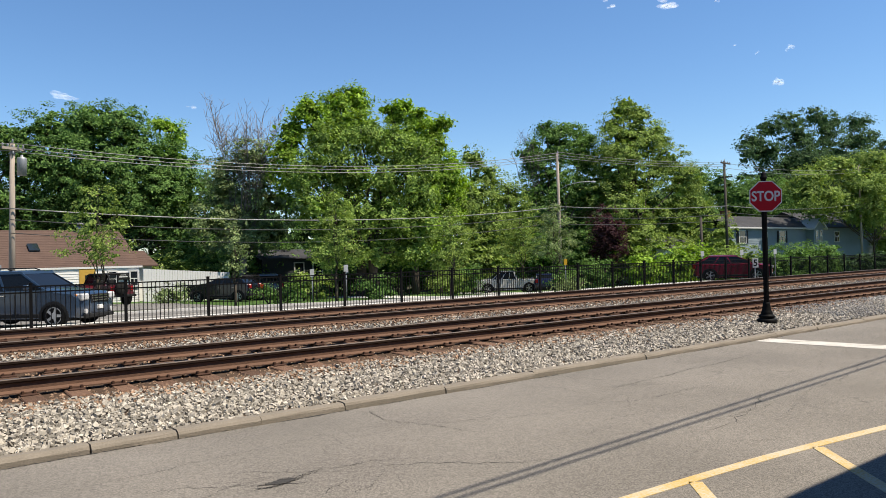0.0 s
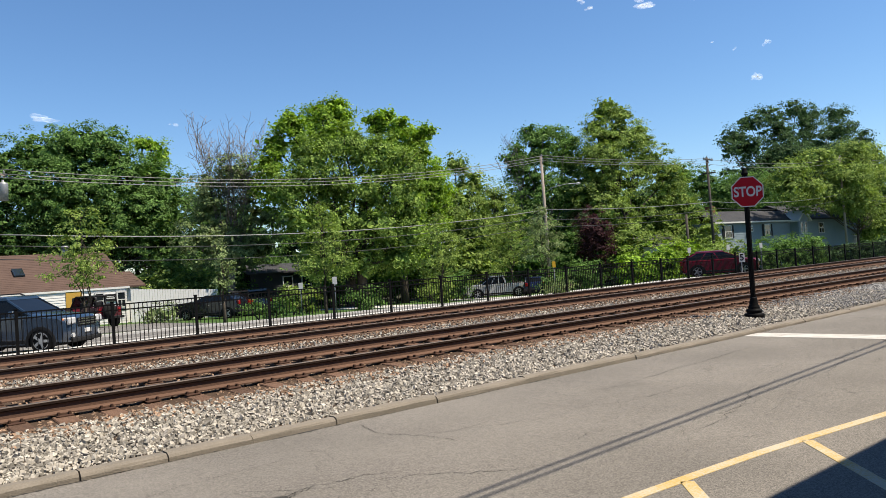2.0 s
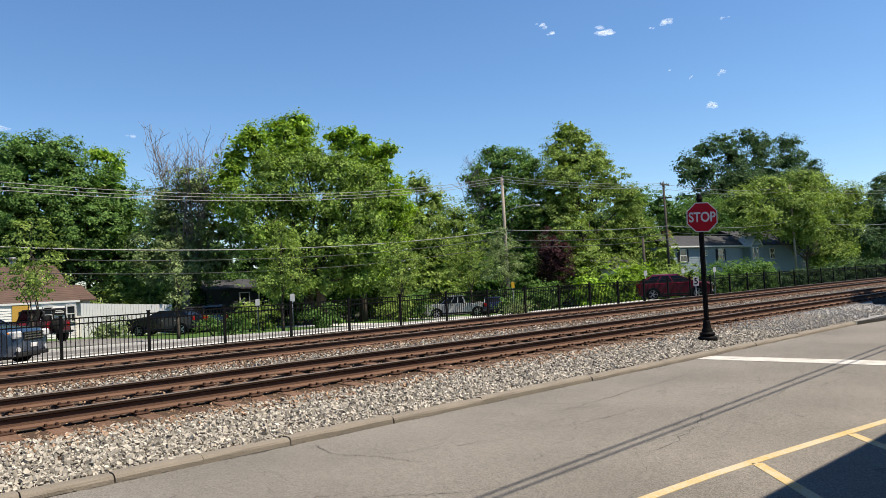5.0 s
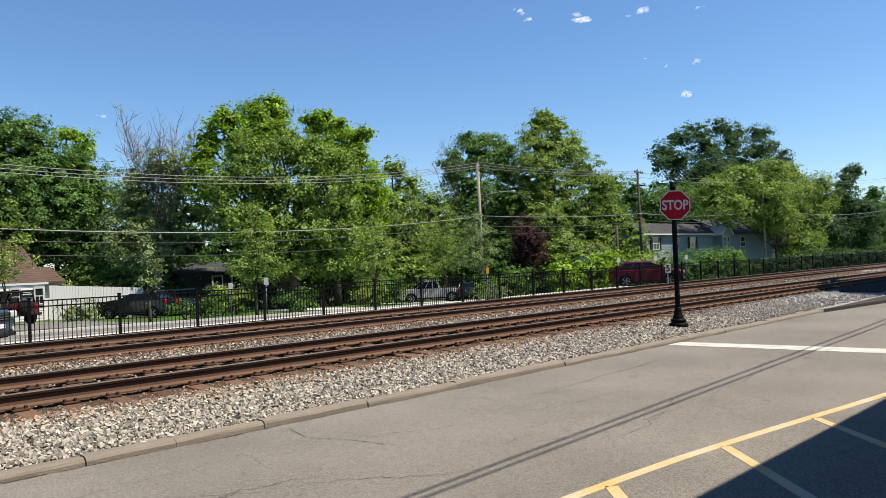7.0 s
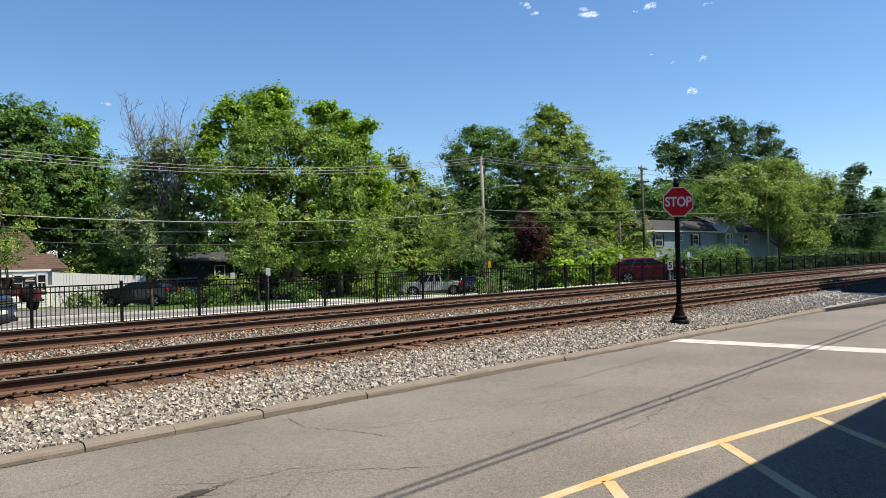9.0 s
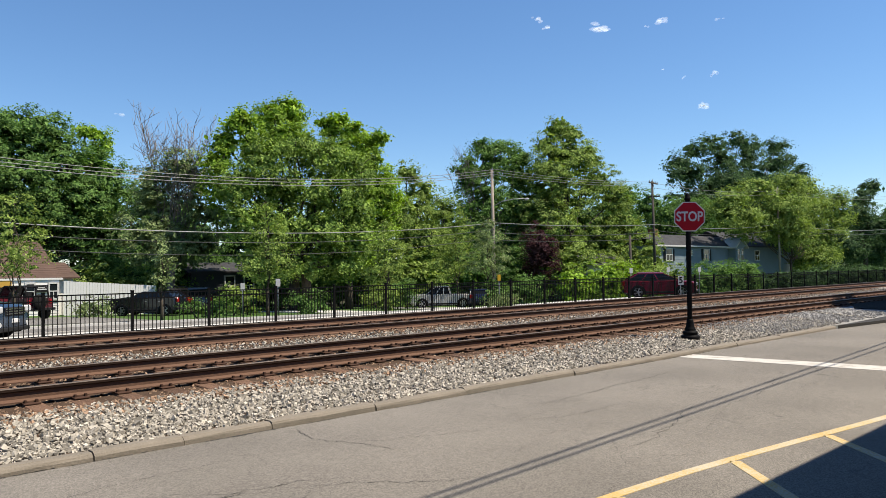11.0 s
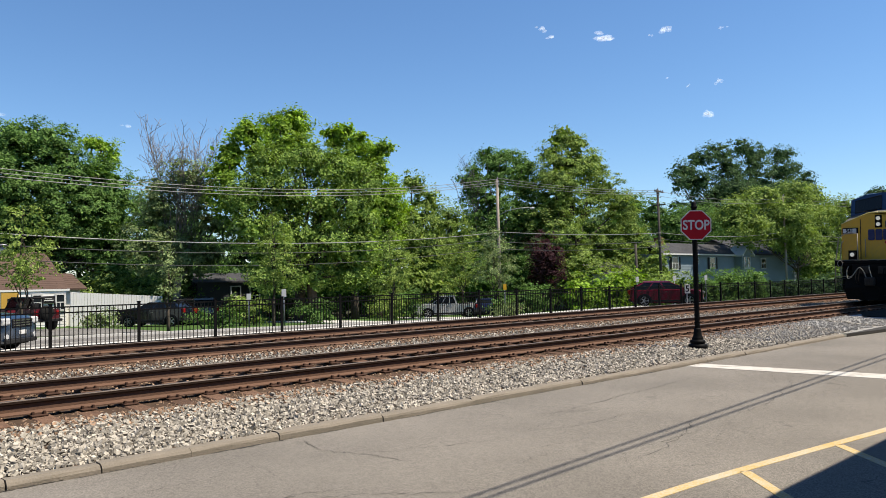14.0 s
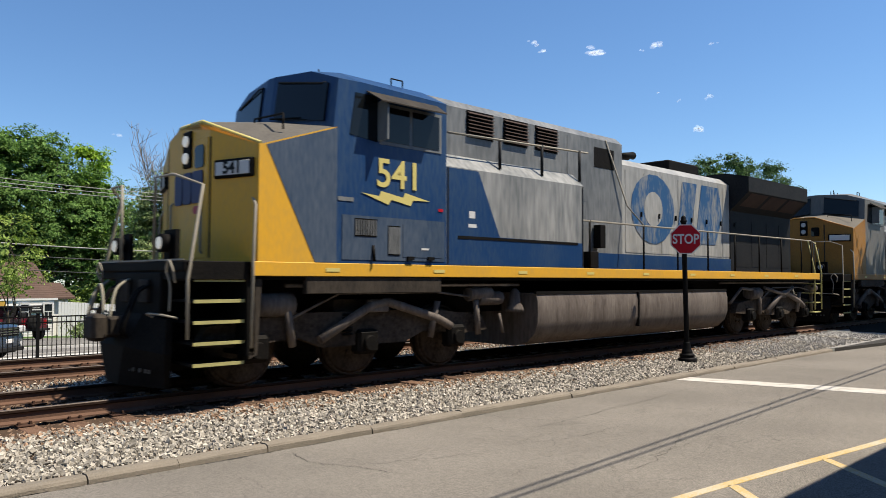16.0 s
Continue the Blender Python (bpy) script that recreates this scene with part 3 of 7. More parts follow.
def road_wear():
    """Open cracks and a pothole in the near road."""
    rnd = random.Random(21)

    def crack(a, b, w, wander):
        n = 44
        d = Vector((b[0] - a[0], b[1] - a[1]))
        side = Vector((-d.y, d.x)).normalized()
        bm = bmesh.new()
        off, pts = 0.0, []
        for i in range(n + 1):
            off = off * 0.88 + rnd.uniform(-wander, wander)
            pts.append(Vector(a) + d * i / n + side * off)
        rows = []
        for i, p in enumerate(pts):
            ww = w * rnd.uniform(0.1, 1.1) * (0.3 + 0.7 * math.sin(math.pi * i / n))
            rows.append([bm.verts.new((p.x + side.x * s * ww, p.y + side.y * s * ww, 0.003)) for s in (-0.5, 0.5)])
        for r, s in zip(rows, rows[1:]):
            bm.faces.new((r[0], s[0], s[1], r[1]))
        tagged(part("road_crack", bm, M["patch"]), "thin dark open crack in the asphalt", "crack", kind="structure")

    for a, b, w, k in (((4.31, 6.95), (4.19, 6.42), 0.02, 0.02), ((4.19, 6.42), (4.34, 6.02), 0.018, 0.02), ((4.34, 6.02), (4.55, 5.35), 0.016, 0.03), ((4.34, 6.02), (5.9, 5.4), 0.014, 0.05), ((2.5, 5.25), (3.6, 5.1), 0.014, 0.05), ((1.6, 5.6), (2.5, 5.2), 0.014, 0.05),
                       ((3.0, 5.2), (4.4, 4.2), 0.012, 0.06), ((5.9, 5.4), (8.2, 5.2), 0.012, 0.06), ((1.2, 6.1), (3.4, 6.35), 0.010, 0.04), ((5.2, 3.6), (8.8, 4.6), 0.010, 0.08), ((7, 5.9), (12, 6.3), 0.016, 0.04), ((9, 4.0), (12.5, 5.1), 0.010, 0.08)):
        crack(a, b, w * 0.8, k * 0.6)
    # fine crazing, and the dirt line where road and kerb part
    for i in range(34):
        x, y, a = rnd.uniform(1.5, 14), rnd.uniform(3.6, 6.6), rnd.uniform(-0.7, 0.9)
        d = rnd.uniform(0.4, 1.6)
        crack((x, y), (x + d * math.cos(a), y + d * math.sin(a)), 0.007, 0.02)
    for i in range(14):
        x = 0.8 + 1.25 * i
        crack((x, KERB_Y - 0.012), (x + rnd.uniform(0.7, 1.2), KERB_Y + 0.02), rnd.uniform(0.02, 0.05), 0.006)
    for i in range(9):
        x, y = 2.30 + rnd.gauss(0, 0.12), 5.17 + rnd.gauss(0, 0.04)
        a = rnd.uniform(-0.5, 0.7)
        crack((x, y), (x + 0.26 * math.cos(a), y + 0.2 * math.sin(a)), 0.022, 0.012)
    bm = bmesh.new()
    pts = [(2.44 + (0.10 + rnd.uniform(-0.04, 0.04)) * math.cos(i * 0.5236), 5.2 + (0.045 + rnd.uniform(-0.015, 0.02)) * math.sin(i * 0.5236)) for i in range(12)]
    prism(bm, pts, "z", -0.02, 0.005)
    tagged(part("pothole", bm, M["patch"]), "small broken pothole in the asphalt", "pothole", kind="structure")


road_wear()


def depot():
    """The building whose eave shades the bays: the camera stands under its roof."""
    t = thing("station_building", "brick station building with a deep overhanging roof", "building")
    bm = bmesh.new()
    prism(bm, [(-6.0, 4.4), (0.58, 4.4), (0.58, 4.6), (-2.7, 5.6), (-6.0, 4.6)], "x", -14, 60)
    part("roof", bm, M["shingle_dark"], t)
    bm = bmesh.new()
    box(bm, -14, 60, -3.2, -3.0, 0, 4.4)
    part("wall", bm, M["brick"], t)


depot()


def overhead_pair():
    """Two cables over the road; their shadows cross it."""
    k = math.cos(radians(SUN_EL)) / math.sin(radians(SUN_EL))
    h = 6.6
    dx, dy = math.sin(s_az) * k * h, math.cos(s_az) * k * h
    for base, slope in ((3.815, 0.0605), (3.905, 0.0675)):
        bm = bmesh.new()
        pipe(bm, [(x + dx, base + slope * x + dy, h) for x in (-60, -20, 3, 10, 17, 40, 90)], 0.019, 6)
        tagged(part("overhead_cable", bm, M["cable"]), "black overhead cable above the road", "cable")


overhead_pair()
# ---- trees ----
def leaf_mesh(name, lobes, leaf, density, seed, clump=0.5, hang=0.0, fill=0.32):
    """Leaves in clumps over and inside uneven lobes; each leaf a small bent blade, the inner ones larger and fewer."""
    rng = np.random.default_rng(seed)
    leaf, density = leaf * 0.92, density * 1.2
    pts, nrm, big = [], [], []
    for x, y, z, rx, ry, rz in lobes:
        area = 4 * math.pi * ((rx * ry) ** 1.6 / 3 + (rx * rz) ** 1.6 / 3 + (ry * rz) ** 1.6 / 3) ** (1 / 1.6)
        n = max(60, int(area * density * 1.5))
        k = max(8, int(n / 34))
        d = rng.normal(size=(k, 3))
        d /= np.linalg.norm(d, axis=1, keepdims=True)
        inner = rng.random(k) < fill
        rad = np.where(inner, rng.uniform(0.2, 0.8, k), rng.uniform(0.82, 1.2, k))
        c = d * rad[:, None] * (rx, ry, rz) + (x, y, z)
        pick = rng.integers(0, k, n)
        cs = clump * rng.uniform(0.55, 1.45, k)
        off = rng.normal(size=(n, 3)) * (1, 1, 0.55) * cs[pick][:, None] * 0.48
        if hang:
            off[:, 2] -= np.abs(rng.normal(size=n)) * hang
        pts.append(c[pick] + off)
        nrm.append(d[pick] * 0.9 + rng.normal(size=(n, 3)) * 0.42 + (0, 0, 0.6))
        big.append(np.where(inner[pick], 2.1, 1.0))
    p, nn = np.concatenate(pts), np.concatenate(nrm)
    nn /= np.linalg.norm(nn, axis=1, keepdims=True)
    n = len(p)
    t = np.cross(nn, rng.normal(size=(n, 3)))
    t /= np.linalg.norm(t, axis=1, keepdims=True)
    b = np.cross(nn, t)
    s = (leaf * np.concatenate(big) * rng.uniform(0.6, 1.35, n))[:, None]
    v = np.stack([p - t * s * 0.5, p + b * s * 0.30 + nn * s * 0.05, p + t * s * 0.5 - nn * s * 0.12, p - b * s * 0.30 + nn * s * 0.05], 1).reshape(-1, 3)
    me = bpy.data.meshes.new(name)
    me.vertices.add(4 * n), me.loops.add(4 * n), me.polygons.add(n)
    me.vertices.foreach_set("co", v.reshape(-1))
    me.loops.foreach_set("vertex_index", np.arange(4 * n))
    me.polygons.foreach_set("loop_start", np.arange(0, 4 * n, 4))
    me.update(calc_edges=True)
    me.shade_flat()
    return me


LEAF = {
    "mid": leaf_mat("leaf_green", (0.048, 0.098, 0.026), (0.149, 0.249, 0.068)),
    "bright": leaf_mat("leaf_bright_green", (0.089, 0.162, 0.020), (0.267, 0.392, 0.059)),
    "dark": leaf_mat("leaf_dark_green", (0.030, 0.057, 0.026), (0.098, 0.160, 0.067)),
    "olive": leaf_mat("leaf_olive_green", (0.090, 0.146, 0.033), (0.253, 0.328, 0.086)),
    "pale": leaf_mat("leaf_grey_green", (0.085, 0.122, 0.050), (0.255, 0.315, 0.135)),
    "hickory": leaf_mat("leaf_hickory_green", (0.069, 0.125, 0.025), (0.246, 0.343, 0.082)),
    "purple": leaf_mat("leaf_purple", (0.030, 0.014, 0.019), (0.070, 0.032, 0.035)),
}


def limb(bm, a, b, r0, r1, rnd, steps=4, bend=0.12):
    a, b = Vector(a), Vector(b)
    size, pts = (b - a).length, [a]
    for i in range(1, steps + 1):
        f = i / steps
        pts.append(a.lerp(b, f) + Vector((rnd.uniform(-1, 1), rnd.uniform(-1, 1), rnd.uniform(-0.5, 0.8))) * size * bend * (1 - f))
    pipe(bm, pts, [r0 + (r1 - r0) * i / steps for i in range(steps + 1)], 7)


def tree(name, x, y, lobes, leaf, density, label, tone, trunk=0.25, seed=1, clump=0.5, hang=0.0, bark="bark", deep=0.95, bare=None, fill=0.32):
    z0 = gz(x, y) - 0.05
    t = thing(name, label, "tree", at=pose(x, y, z0))
    rnd = random.Random(seed)
    full = [(lx, rnd.uniform(-0.35, 0.35) * rx, lz - z0 + 0.2 * rz, rx * 1.06, rx * deep, rz * 1.08) for lx, lz, rx, rz in lobes]
    bm = bmesh.new()
    top = max(l[2] for l in full)
    fork = top * 0.30
    limb(bm, (0, 0, 0), (0, 0, fork), trunk * 1.25, trunk, rnd, 3, 0.03)
    for lx, ly, lz, rx, ry, rz in full:
        limb(bm, (0, 0, fork * rnd.uniform(0.75, 1.0)), (lx, ly, lz), trunk * 0.42, min(0.04, trunk * 0.2), rnd, 5, 0.10)
        for k in range(4):
            d = Vector((rnd.uniform(-1, 1) * rx, rnd.uniform(-1, 1) * ry, rnd.uniform(-0.2, 1) * rz)) * 0.85
            limb(bm, (lx, ly, lz - rz * 0.4), Vector((lx, ly, lz)) + d, min(0.05, trunk * 0.2), min(0.015, trunk * 0.1), rnd, 3, 0.12)
    if bare:
        for k in range(bare[0]):
            a = rnd.uniform(0, 2 * math.pi)
            sp = bare[2] * rnd.uniform(0.15, 1)
            e = Vector((math.cos(a) * sp + bare[3], math.sin(a) * sp, bare[1] * rnd.uniform(0.82, 1.0) - z0))
            s = Vector((bare[3] * 0.6, 0, fork * 1.3))
            m = s.lerp(e, 0.55)
            limb(bm, s, e, 0.034, 0.010, rnd, 5, 0.06)
            for j in range(9):
                q = s.lerp(e, rnd.uniform(0.35, 0.95))
                w = q + Vector((rnd.uniform(-1, 1), rnd.uniform(-1, 1), rnd.uniform(0.5, 1.7))) * rnd.uniform(0.6, 1.2)
                limb(bm, q, w, 0.018, 0.008, rnd, 3, 0.12)
                for i in range(2):
                    v = q.lerp(w, rnd.uniform(0.3, 0.8))
                    limb(bm, v, v + Vector((rnd.uniform(-1, 1), rnd.uniform(-1, 1), rnd.uniform(0.3, 1.2))) * 0.5, 0.011, 0.006, rnd, 2, 0.1)
    part("trunk", bm, M[bark], t)
    me = leaf_mesh("crown", full, leaf, density, seed, clump, hang, fill)
    me.materials.append(LEAF[tone])
    c = new("crown", me)
    c.parent = t
    return t


def plants():
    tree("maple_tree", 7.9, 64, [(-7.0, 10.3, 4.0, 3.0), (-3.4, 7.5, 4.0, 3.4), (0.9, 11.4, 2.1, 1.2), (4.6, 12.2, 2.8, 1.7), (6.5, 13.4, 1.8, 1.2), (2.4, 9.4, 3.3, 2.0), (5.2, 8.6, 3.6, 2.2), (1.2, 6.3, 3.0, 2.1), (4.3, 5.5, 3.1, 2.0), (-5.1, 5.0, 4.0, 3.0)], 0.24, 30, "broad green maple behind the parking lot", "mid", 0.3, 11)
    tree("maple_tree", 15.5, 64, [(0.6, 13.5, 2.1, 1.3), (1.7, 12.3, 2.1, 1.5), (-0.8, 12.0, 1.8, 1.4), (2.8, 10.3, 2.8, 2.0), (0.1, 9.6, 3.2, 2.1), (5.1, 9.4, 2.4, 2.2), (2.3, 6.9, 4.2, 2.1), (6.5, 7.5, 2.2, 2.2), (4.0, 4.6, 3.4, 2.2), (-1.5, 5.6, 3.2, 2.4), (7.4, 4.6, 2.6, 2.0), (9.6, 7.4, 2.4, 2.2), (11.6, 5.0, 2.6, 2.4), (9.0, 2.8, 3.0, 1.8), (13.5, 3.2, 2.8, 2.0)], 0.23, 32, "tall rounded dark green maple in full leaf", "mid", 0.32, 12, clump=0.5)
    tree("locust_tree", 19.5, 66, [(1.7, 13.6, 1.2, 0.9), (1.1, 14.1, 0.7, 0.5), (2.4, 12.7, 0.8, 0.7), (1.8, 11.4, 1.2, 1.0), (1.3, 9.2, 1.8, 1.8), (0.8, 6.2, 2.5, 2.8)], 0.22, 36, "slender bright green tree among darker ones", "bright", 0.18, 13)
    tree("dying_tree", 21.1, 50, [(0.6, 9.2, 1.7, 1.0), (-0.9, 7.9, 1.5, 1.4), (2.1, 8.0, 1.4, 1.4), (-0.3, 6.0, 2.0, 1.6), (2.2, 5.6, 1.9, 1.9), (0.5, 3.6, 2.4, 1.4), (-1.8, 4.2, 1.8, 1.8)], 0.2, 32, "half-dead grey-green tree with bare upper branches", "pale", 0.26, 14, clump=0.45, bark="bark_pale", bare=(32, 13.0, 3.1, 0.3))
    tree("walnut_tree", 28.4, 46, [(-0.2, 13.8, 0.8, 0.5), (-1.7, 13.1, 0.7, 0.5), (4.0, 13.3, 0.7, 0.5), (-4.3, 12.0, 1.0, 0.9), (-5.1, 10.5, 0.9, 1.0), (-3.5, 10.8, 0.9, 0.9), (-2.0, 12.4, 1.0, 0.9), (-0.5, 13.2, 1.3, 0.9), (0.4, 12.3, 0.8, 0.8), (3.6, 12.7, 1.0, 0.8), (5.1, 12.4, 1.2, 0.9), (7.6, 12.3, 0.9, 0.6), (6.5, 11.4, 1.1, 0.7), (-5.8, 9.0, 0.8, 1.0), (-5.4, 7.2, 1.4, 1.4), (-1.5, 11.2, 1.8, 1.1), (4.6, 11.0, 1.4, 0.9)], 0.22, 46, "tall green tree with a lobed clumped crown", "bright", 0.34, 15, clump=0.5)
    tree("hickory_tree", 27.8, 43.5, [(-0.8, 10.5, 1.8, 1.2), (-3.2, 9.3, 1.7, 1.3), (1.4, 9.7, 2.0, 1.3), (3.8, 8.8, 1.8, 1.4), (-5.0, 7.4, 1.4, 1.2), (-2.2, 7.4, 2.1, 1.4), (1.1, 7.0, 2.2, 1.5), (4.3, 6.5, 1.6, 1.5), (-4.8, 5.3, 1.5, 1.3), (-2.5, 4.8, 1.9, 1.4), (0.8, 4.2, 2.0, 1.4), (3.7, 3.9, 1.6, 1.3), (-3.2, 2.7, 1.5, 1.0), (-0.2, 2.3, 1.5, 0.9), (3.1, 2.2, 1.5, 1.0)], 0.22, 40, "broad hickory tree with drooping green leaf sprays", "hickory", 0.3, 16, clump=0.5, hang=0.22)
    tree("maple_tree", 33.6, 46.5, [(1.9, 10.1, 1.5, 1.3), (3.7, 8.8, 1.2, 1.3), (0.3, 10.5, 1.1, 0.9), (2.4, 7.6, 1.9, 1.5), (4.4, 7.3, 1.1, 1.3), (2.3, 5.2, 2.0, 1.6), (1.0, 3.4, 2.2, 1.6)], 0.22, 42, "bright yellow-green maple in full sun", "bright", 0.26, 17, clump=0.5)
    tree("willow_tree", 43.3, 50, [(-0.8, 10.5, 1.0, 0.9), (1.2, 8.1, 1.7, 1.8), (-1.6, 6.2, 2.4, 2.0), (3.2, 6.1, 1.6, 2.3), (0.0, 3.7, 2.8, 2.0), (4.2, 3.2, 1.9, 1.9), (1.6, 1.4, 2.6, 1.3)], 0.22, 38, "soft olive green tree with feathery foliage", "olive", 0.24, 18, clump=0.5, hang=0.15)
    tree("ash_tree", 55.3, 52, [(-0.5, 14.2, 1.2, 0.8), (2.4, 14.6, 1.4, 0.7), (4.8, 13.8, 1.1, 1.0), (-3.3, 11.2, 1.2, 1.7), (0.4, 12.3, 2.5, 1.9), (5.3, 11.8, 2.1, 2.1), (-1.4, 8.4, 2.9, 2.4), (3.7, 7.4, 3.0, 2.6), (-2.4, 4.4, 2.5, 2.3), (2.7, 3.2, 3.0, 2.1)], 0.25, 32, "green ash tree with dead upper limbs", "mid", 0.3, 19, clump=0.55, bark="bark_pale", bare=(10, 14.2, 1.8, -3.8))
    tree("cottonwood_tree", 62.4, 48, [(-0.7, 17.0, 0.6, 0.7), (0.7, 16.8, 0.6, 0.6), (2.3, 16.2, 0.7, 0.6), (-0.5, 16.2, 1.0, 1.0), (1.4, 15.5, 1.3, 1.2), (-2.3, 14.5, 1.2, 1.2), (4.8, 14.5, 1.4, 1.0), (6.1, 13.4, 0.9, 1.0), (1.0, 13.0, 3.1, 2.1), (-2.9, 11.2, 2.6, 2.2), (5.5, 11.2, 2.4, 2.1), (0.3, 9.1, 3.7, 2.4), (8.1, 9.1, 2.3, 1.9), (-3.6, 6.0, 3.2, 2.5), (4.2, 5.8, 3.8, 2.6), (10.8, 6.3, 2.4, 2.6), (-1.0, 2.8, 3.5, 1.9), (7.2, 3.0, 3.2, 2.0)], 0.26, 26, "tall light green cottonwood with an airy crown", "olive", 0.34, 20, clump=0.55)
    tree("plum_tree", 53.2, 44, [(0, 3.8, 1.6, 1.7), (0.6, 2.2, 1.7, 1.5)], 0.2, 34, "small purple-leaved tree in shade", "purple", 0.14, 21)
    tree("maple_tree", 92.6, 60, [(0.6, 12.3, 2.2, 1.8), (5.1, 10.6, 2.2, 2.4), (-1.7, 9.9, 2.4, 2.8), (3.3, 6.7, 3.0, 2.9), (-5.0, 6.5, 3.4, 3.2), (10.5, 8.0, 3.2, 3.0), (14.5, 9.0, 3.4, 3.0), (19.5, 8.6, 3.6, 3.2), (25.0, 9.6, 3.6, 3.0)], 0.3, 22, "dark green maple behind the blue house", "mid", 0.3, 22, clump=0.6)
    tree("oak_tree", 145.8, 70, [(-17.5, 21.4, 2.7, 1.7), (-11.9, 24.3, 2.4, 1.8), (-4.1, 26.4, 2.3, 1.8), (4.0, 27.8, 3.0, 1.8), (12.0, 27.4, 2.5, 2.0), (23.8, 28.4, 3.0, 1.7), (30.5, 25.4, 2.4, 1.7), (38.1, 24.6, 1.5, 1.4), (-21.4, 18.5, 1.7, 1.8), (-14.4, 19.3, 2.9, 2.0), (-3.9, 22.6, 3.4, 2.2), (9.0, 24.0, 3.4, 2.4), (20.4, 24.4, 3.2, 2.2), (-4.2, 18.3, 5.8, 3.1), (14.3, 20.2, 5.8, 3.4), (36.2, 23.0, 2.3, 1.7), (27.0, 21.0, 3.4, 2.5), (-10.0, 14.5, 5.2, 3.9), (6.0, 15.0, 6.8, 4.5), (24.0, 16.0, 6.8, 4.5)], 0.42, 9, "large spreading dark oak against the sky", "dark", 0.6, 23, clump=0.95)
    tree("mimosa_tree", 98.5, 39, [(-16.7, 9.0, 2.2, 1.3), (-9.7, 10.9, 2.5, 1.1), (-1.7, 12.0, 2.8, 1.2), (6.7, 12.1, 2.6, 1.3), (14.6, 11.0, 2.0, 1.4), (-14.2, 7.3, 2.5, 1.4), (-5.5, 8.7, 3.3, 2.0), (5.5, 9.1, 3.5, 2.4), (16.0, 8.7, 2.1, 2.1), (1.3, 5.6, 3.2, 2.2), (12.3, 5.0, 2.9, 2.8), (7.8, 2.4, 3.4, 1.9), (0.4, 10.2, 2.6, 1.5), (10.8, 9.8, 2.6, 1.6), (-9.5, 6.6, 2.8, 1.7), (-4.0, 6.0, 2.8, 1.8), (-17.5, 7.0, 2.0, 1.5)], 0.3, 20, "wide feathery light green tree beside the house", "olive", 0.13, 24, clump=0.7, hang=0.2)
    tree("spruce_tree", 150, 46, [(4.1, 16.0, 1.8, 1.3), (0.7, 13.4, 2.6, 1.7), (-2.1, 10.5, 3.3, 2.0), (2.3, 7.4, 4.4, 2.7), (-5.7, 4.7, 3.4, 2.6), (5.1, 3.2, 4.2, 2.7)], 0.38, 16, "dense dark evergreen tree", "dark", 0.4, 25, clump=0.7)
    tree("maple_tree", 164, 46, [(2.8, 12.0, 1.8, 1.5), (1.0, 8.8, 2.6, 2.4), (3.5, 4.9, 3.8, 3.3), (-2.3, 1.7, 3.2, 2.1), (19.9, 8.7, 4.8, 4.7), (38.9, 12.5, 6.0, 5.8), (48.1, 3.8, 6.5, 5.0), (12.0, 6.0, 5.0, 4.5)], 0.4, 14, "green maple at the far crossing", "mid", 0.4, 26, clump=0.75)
    # out of view, added only to throw shade on the crossing
    tree("shade_tree", 38, 4.3, [(-6.2, 8.8, 1.5, 1.3), (-3.6, 8.6, 1.7, 1.5), (-1.0, 9.0, 2.0, 1.6), (2.0, 8.6, 2.2, 1.6), (4.8, 9.0, 2.4, 1.8)], 0.4, 30, "unseen tree added to shade the crossing", "mid", 0.2, 27, clump=0.6)
    # young street trees
    for x, y, h, w, tone, s in ((7.6, 33, 4.9, 1.25, "olive", 31), (13.5, 33, 3.45, 0.5, "pale", 32), (18.85, 33, 4.95, 1.25, "olive", 33), (27.2, 34, 4.6, 1.25, "olive", 34), (38.3, 36, 5.2, 1.5, "pale", 35), (40.9, 42, 6.2, 1.9, "olive", 36)):
        z1 = 1.75 if s == 31 else 1.15
        tree("street_tree", x, y, [(0, z1 + 0.42 * (h - z1), w, 0.30 * (h - z1)), (-0.42 * w, z1 + 0.2 * (h - z1), w * 0.7, 0.22 * (h - z1)), (0.45 * w, z1 + 0.25 * (h - z1), w * 0.65, 0.22 * (h - z1)), (0.05, z1 + 0.72 * (h - z1), w * 0.62, 0.24 * (h - z1)), (0, z1 + 0.93 * (h - z1), w * 0.28, 0.10 * (h - z1))],
             0.13, 40, "young street tree with thin trunk and loose leaves", tone, 0.06, s, clump=0.3, fill=0.04)


def shrub(name, x0, x1, y, h, tone, label, seed, leaf=0.2, dens=44, deep=1.4):
    rnd = random.Random(seed)
    mid = (x0 + x1) / 2
    z = gz(mid, y) - 0.05
    n = max(2, int((x1 - x0) / 1.3))
    lobes = []
    for i in range(n):
        hh = h * rnd.uniform(0.8, 1.05) - z
        lobes.append((x0 - mid + (x1 - x0) * (i + 0.5) / n, rnd.uniform(-0.3, 0.3), hh * 0.5, (x1 - x0) / n * 0.85, deep * 0.6, hh * 0.5))
    t = thing(name, label, "shrub", at=pose(mid, y, z))
    for lx, ly, lz, rx, ry, rz in lobes:
        for k in range(2):
            bm = bmesh.new()
            limb(bm, (lx, ly, 0), (lx + rnd.uniform(-1, 1) * rx, ly + rnd.uniform(-0.5, 0.5), lz * 1.3), 0.04, 0.015, rnd, 3)
            part("stem", bm, M["bark"], t)
    me = leaf_mesh("leaves", lobes, leaf, dens, seed, 0.4, 0.0, 0.3)
    me.materials.append(LEAF[tone])
    new("leaves", me).parent = t


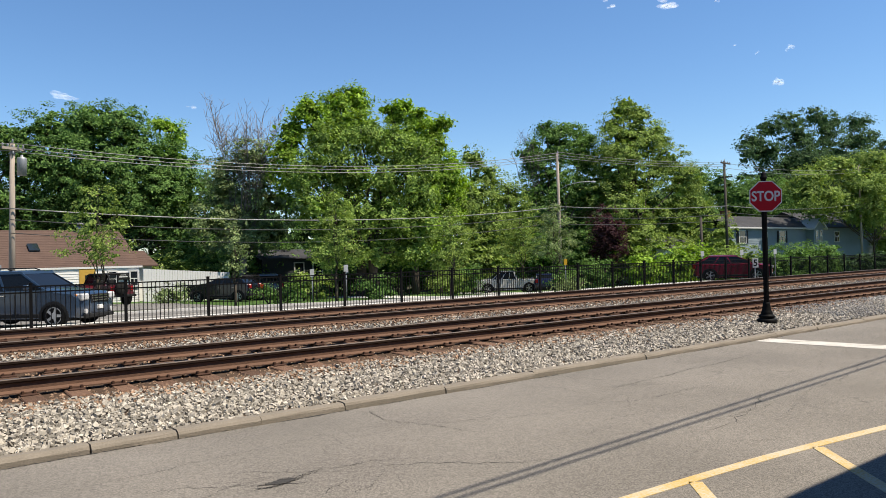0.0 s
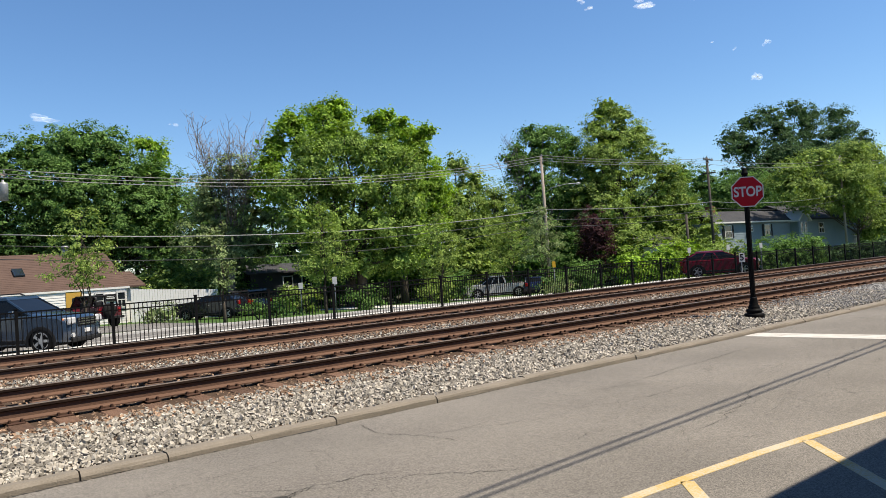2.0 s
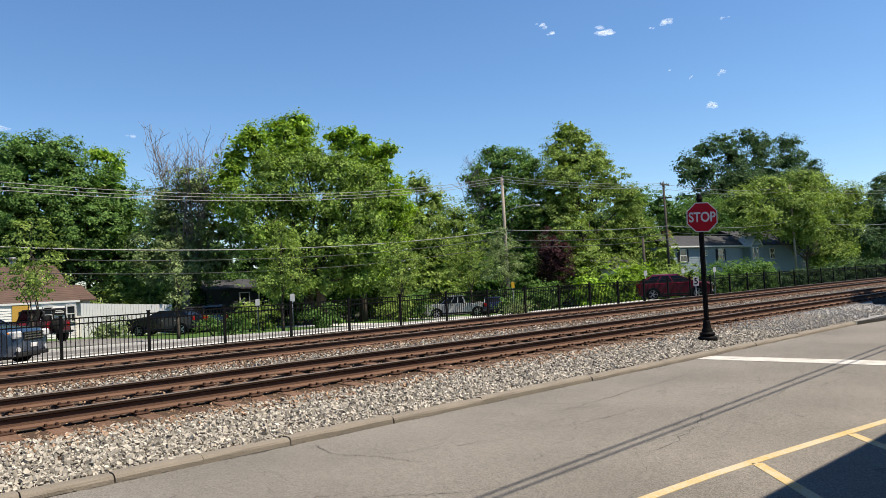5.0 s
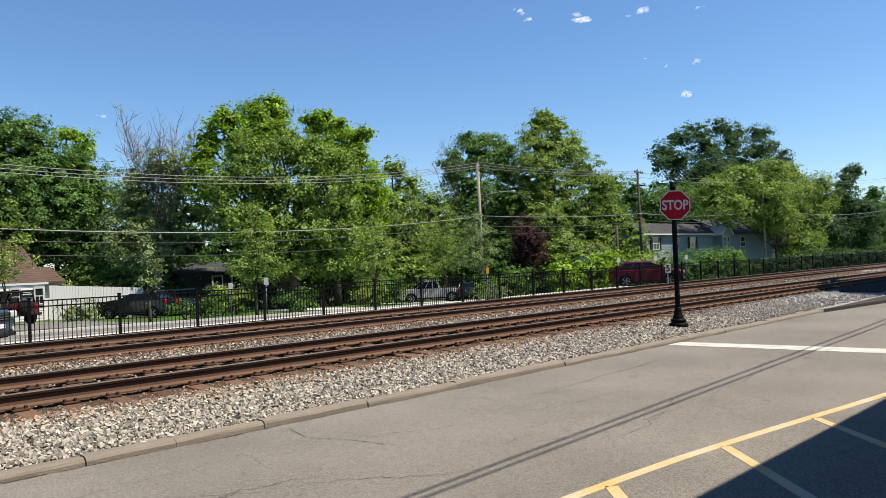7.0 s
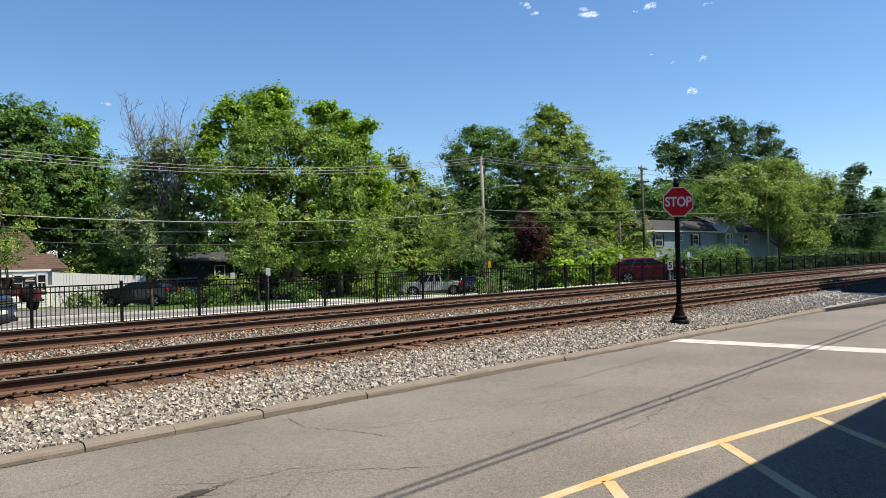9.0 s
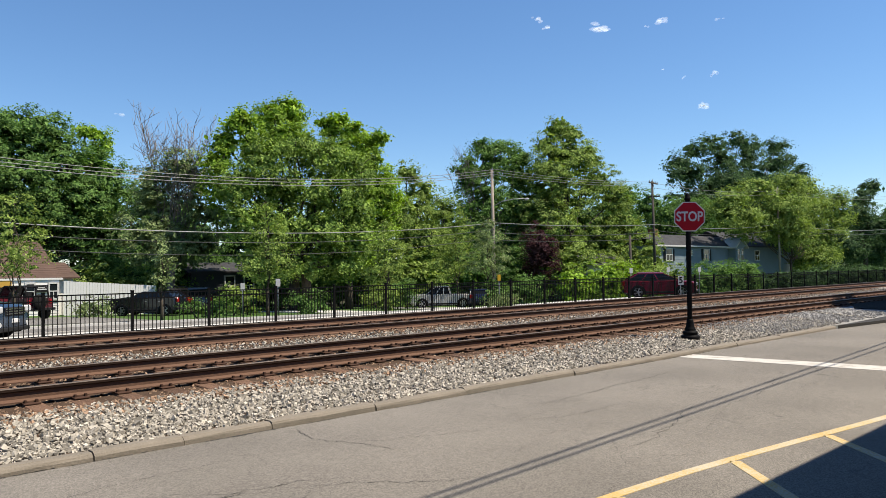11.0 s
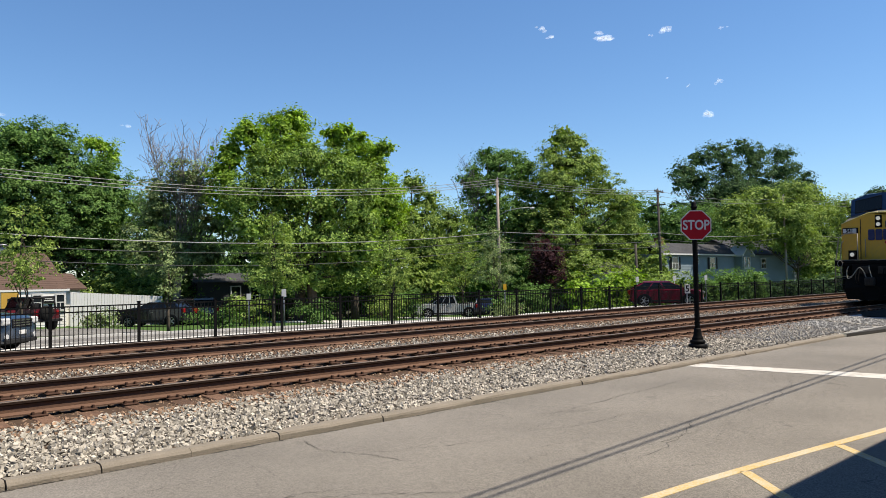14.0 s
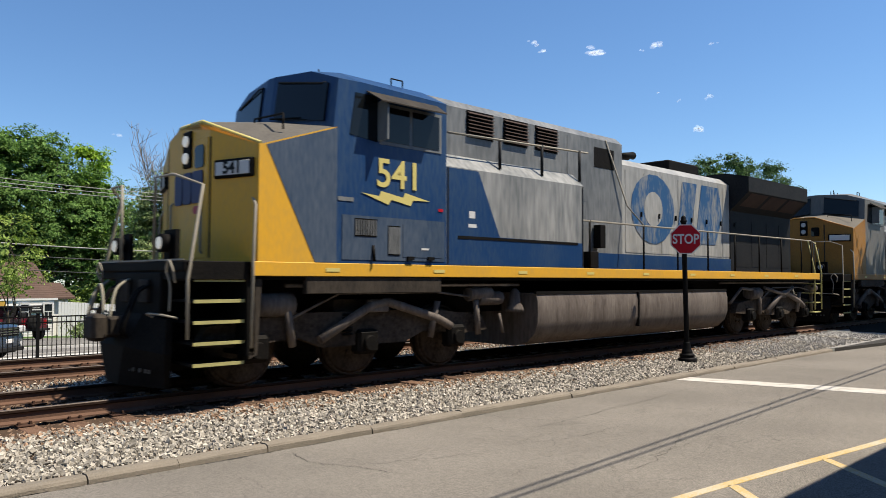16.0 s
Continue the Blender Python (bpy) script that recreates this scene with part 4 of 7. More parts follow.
def undergrowth():
    shrub("hedge", 42.3, 51.8, 32.5, 2.2, "bright", "dense bright green hedge behind the fence", 41)
    shrub("bush", 52.4, 58.6, 32.5, 2.1, "olive", "rounded light green bush before the blue house", 42)
    shrub("bush", 57.5, 69.5, 31, 2.3, "mid", "dense green bushes behind the fence", 43)
    shrub("lilac", 64.8, 69.6, 41.2, 5.6, "olive", "tall loose lilac beside the blue house", 47, 0.24, 40)
    shrub("weeds", 23.7, 25.0, 22.3, 0.75, "pale", "tuft of tall pale weeds at the fence", 48, 0.09, 90, 0.5)
    shrub("bush", 15.4, 22, 51.5, 2.6, "olive", "yellow-green shrubs beside the white fence", 44)
    shrub("bush", 13.3, 14.9, 44, 0.75, "pale", "low pale shrub on the lawn", 45, 0.14)
    shrub("bush", 16.0, 18.2, 36, 0.6, "mid", "small weedy shrub on the lawn", 46, 0.12)
    for i, (x0, x1, y, h) in enumerate(((23.5, 25.2, 38, 1.0), (29.2, 31.0, 38, 1.1), (37, 39.6, 35, 1.0), (39.4, 42.2, 34.5, 1.4), (20, 22, 40, 1.2), (34.5, 36.2, 42, 1.4), (73, 90, 33, 1.2), (90, 112, 34, 1.4), (112, 150, 36, 1.6))):
        shrub("bush", x0, x1, y, h, ("mid", "olive", "mid", "mid", "olive", "mid", "dark", "dark", "dark")[i], "green garden shrub on the verge", 50 + i, 0.16 if x0 < 60 else 0.3, 40 if x0 < 60 else 20)
    for i, (x0, x1, y, h, tone) in enumerate(((35.5, 43, 47, 3.6, "olive"), (43, 52, 49, 5.0, "mid"), (52, 60, 48, 4.2, "mid"), (58, 72, 45, 3.8, "olive"), (17, 26, 53, 3.6, "mid"), (27, 36, 49, 3.0, "mid"), (10, 18, 62, 4.0, "dark"), (-8, 8, 62, 5.5, "dark"))):
        shrub("thicket", x0, x1, y, h, tone, "dense shaded thicket under the trees", 70 + i, 0.26, 26, 2.4)
    # the dark wood that closes the view behind the gardens
    rng = random.Random(77)
    lobes = []
    for i in range(90):
        x = -30 + i * 2.4 + rng.uniform(-1, 1)
        y = 68 + rng.uniform(-1.5, 5)
        up = 1.0 + max(0, x - 40) * 0.008
        lobes.append((x, y, rng.uniform(3.5, 7.5) * up - 0.8, 3.0, 2.0, 2.6 * up))
        lobes.append((x + 1, y + 2, rng.uniform(0.6, 3.2) * up - 0.8, 3.0, 2.0, 2.4 * up))
    for i in range(26):
        x = 17 + i * 2.2 + rng.uniform(-0.6, 0.6)
        lobes.append((x, 54.5 + rng.uniform(-1.5, 3), rng.uniform(0.8, 3.0) - 0.8, 2.2, 1.6, 1.8))
    for i in range(44):
        x = 184 + i * 4.2
        lobes.append((x, 76 + rng.uniform(-3, 6), rng.uniform(2, 14), 6, 4, 5.5))
        lobes.append((x + 2, 74 + rng.uniform(-3, 6), rng.uniform(0, 4), 6, 4, 4))
    for i in range(24):
        x = 215 + i * 3.5
        lobes.append((x, 46 + rng.uniform(-4, 10), rng.uniform(2, 9), 6, 4, 5))
    me = leaf_mesh("far_wood", lobes, 1.0, 2.5, 99, 0.9)
    me.materials.append(LEAF["dark"])
    tagged(new("far_wood", me), "dense dark green woodland behind the gardens", "woodland", kind="stuff")
    bm = bmesh.new()
    for i in range(40):
        x = -18 + i * 3.1 + rng.uniform(-1, 1)
        tube(bm, (x, 67 + rng.uniform(-1, 5), -1.6), (x + rng.uniform(-0.5, 0.5), 69, 7), 0.22, 0.12, 7)
    tagged(part("far_trunks", bm, M["bark"]), "dark tree trunks in the shaded woodland", "woodland", kind="stuff")


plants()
undergrowth()
# ---- fence ----
def fence():
    y, z, top = 21.2, 0.06, 1.24
    t = thing("fence", "black metal picket fence along the railway", "fence", kind="structure")
    bm = bmesh.new()
    box(bm, -0.035, 0.035, -0.035, 0.035, 0, top + 0.05 - z)
    prism(bm, [(-0.045, -0.045), (0.045, -0.045), (0.045, 0.045), (-0.045, 0.045)], "z", top + 0.05 - z, top + 0.075 - z)
    post = part("post", bm, M["black_paint"], t)
    bm = bmesh.new()
    box(bm, -0.009, 0.009, -0.009, 0.009, 0.05, top - z - 0.02)
    picket = part("picket", bm, M["black_paint"], t)
    bm = bmesh.new()
    box(bm, 0.035, 2.245, -0.014, 0.014, -0.018, 0.018)
    rail = part("fence_rail", bm, M["black_paint"], t)
    rest = bmesh.new()
    first, count = True, 0
    for k in range(-8, 42):
        x = 3.27 + 2.285 * k
        lift = -0.001 * max(0, x - 10)
        m = pose(x, y, z + lift)
        if first:
            post.matrix_basis = m
        else:
            again(post, m)
        for j, h in enumerate((0.10, top - 0.17 - z, top - 0.02 - z)):
            mr = pose(x, y, z + h + lift)
            if first and j == 0:
                rail.matrix_basis = mr
            else:
                again(rail, mr)
        for i in range(1, 20):
            mp = pose(x + i * 0.1143, y, z + lift)
            if first and i == 1:
                picket.matrix_basis = mp
            elif 0 <= k < 15:
                again(picket, mp)
            else:
                px = x + i * 0.1143
                box(rest, px - 0.009, px + 0.009, y - 0.009, y + 0.009, z + 0.05 + lift, top - 0.02 + lift)
        first = False
    tagged(part("far_pickets", rest, M["black_paint"], t), kind="stuff")


fence()


# ---- signs ----
def octagon(r):
    return [(r * math.cos(radians(22.5 + 45 * i)), r * math.sin(radians(22.5 + 45 * i))) for i in range(8)]


def stop_sign():
    t = thing("stop_sign", "red stop sign on a fluted black ornamental post", "stop sign", at=pose(14.86, 8.05, 0.14, 0.9, -0.9, 0))
    bm = bmesh.new()
    lathe(bm, [(0.20, -0.06), (0.20, 0.06), (0.185, 0.075), (0.15, 0.085), (0.155, 0.11), (0.165, 0.13), (0.15, 0.16), (0.115, 0.175), (0.12, 0.20), (0.105, 0.23), (0.09, 0.27), (0.075, 0.36), (0.07, 0.40), (0.062, 0.42)], seg=24)
    part("base", bm, M["black_paint"], t)
    bm = bmesh.new()
    seg, rings = 24, []
    for z in (0.40, 3.02):
        rings.append([bm.verts.new(((0.047 if i % 2 else 0.053) * math.cos(2 * math.pi * i / seg), (0.047 if i % 2 else 0.053) * math.sin(2 * math.pi * i / seg), z)) for i in range(seg)])
    for i in range(seg):
        bm.faces.new((rings[0][i], rings[0][(i + 1) % seg], rings[1][(i + 1) % seg], rings[1][i]))
    part("post", bm, M["black_paint"], t)
    bm = bmesh.new()
    lathe(bm, [(0.058, 3.0), (0.07, 3.02), (0.07, 3.05), (0.05, 3.07), (0.055, 3.11), (0.035, 3.14), (0.012, 3.16)], seg=16)
    part("finial", bm, M["black_paint"], t)
    face = pose(-0.045, -0.06, 2.64, 90, 0.9, -50)
    bm = bmesh.new()
    prism(bm, octagon(0.345), "z", 0.0, 0.012)
    o = part("sign_plate", bm, M["sign_white"], t, "white-edged octagonal plate")
    o.matrix_basis = face
    bm = bmesh.new()
    prism(bm, octagon(0.322), "z", 0.011, 0.016)
    part("red_field", bm, M["sign_red"], o, "red reflective field")
    tx = lettering("lettering", "STOP", 0.29, M["sign_white"], o, Matrix.Translation((0, -0.006, 0.019)) @ Matrix.Diagonal((0.80, 1.0, 1.0, 1)), 0.002, "white STOP lettering", bold=0.022)
    bm = bmesh.new()
    box(bm, -0.05, 0.05, -0.02, 0.02, 2.5, 2.53)
    part("bracket", bm, M["galv"], t)
    bm = bmesh.new()
    box(bm, -0.05, 0.05, -0.02, 0.02, 2.76, 2.79)
    part("bracket", bm, M["galv"], t)


stop_sign()


def rail_sign():
    t = thing("speed_board", "small white trackside board with a black five", "sign", at=pose(35.28, 19.6, 0.0))
    bm = bmesh.new()
    box(bm, -0.025, 0.025, -0.02, 0.02, 0, 1.3)
    part("post", bm, M["galv"], t)
    face = pose(0, -0.03, 1.02, 90, 0, -38)
    bm = bmesh.new()
    box(bm, -0.145, 0.145, -0.23, 0.23, 0, 0.01, 0.003)
    o = part("plate", bm, M["sign_white"], t)
    o.matrix_basis = face
    lettering("lettering", "5", 0.46, M["dark_trim"], o, pose(0, 0, 0.012), 0.002, bold=0.02)


rail_sign()


def small_sign(x, y, h, w, hh, material, label):
    t = thing("street_sign", label, "sign", at=pose(x, y, gz(x, y) - 0.05))
    bm = bmesh.new()
    tube(bm, (0, 0, 0), (0, 0, h - gz(x, y)), 0.03, 0.03, 6)
    part("post", bm, M["galv"], t)
    bm = bmesh.new()
    z = h - gz(x, y)
    box(bm, -w / 2, w / 2, -0.05, -0.035, z - hh, z + 0.02, 0.004)
    part("plate", bm, material, t).matrix_basis = pose(0, 0, 0, 0, 0, -30)


small_sign(36.5, 33.5, 1.45, 0.22, 0.38, M["sign_yellow"], "yellow warning sign on a thin steel post")
small_sign(16.97, 32, 1.33, 0.2, 0.34, M["sign_white"], "small white parking sign on a post")
small_sign(18.86, 32, 1.5, 0.22, 0.36, M["sign_white"], "small white parking sign on a post")
small_sign(48.5, 31, 1.74, 0.26, 0.36, M["sign_white"], "small white sign on a post")
small_sign(53.9, 31, 1.75, 0.26, 0.36, M["sign_white"], "small white sign on a post")
small_sign(57.1, 30, 1.73, 0.26, 0.36, M["sign_white"], "small white sign on a post")


# ---- poles and wires ----
def pole(x, y, h, lean, material, label, extra):
    z = gz(x, y) - 0.1
    t = thing("utility_pole", label, "utility pole", group="utility poles along the street", at=pose(x, y, z, lean[0], lean[1], 0))
    bm = bmesh.new()
    tube(bm, (0, 0, 0), (0, 0, h - z), 0.145, 0.105, 12)
    part("pole", bm, material, t)
    for kind, *a in extra:
        bm = bmesh.new()
        if kind == "arm":
            box(bm, -a[1], a[1], -0.06, 0.06, a[0] - z - 0.06, a[0] - z + 0.06)
            part("crossarm", bm, material, t).matrix_basis = pose(0, -0.14, 0, 0, 0, a[2] if len(a) > 2 else 90)
            for s in (-0.9, -0.45, 0.45, 0.9):
                b2 = bmesh.new()
                lathe(b2, [(0.02, 0), (0.05, 0.03), (0.03, 0.07), (0.05, 0.11), (0.02, 0.15)], seg=8)
                ang = radians(a[2] if len(a) > 2 else 90)
                part("insulator", b2, M["galv"], t).matrix_basis = pose(math.cos(ang) * s * a[1], -0.14 + math.sin(ang) * s * a[1], a[0] - z + 0.06)
        elif kind == "can":
            lathe(bm, [(0.02, 0), (0.2, 0.02), (0.21, 0.75), (0.19, 0.82), (0.06, 0.86), (0.05, 0.95)], seg=14)
            part("transformer", bm, M["galv"], t, "grey transformer can").matrix_basis = pose(0.36, -0.1, a[0] - z)
        elif kind == "lamp":
            pts = [(0.05, -0.1, a[0] - z), (0.6, -0.5, a[0] - z + 0.35), (1.3, -1.1, a[0] - z + 0.5), (1.9, -1.6, a[0] - z + 0.5)]
            pipe(bm, pts, 0.03)
            arm = part("lamp_arm", bm, M["galv"], t)
            b2 = bmesh.new()
            lathe(b2, [(0.03, 0.06), (0.16, 0.03), (0.18, -0.03), (0.10, -0.10), (0.03, -0.12)], seg=12)
            part("lamp_head", b2, M["sign_white"], t).matrix_basis = pose(2.0, -1.7, a[0] - z + 0.5)
        elif kind == "pin":
            for dz, sy in ((0.05, 0.0), (-0.25, -0.12), (-0.5, -0.12)):
                tube(bm, (0, sy, h - z + dz - 0.05), (0, sy - 0.06, h - z + dz + 0.14), 0.045, 0.03, 8)
            part("insulator", bm, M["galv"], t)


pole(5.12, 38, 7.35, (0, 1.1), M["wood_pole"], "weathered wooden utility pole with a grey transformer", [("arm", 7.1, 0.5, 20), ("can", 5.9), ("pin",)])
pole(40.9, 38, 9.3, (0, -0.3), M["wood_pole"], "pale wooden utility pole with a street lamp", [("pin",), ("lamp", 6.6)])
pole(63.7, 38, 10.1, (0, -0.8), M["dark_pole"], "dark wooden utility pole with crossarms", [("arm", 9.9, 1.1, 10), ("arm", 8.6, 0.6, 100), ("pin",)])
pole(92.6, 38, 11.3, (0, -0.8), M["wood_pole"], "pale wooden utility pole with lamp and transformer", [("arm", 11.1, 0.9, 20), ("can", 9.2), ("lamp", 7.2), ("pin",)])
pole(56.3, 36, 4.6, (0, 0), M["dark_pole"], "short dark wooden service pole", [])
pole(150, 36, 14.5, (0, -0.8), M["wood_pole"], "distant wooden utility pole", [("arm", 14.2, 1.2, 20)])
pole(-30, 38, 7.2, (0, 0), M["wood_pole"], "weathered wooden utility pole", [("arm", 7.0, 0.6, 20)])


def span(a, b, sag, r, material, label):
    bm = bmesh.new()
    n = 18
    pts = [Vector(a).lerp(Vector(b), i / n) - Vector((0, 0, 4 * sag * (i / n) * (1 - i / n))) for i in range(n + 1)]
    pipe(bm, pts, r, 5)
    tagged(part("overhead_wire", bm, material), label, "overhead wire", group="wires between the poles")


PTS = {"far_left": (-30, 38, 7.0), "left": (5.12, 38, 7.3), "one": (40.9, 38, 9.3), "two": (63.7, 38, 9.95), "three": (92.6, 38, 11.1), "far": (150, 36, 14.2)}
for a, b, dz, sag in (("far_left", "left", 0.0, 0.5), ("far_left", "left", -0.3, 0.5), ("left", "one", 0.05, 1.05), ("left", "one", -0.16, 1.02), ("left", "one", -0.32, 1.05), ("one", "two", 0.08, 0.28), ("one", "two", -0.12, 0.28), ("one", "two", -0.32, 0.28),
                      ("two", "three", -0.05, 0.5), ("two", "three", -0.5, 0.45), ("three", "far", 0.0, 0.9), ("three", "far", -0.4, 0.9)):
    p, q = Vector(PTS[a]), Vector(PTS[b])
    span(p + Vector((0, -0.14, dz)), q + Vector((0, -0.14, dz)), sag, 0.017, M["wire"], "pale bare overhead wire between poles")
LOW = {"far_left": (-30, 37.8, 3.5), "left": (5.1, 37.8, 4.4), "one": (40.9, 37.8, 5.3), "two": (63.7, 37.8, 5.9), "three": (92.6, 37.8, 6.9), "far": (150, 35.8, 9.0)}
for a, b, dz, sag, r, k in (("left", "one", 0.0, 0.75, 0.028, "wire"), ("left", "one", -0.5, 0.8, 0.02, "cable"), ("left", "one", -1.1, 0.9, 0.018, "cable"), ("one", "two", 0, 0.2, 0.028, "wire"), ("one", "two", -0.75, 0.25, 0.024, "cable"), ("one", "two", -1.3, 0.2, 0.02, "cable"),
                            ("two", "three", 0, 0.5, 0.03, "wire"), ("two", "three", -0.6, 0.6, 0.025, "cable"), ("three", "far", 0, 1.2, 0.03, "wire"), ("three", "far", -0.6, 1.2, 0.025, "cable"), ("far_left", "left", 0, 0.5, 0.025, "cable")):
    p, q = Vector(LOW[a]), Vector(LOW[b])
    span(p + Vector((0, 0, dz)), q + Vector((0, 0, dz)), sag, r, M[k], "insulated telephone cable between poles" if k == "cable" else "pale cable bundle between poles")


# ---- houses ----
def siding(bm, x0, x1, z0, z1, y, pitch=0.16):
    """Lapped boards on a wall that faces the street, as one stepped facing."""
    n = int((z1 - z0) / pitch)
    pts = [(y + 0.01, z0)]
    for i in range(n):
        z = z0 + i * pitch
        pts += [(y - 0.03, z), (y - 0.008, z + pitch)]
    prism(bm, pts + [(y + 0.01, z0 + n * pitch)], "x", x0, x1)


def window(parent, x, y, z0, z1, w, shutters=False):
    bm = bmesh.new()
    for a, b, c, d in ((x - w / 2 - 0.08, x - w / 2, z0 - 0.08, z1 + 0.08), (x + w / 2, x + w / 2 + 0.08, z0 - 0.08, z1 + 0.08), (x - w / 2, x + w / 2, z1, z1 + 0.08), (x - w / 2, x + w / 2, z0 - 0.08, z0), (x - w / 2, x + w / 2, (z0 + z1) / 2 - 0.03, (z0 + z1) / 2 + 0.03), (x - 0.02, x + 0.02, z0, (z0 + z1) / 2 - 0.03)):
        box(bm, a, b, y - 0.09, y + 0.02, c, d)
    win = part("window", bm, M["sign_white"], parent, "white-framed window")
    bm = bmesh.new()
    box(bm, x - w / 2, x + w / 2, y - 0.05, y - 0.04, z0, z1)
    part("pane", bm, M["glass"], win)
    if shutters:
        for s in (-1, 1):
            bm = bmesh.new()
            cx = x + s * (w / 2 + 0.08 + 0.22)
            box(bm, cx - 0.2, cx + 0.2, y - 0.075, y - 0.03, z0 - 0.06, z1 + 0.06, 0.01)
            for i in range(8):
                zz = z0 + (z1 - z0) * (i + 0.5) / 8
                box(bm, cx - 0.15, cx + 0.15, y - 0.09, y - 0.075, zz - 0.04, zz + 0.02)
            part("shutter", bm, M["dark_trim"], win, "black shutter")


def shingled(bm, x0, x1, ya, za, yb, zb, courses=14):
    """Roof slope in overlapping courses from eave a to ridge b, as one stepped slab."""
    pts = []
    for i in range(courses):
        f, g = i / courses, (i + 1) / courses
        pts += [(ya + (yb - ya) * f, za + (zb - za) * f + 0.022), (ya + (yb - ya) * g, za + (zb - za) * g + 0.008)]
    prism(bm, pts + [(yb, zb - 0.08), (ya, za - 0.08)], "x", x0, x1)


def white_house():
    t = thing("white_house", "low white clapboard shop with a brown shingle roof", "house", at=pose(0, 0, 0))
    y = 50.0
    z0 = gz(11, y) - 0.1
    bm = bmesh.new()
    box(bm, -4, 14.0, y, 58, z0, 1.75)
    siding(bm, -4, 14.0, z0, 1.7, y)
    part("wall", bm, M["siding_white"], t)
    bm = bmesh.new()
    shingled(bm, -4.4, 14.2, y - 0.05, 1.72, 55.5, 4.25, 22)
    shingled(bm, -4.4, 14.2, 61, 1.72, 55.5, 4.25)
    part("roof", bm, M["shingle_brown"], t)
    bm = bmesh.new()
    box(bm, -4.4, 14.2, y - 0.085, y - 0.04, 1.60, 1.72)
    part("fascia", bm, M["siding_white"], t)
    bm = bmesh.new()
    prism(bm, [(y, 1.6), (61, 1.6), (55.5, 4.1)], "x", 13.7, 13.98)
    part("gable", bm, M["siding_white"], t)
    bm = bmesh.new()
    box(bm, 14.0, 15.0, y + 0.6, 55, z0, 1.72)
    part("annex", bm, M["siding_white"], t)
    bm = bmesh.new()
    shingled(bm, 14.0, 15.3, y + 0.2, 1.74, 53.5, 2.75, 8)
    part("annex_roof", bm, M["shingle_brown"], t)
    bm = bmesh.new()
    box(bm, 10.42, 11.36, y - 0.06, y + 0.02, z0, 1.68)
    door = part("door", bm, M["door_yellow"], t, "yellow painted door with a small dark pane")
    bm = bmesh.new()
    box(bm, 10.76, 11.08, y - 0.075, y - 0.055, 0.75, 1.2)
    part("pane", bm, M["glass"], door)
    for x in (8.6, 12.35, 13.65):
        window(t, x, y - 0.03, 0.45, 1.35, 0.42)
    bm = bmesh.new()
    box(bm, 12.68, 13.36, y - 0.1, y - 0.05, 0.85, 1.28)
    s = part("shop_sign", bm, M["dark_trim"], t, "black shop board with unreadable pale writing")
    bm = bmesh.new()
    for zz, w in ((1.16, 0.24), (1.03, 0.28)):
        box(bm, 13.02 - w, 13.02 + w, y - 0.112, y - 0.1, zz - 0.035, zz + 0.035)
    part("writing", bm, M["sign_white"], s)
    bm = bmesh.new()
    dy, dz = 5.64, 2.53
    f0, f1 = 0.40, 0.58
    prism(bm, [(y - 0.14 + dy * f0, 1.76 + dz * f0), (y - 0.14 + dy * f1, 1.76 + dz * f1), (y - 0.14 + dy * f1, 1.84 + dz * f1), (y - 0.14 + dy * f0, 1.84 + dz * f0)], "x", 8.05, 8.65)
    part("skylight", bm, M["glass"], t, "dark glass skylight")
    bm = bmesh.new()
    tube(bm, (11.6, 55.2, 3.9), (11.6, 55.2, 4.6), 0.2, 0.2, 12), tube(bm, (11.6, 55.2, 4.6), (11.6, 55.2, 4.75), 0.3, 0.22, 12)
    part("roof_vent", bm, M["galv"], t, "grey metal roof vent")
    t2 = thing("grey_shed", "grey weathered shed wall beside the pole", "shed", at=pose(0, 0, 0))
    bm = bmesh.new()
    prism(bm, [(-3, -1), (5.5, -1), (5.5, 1.9), (2.2, 3.6), (-3, 3.6)], "y", 44, 49)
    part("wall", bm, M["siding_grey"], t2)
    f = thing("white_board_fence", "white painted board fence beside the shop", "fence", at=pose(0, 0, 0))
    bm = bmesh.new()
    z = gz(16, 50) - 0.1
    box(bm, -0.075, 0.075, -0.015, 0.015, 0, 1.7 - z - 0.2, 0.004)
    b = part("board", bm, M["siding_white"], f)
    for i in range(34):
        m = pose(14.05 + i * 0.16, 49.0 - 0.02 * i, z, 0, 0, -7)
        if i:
            again(b, m @ Matrix.Translation((0, 0, -0.012 * i)))
        else:
            b.matrix_basis = m


white_house()


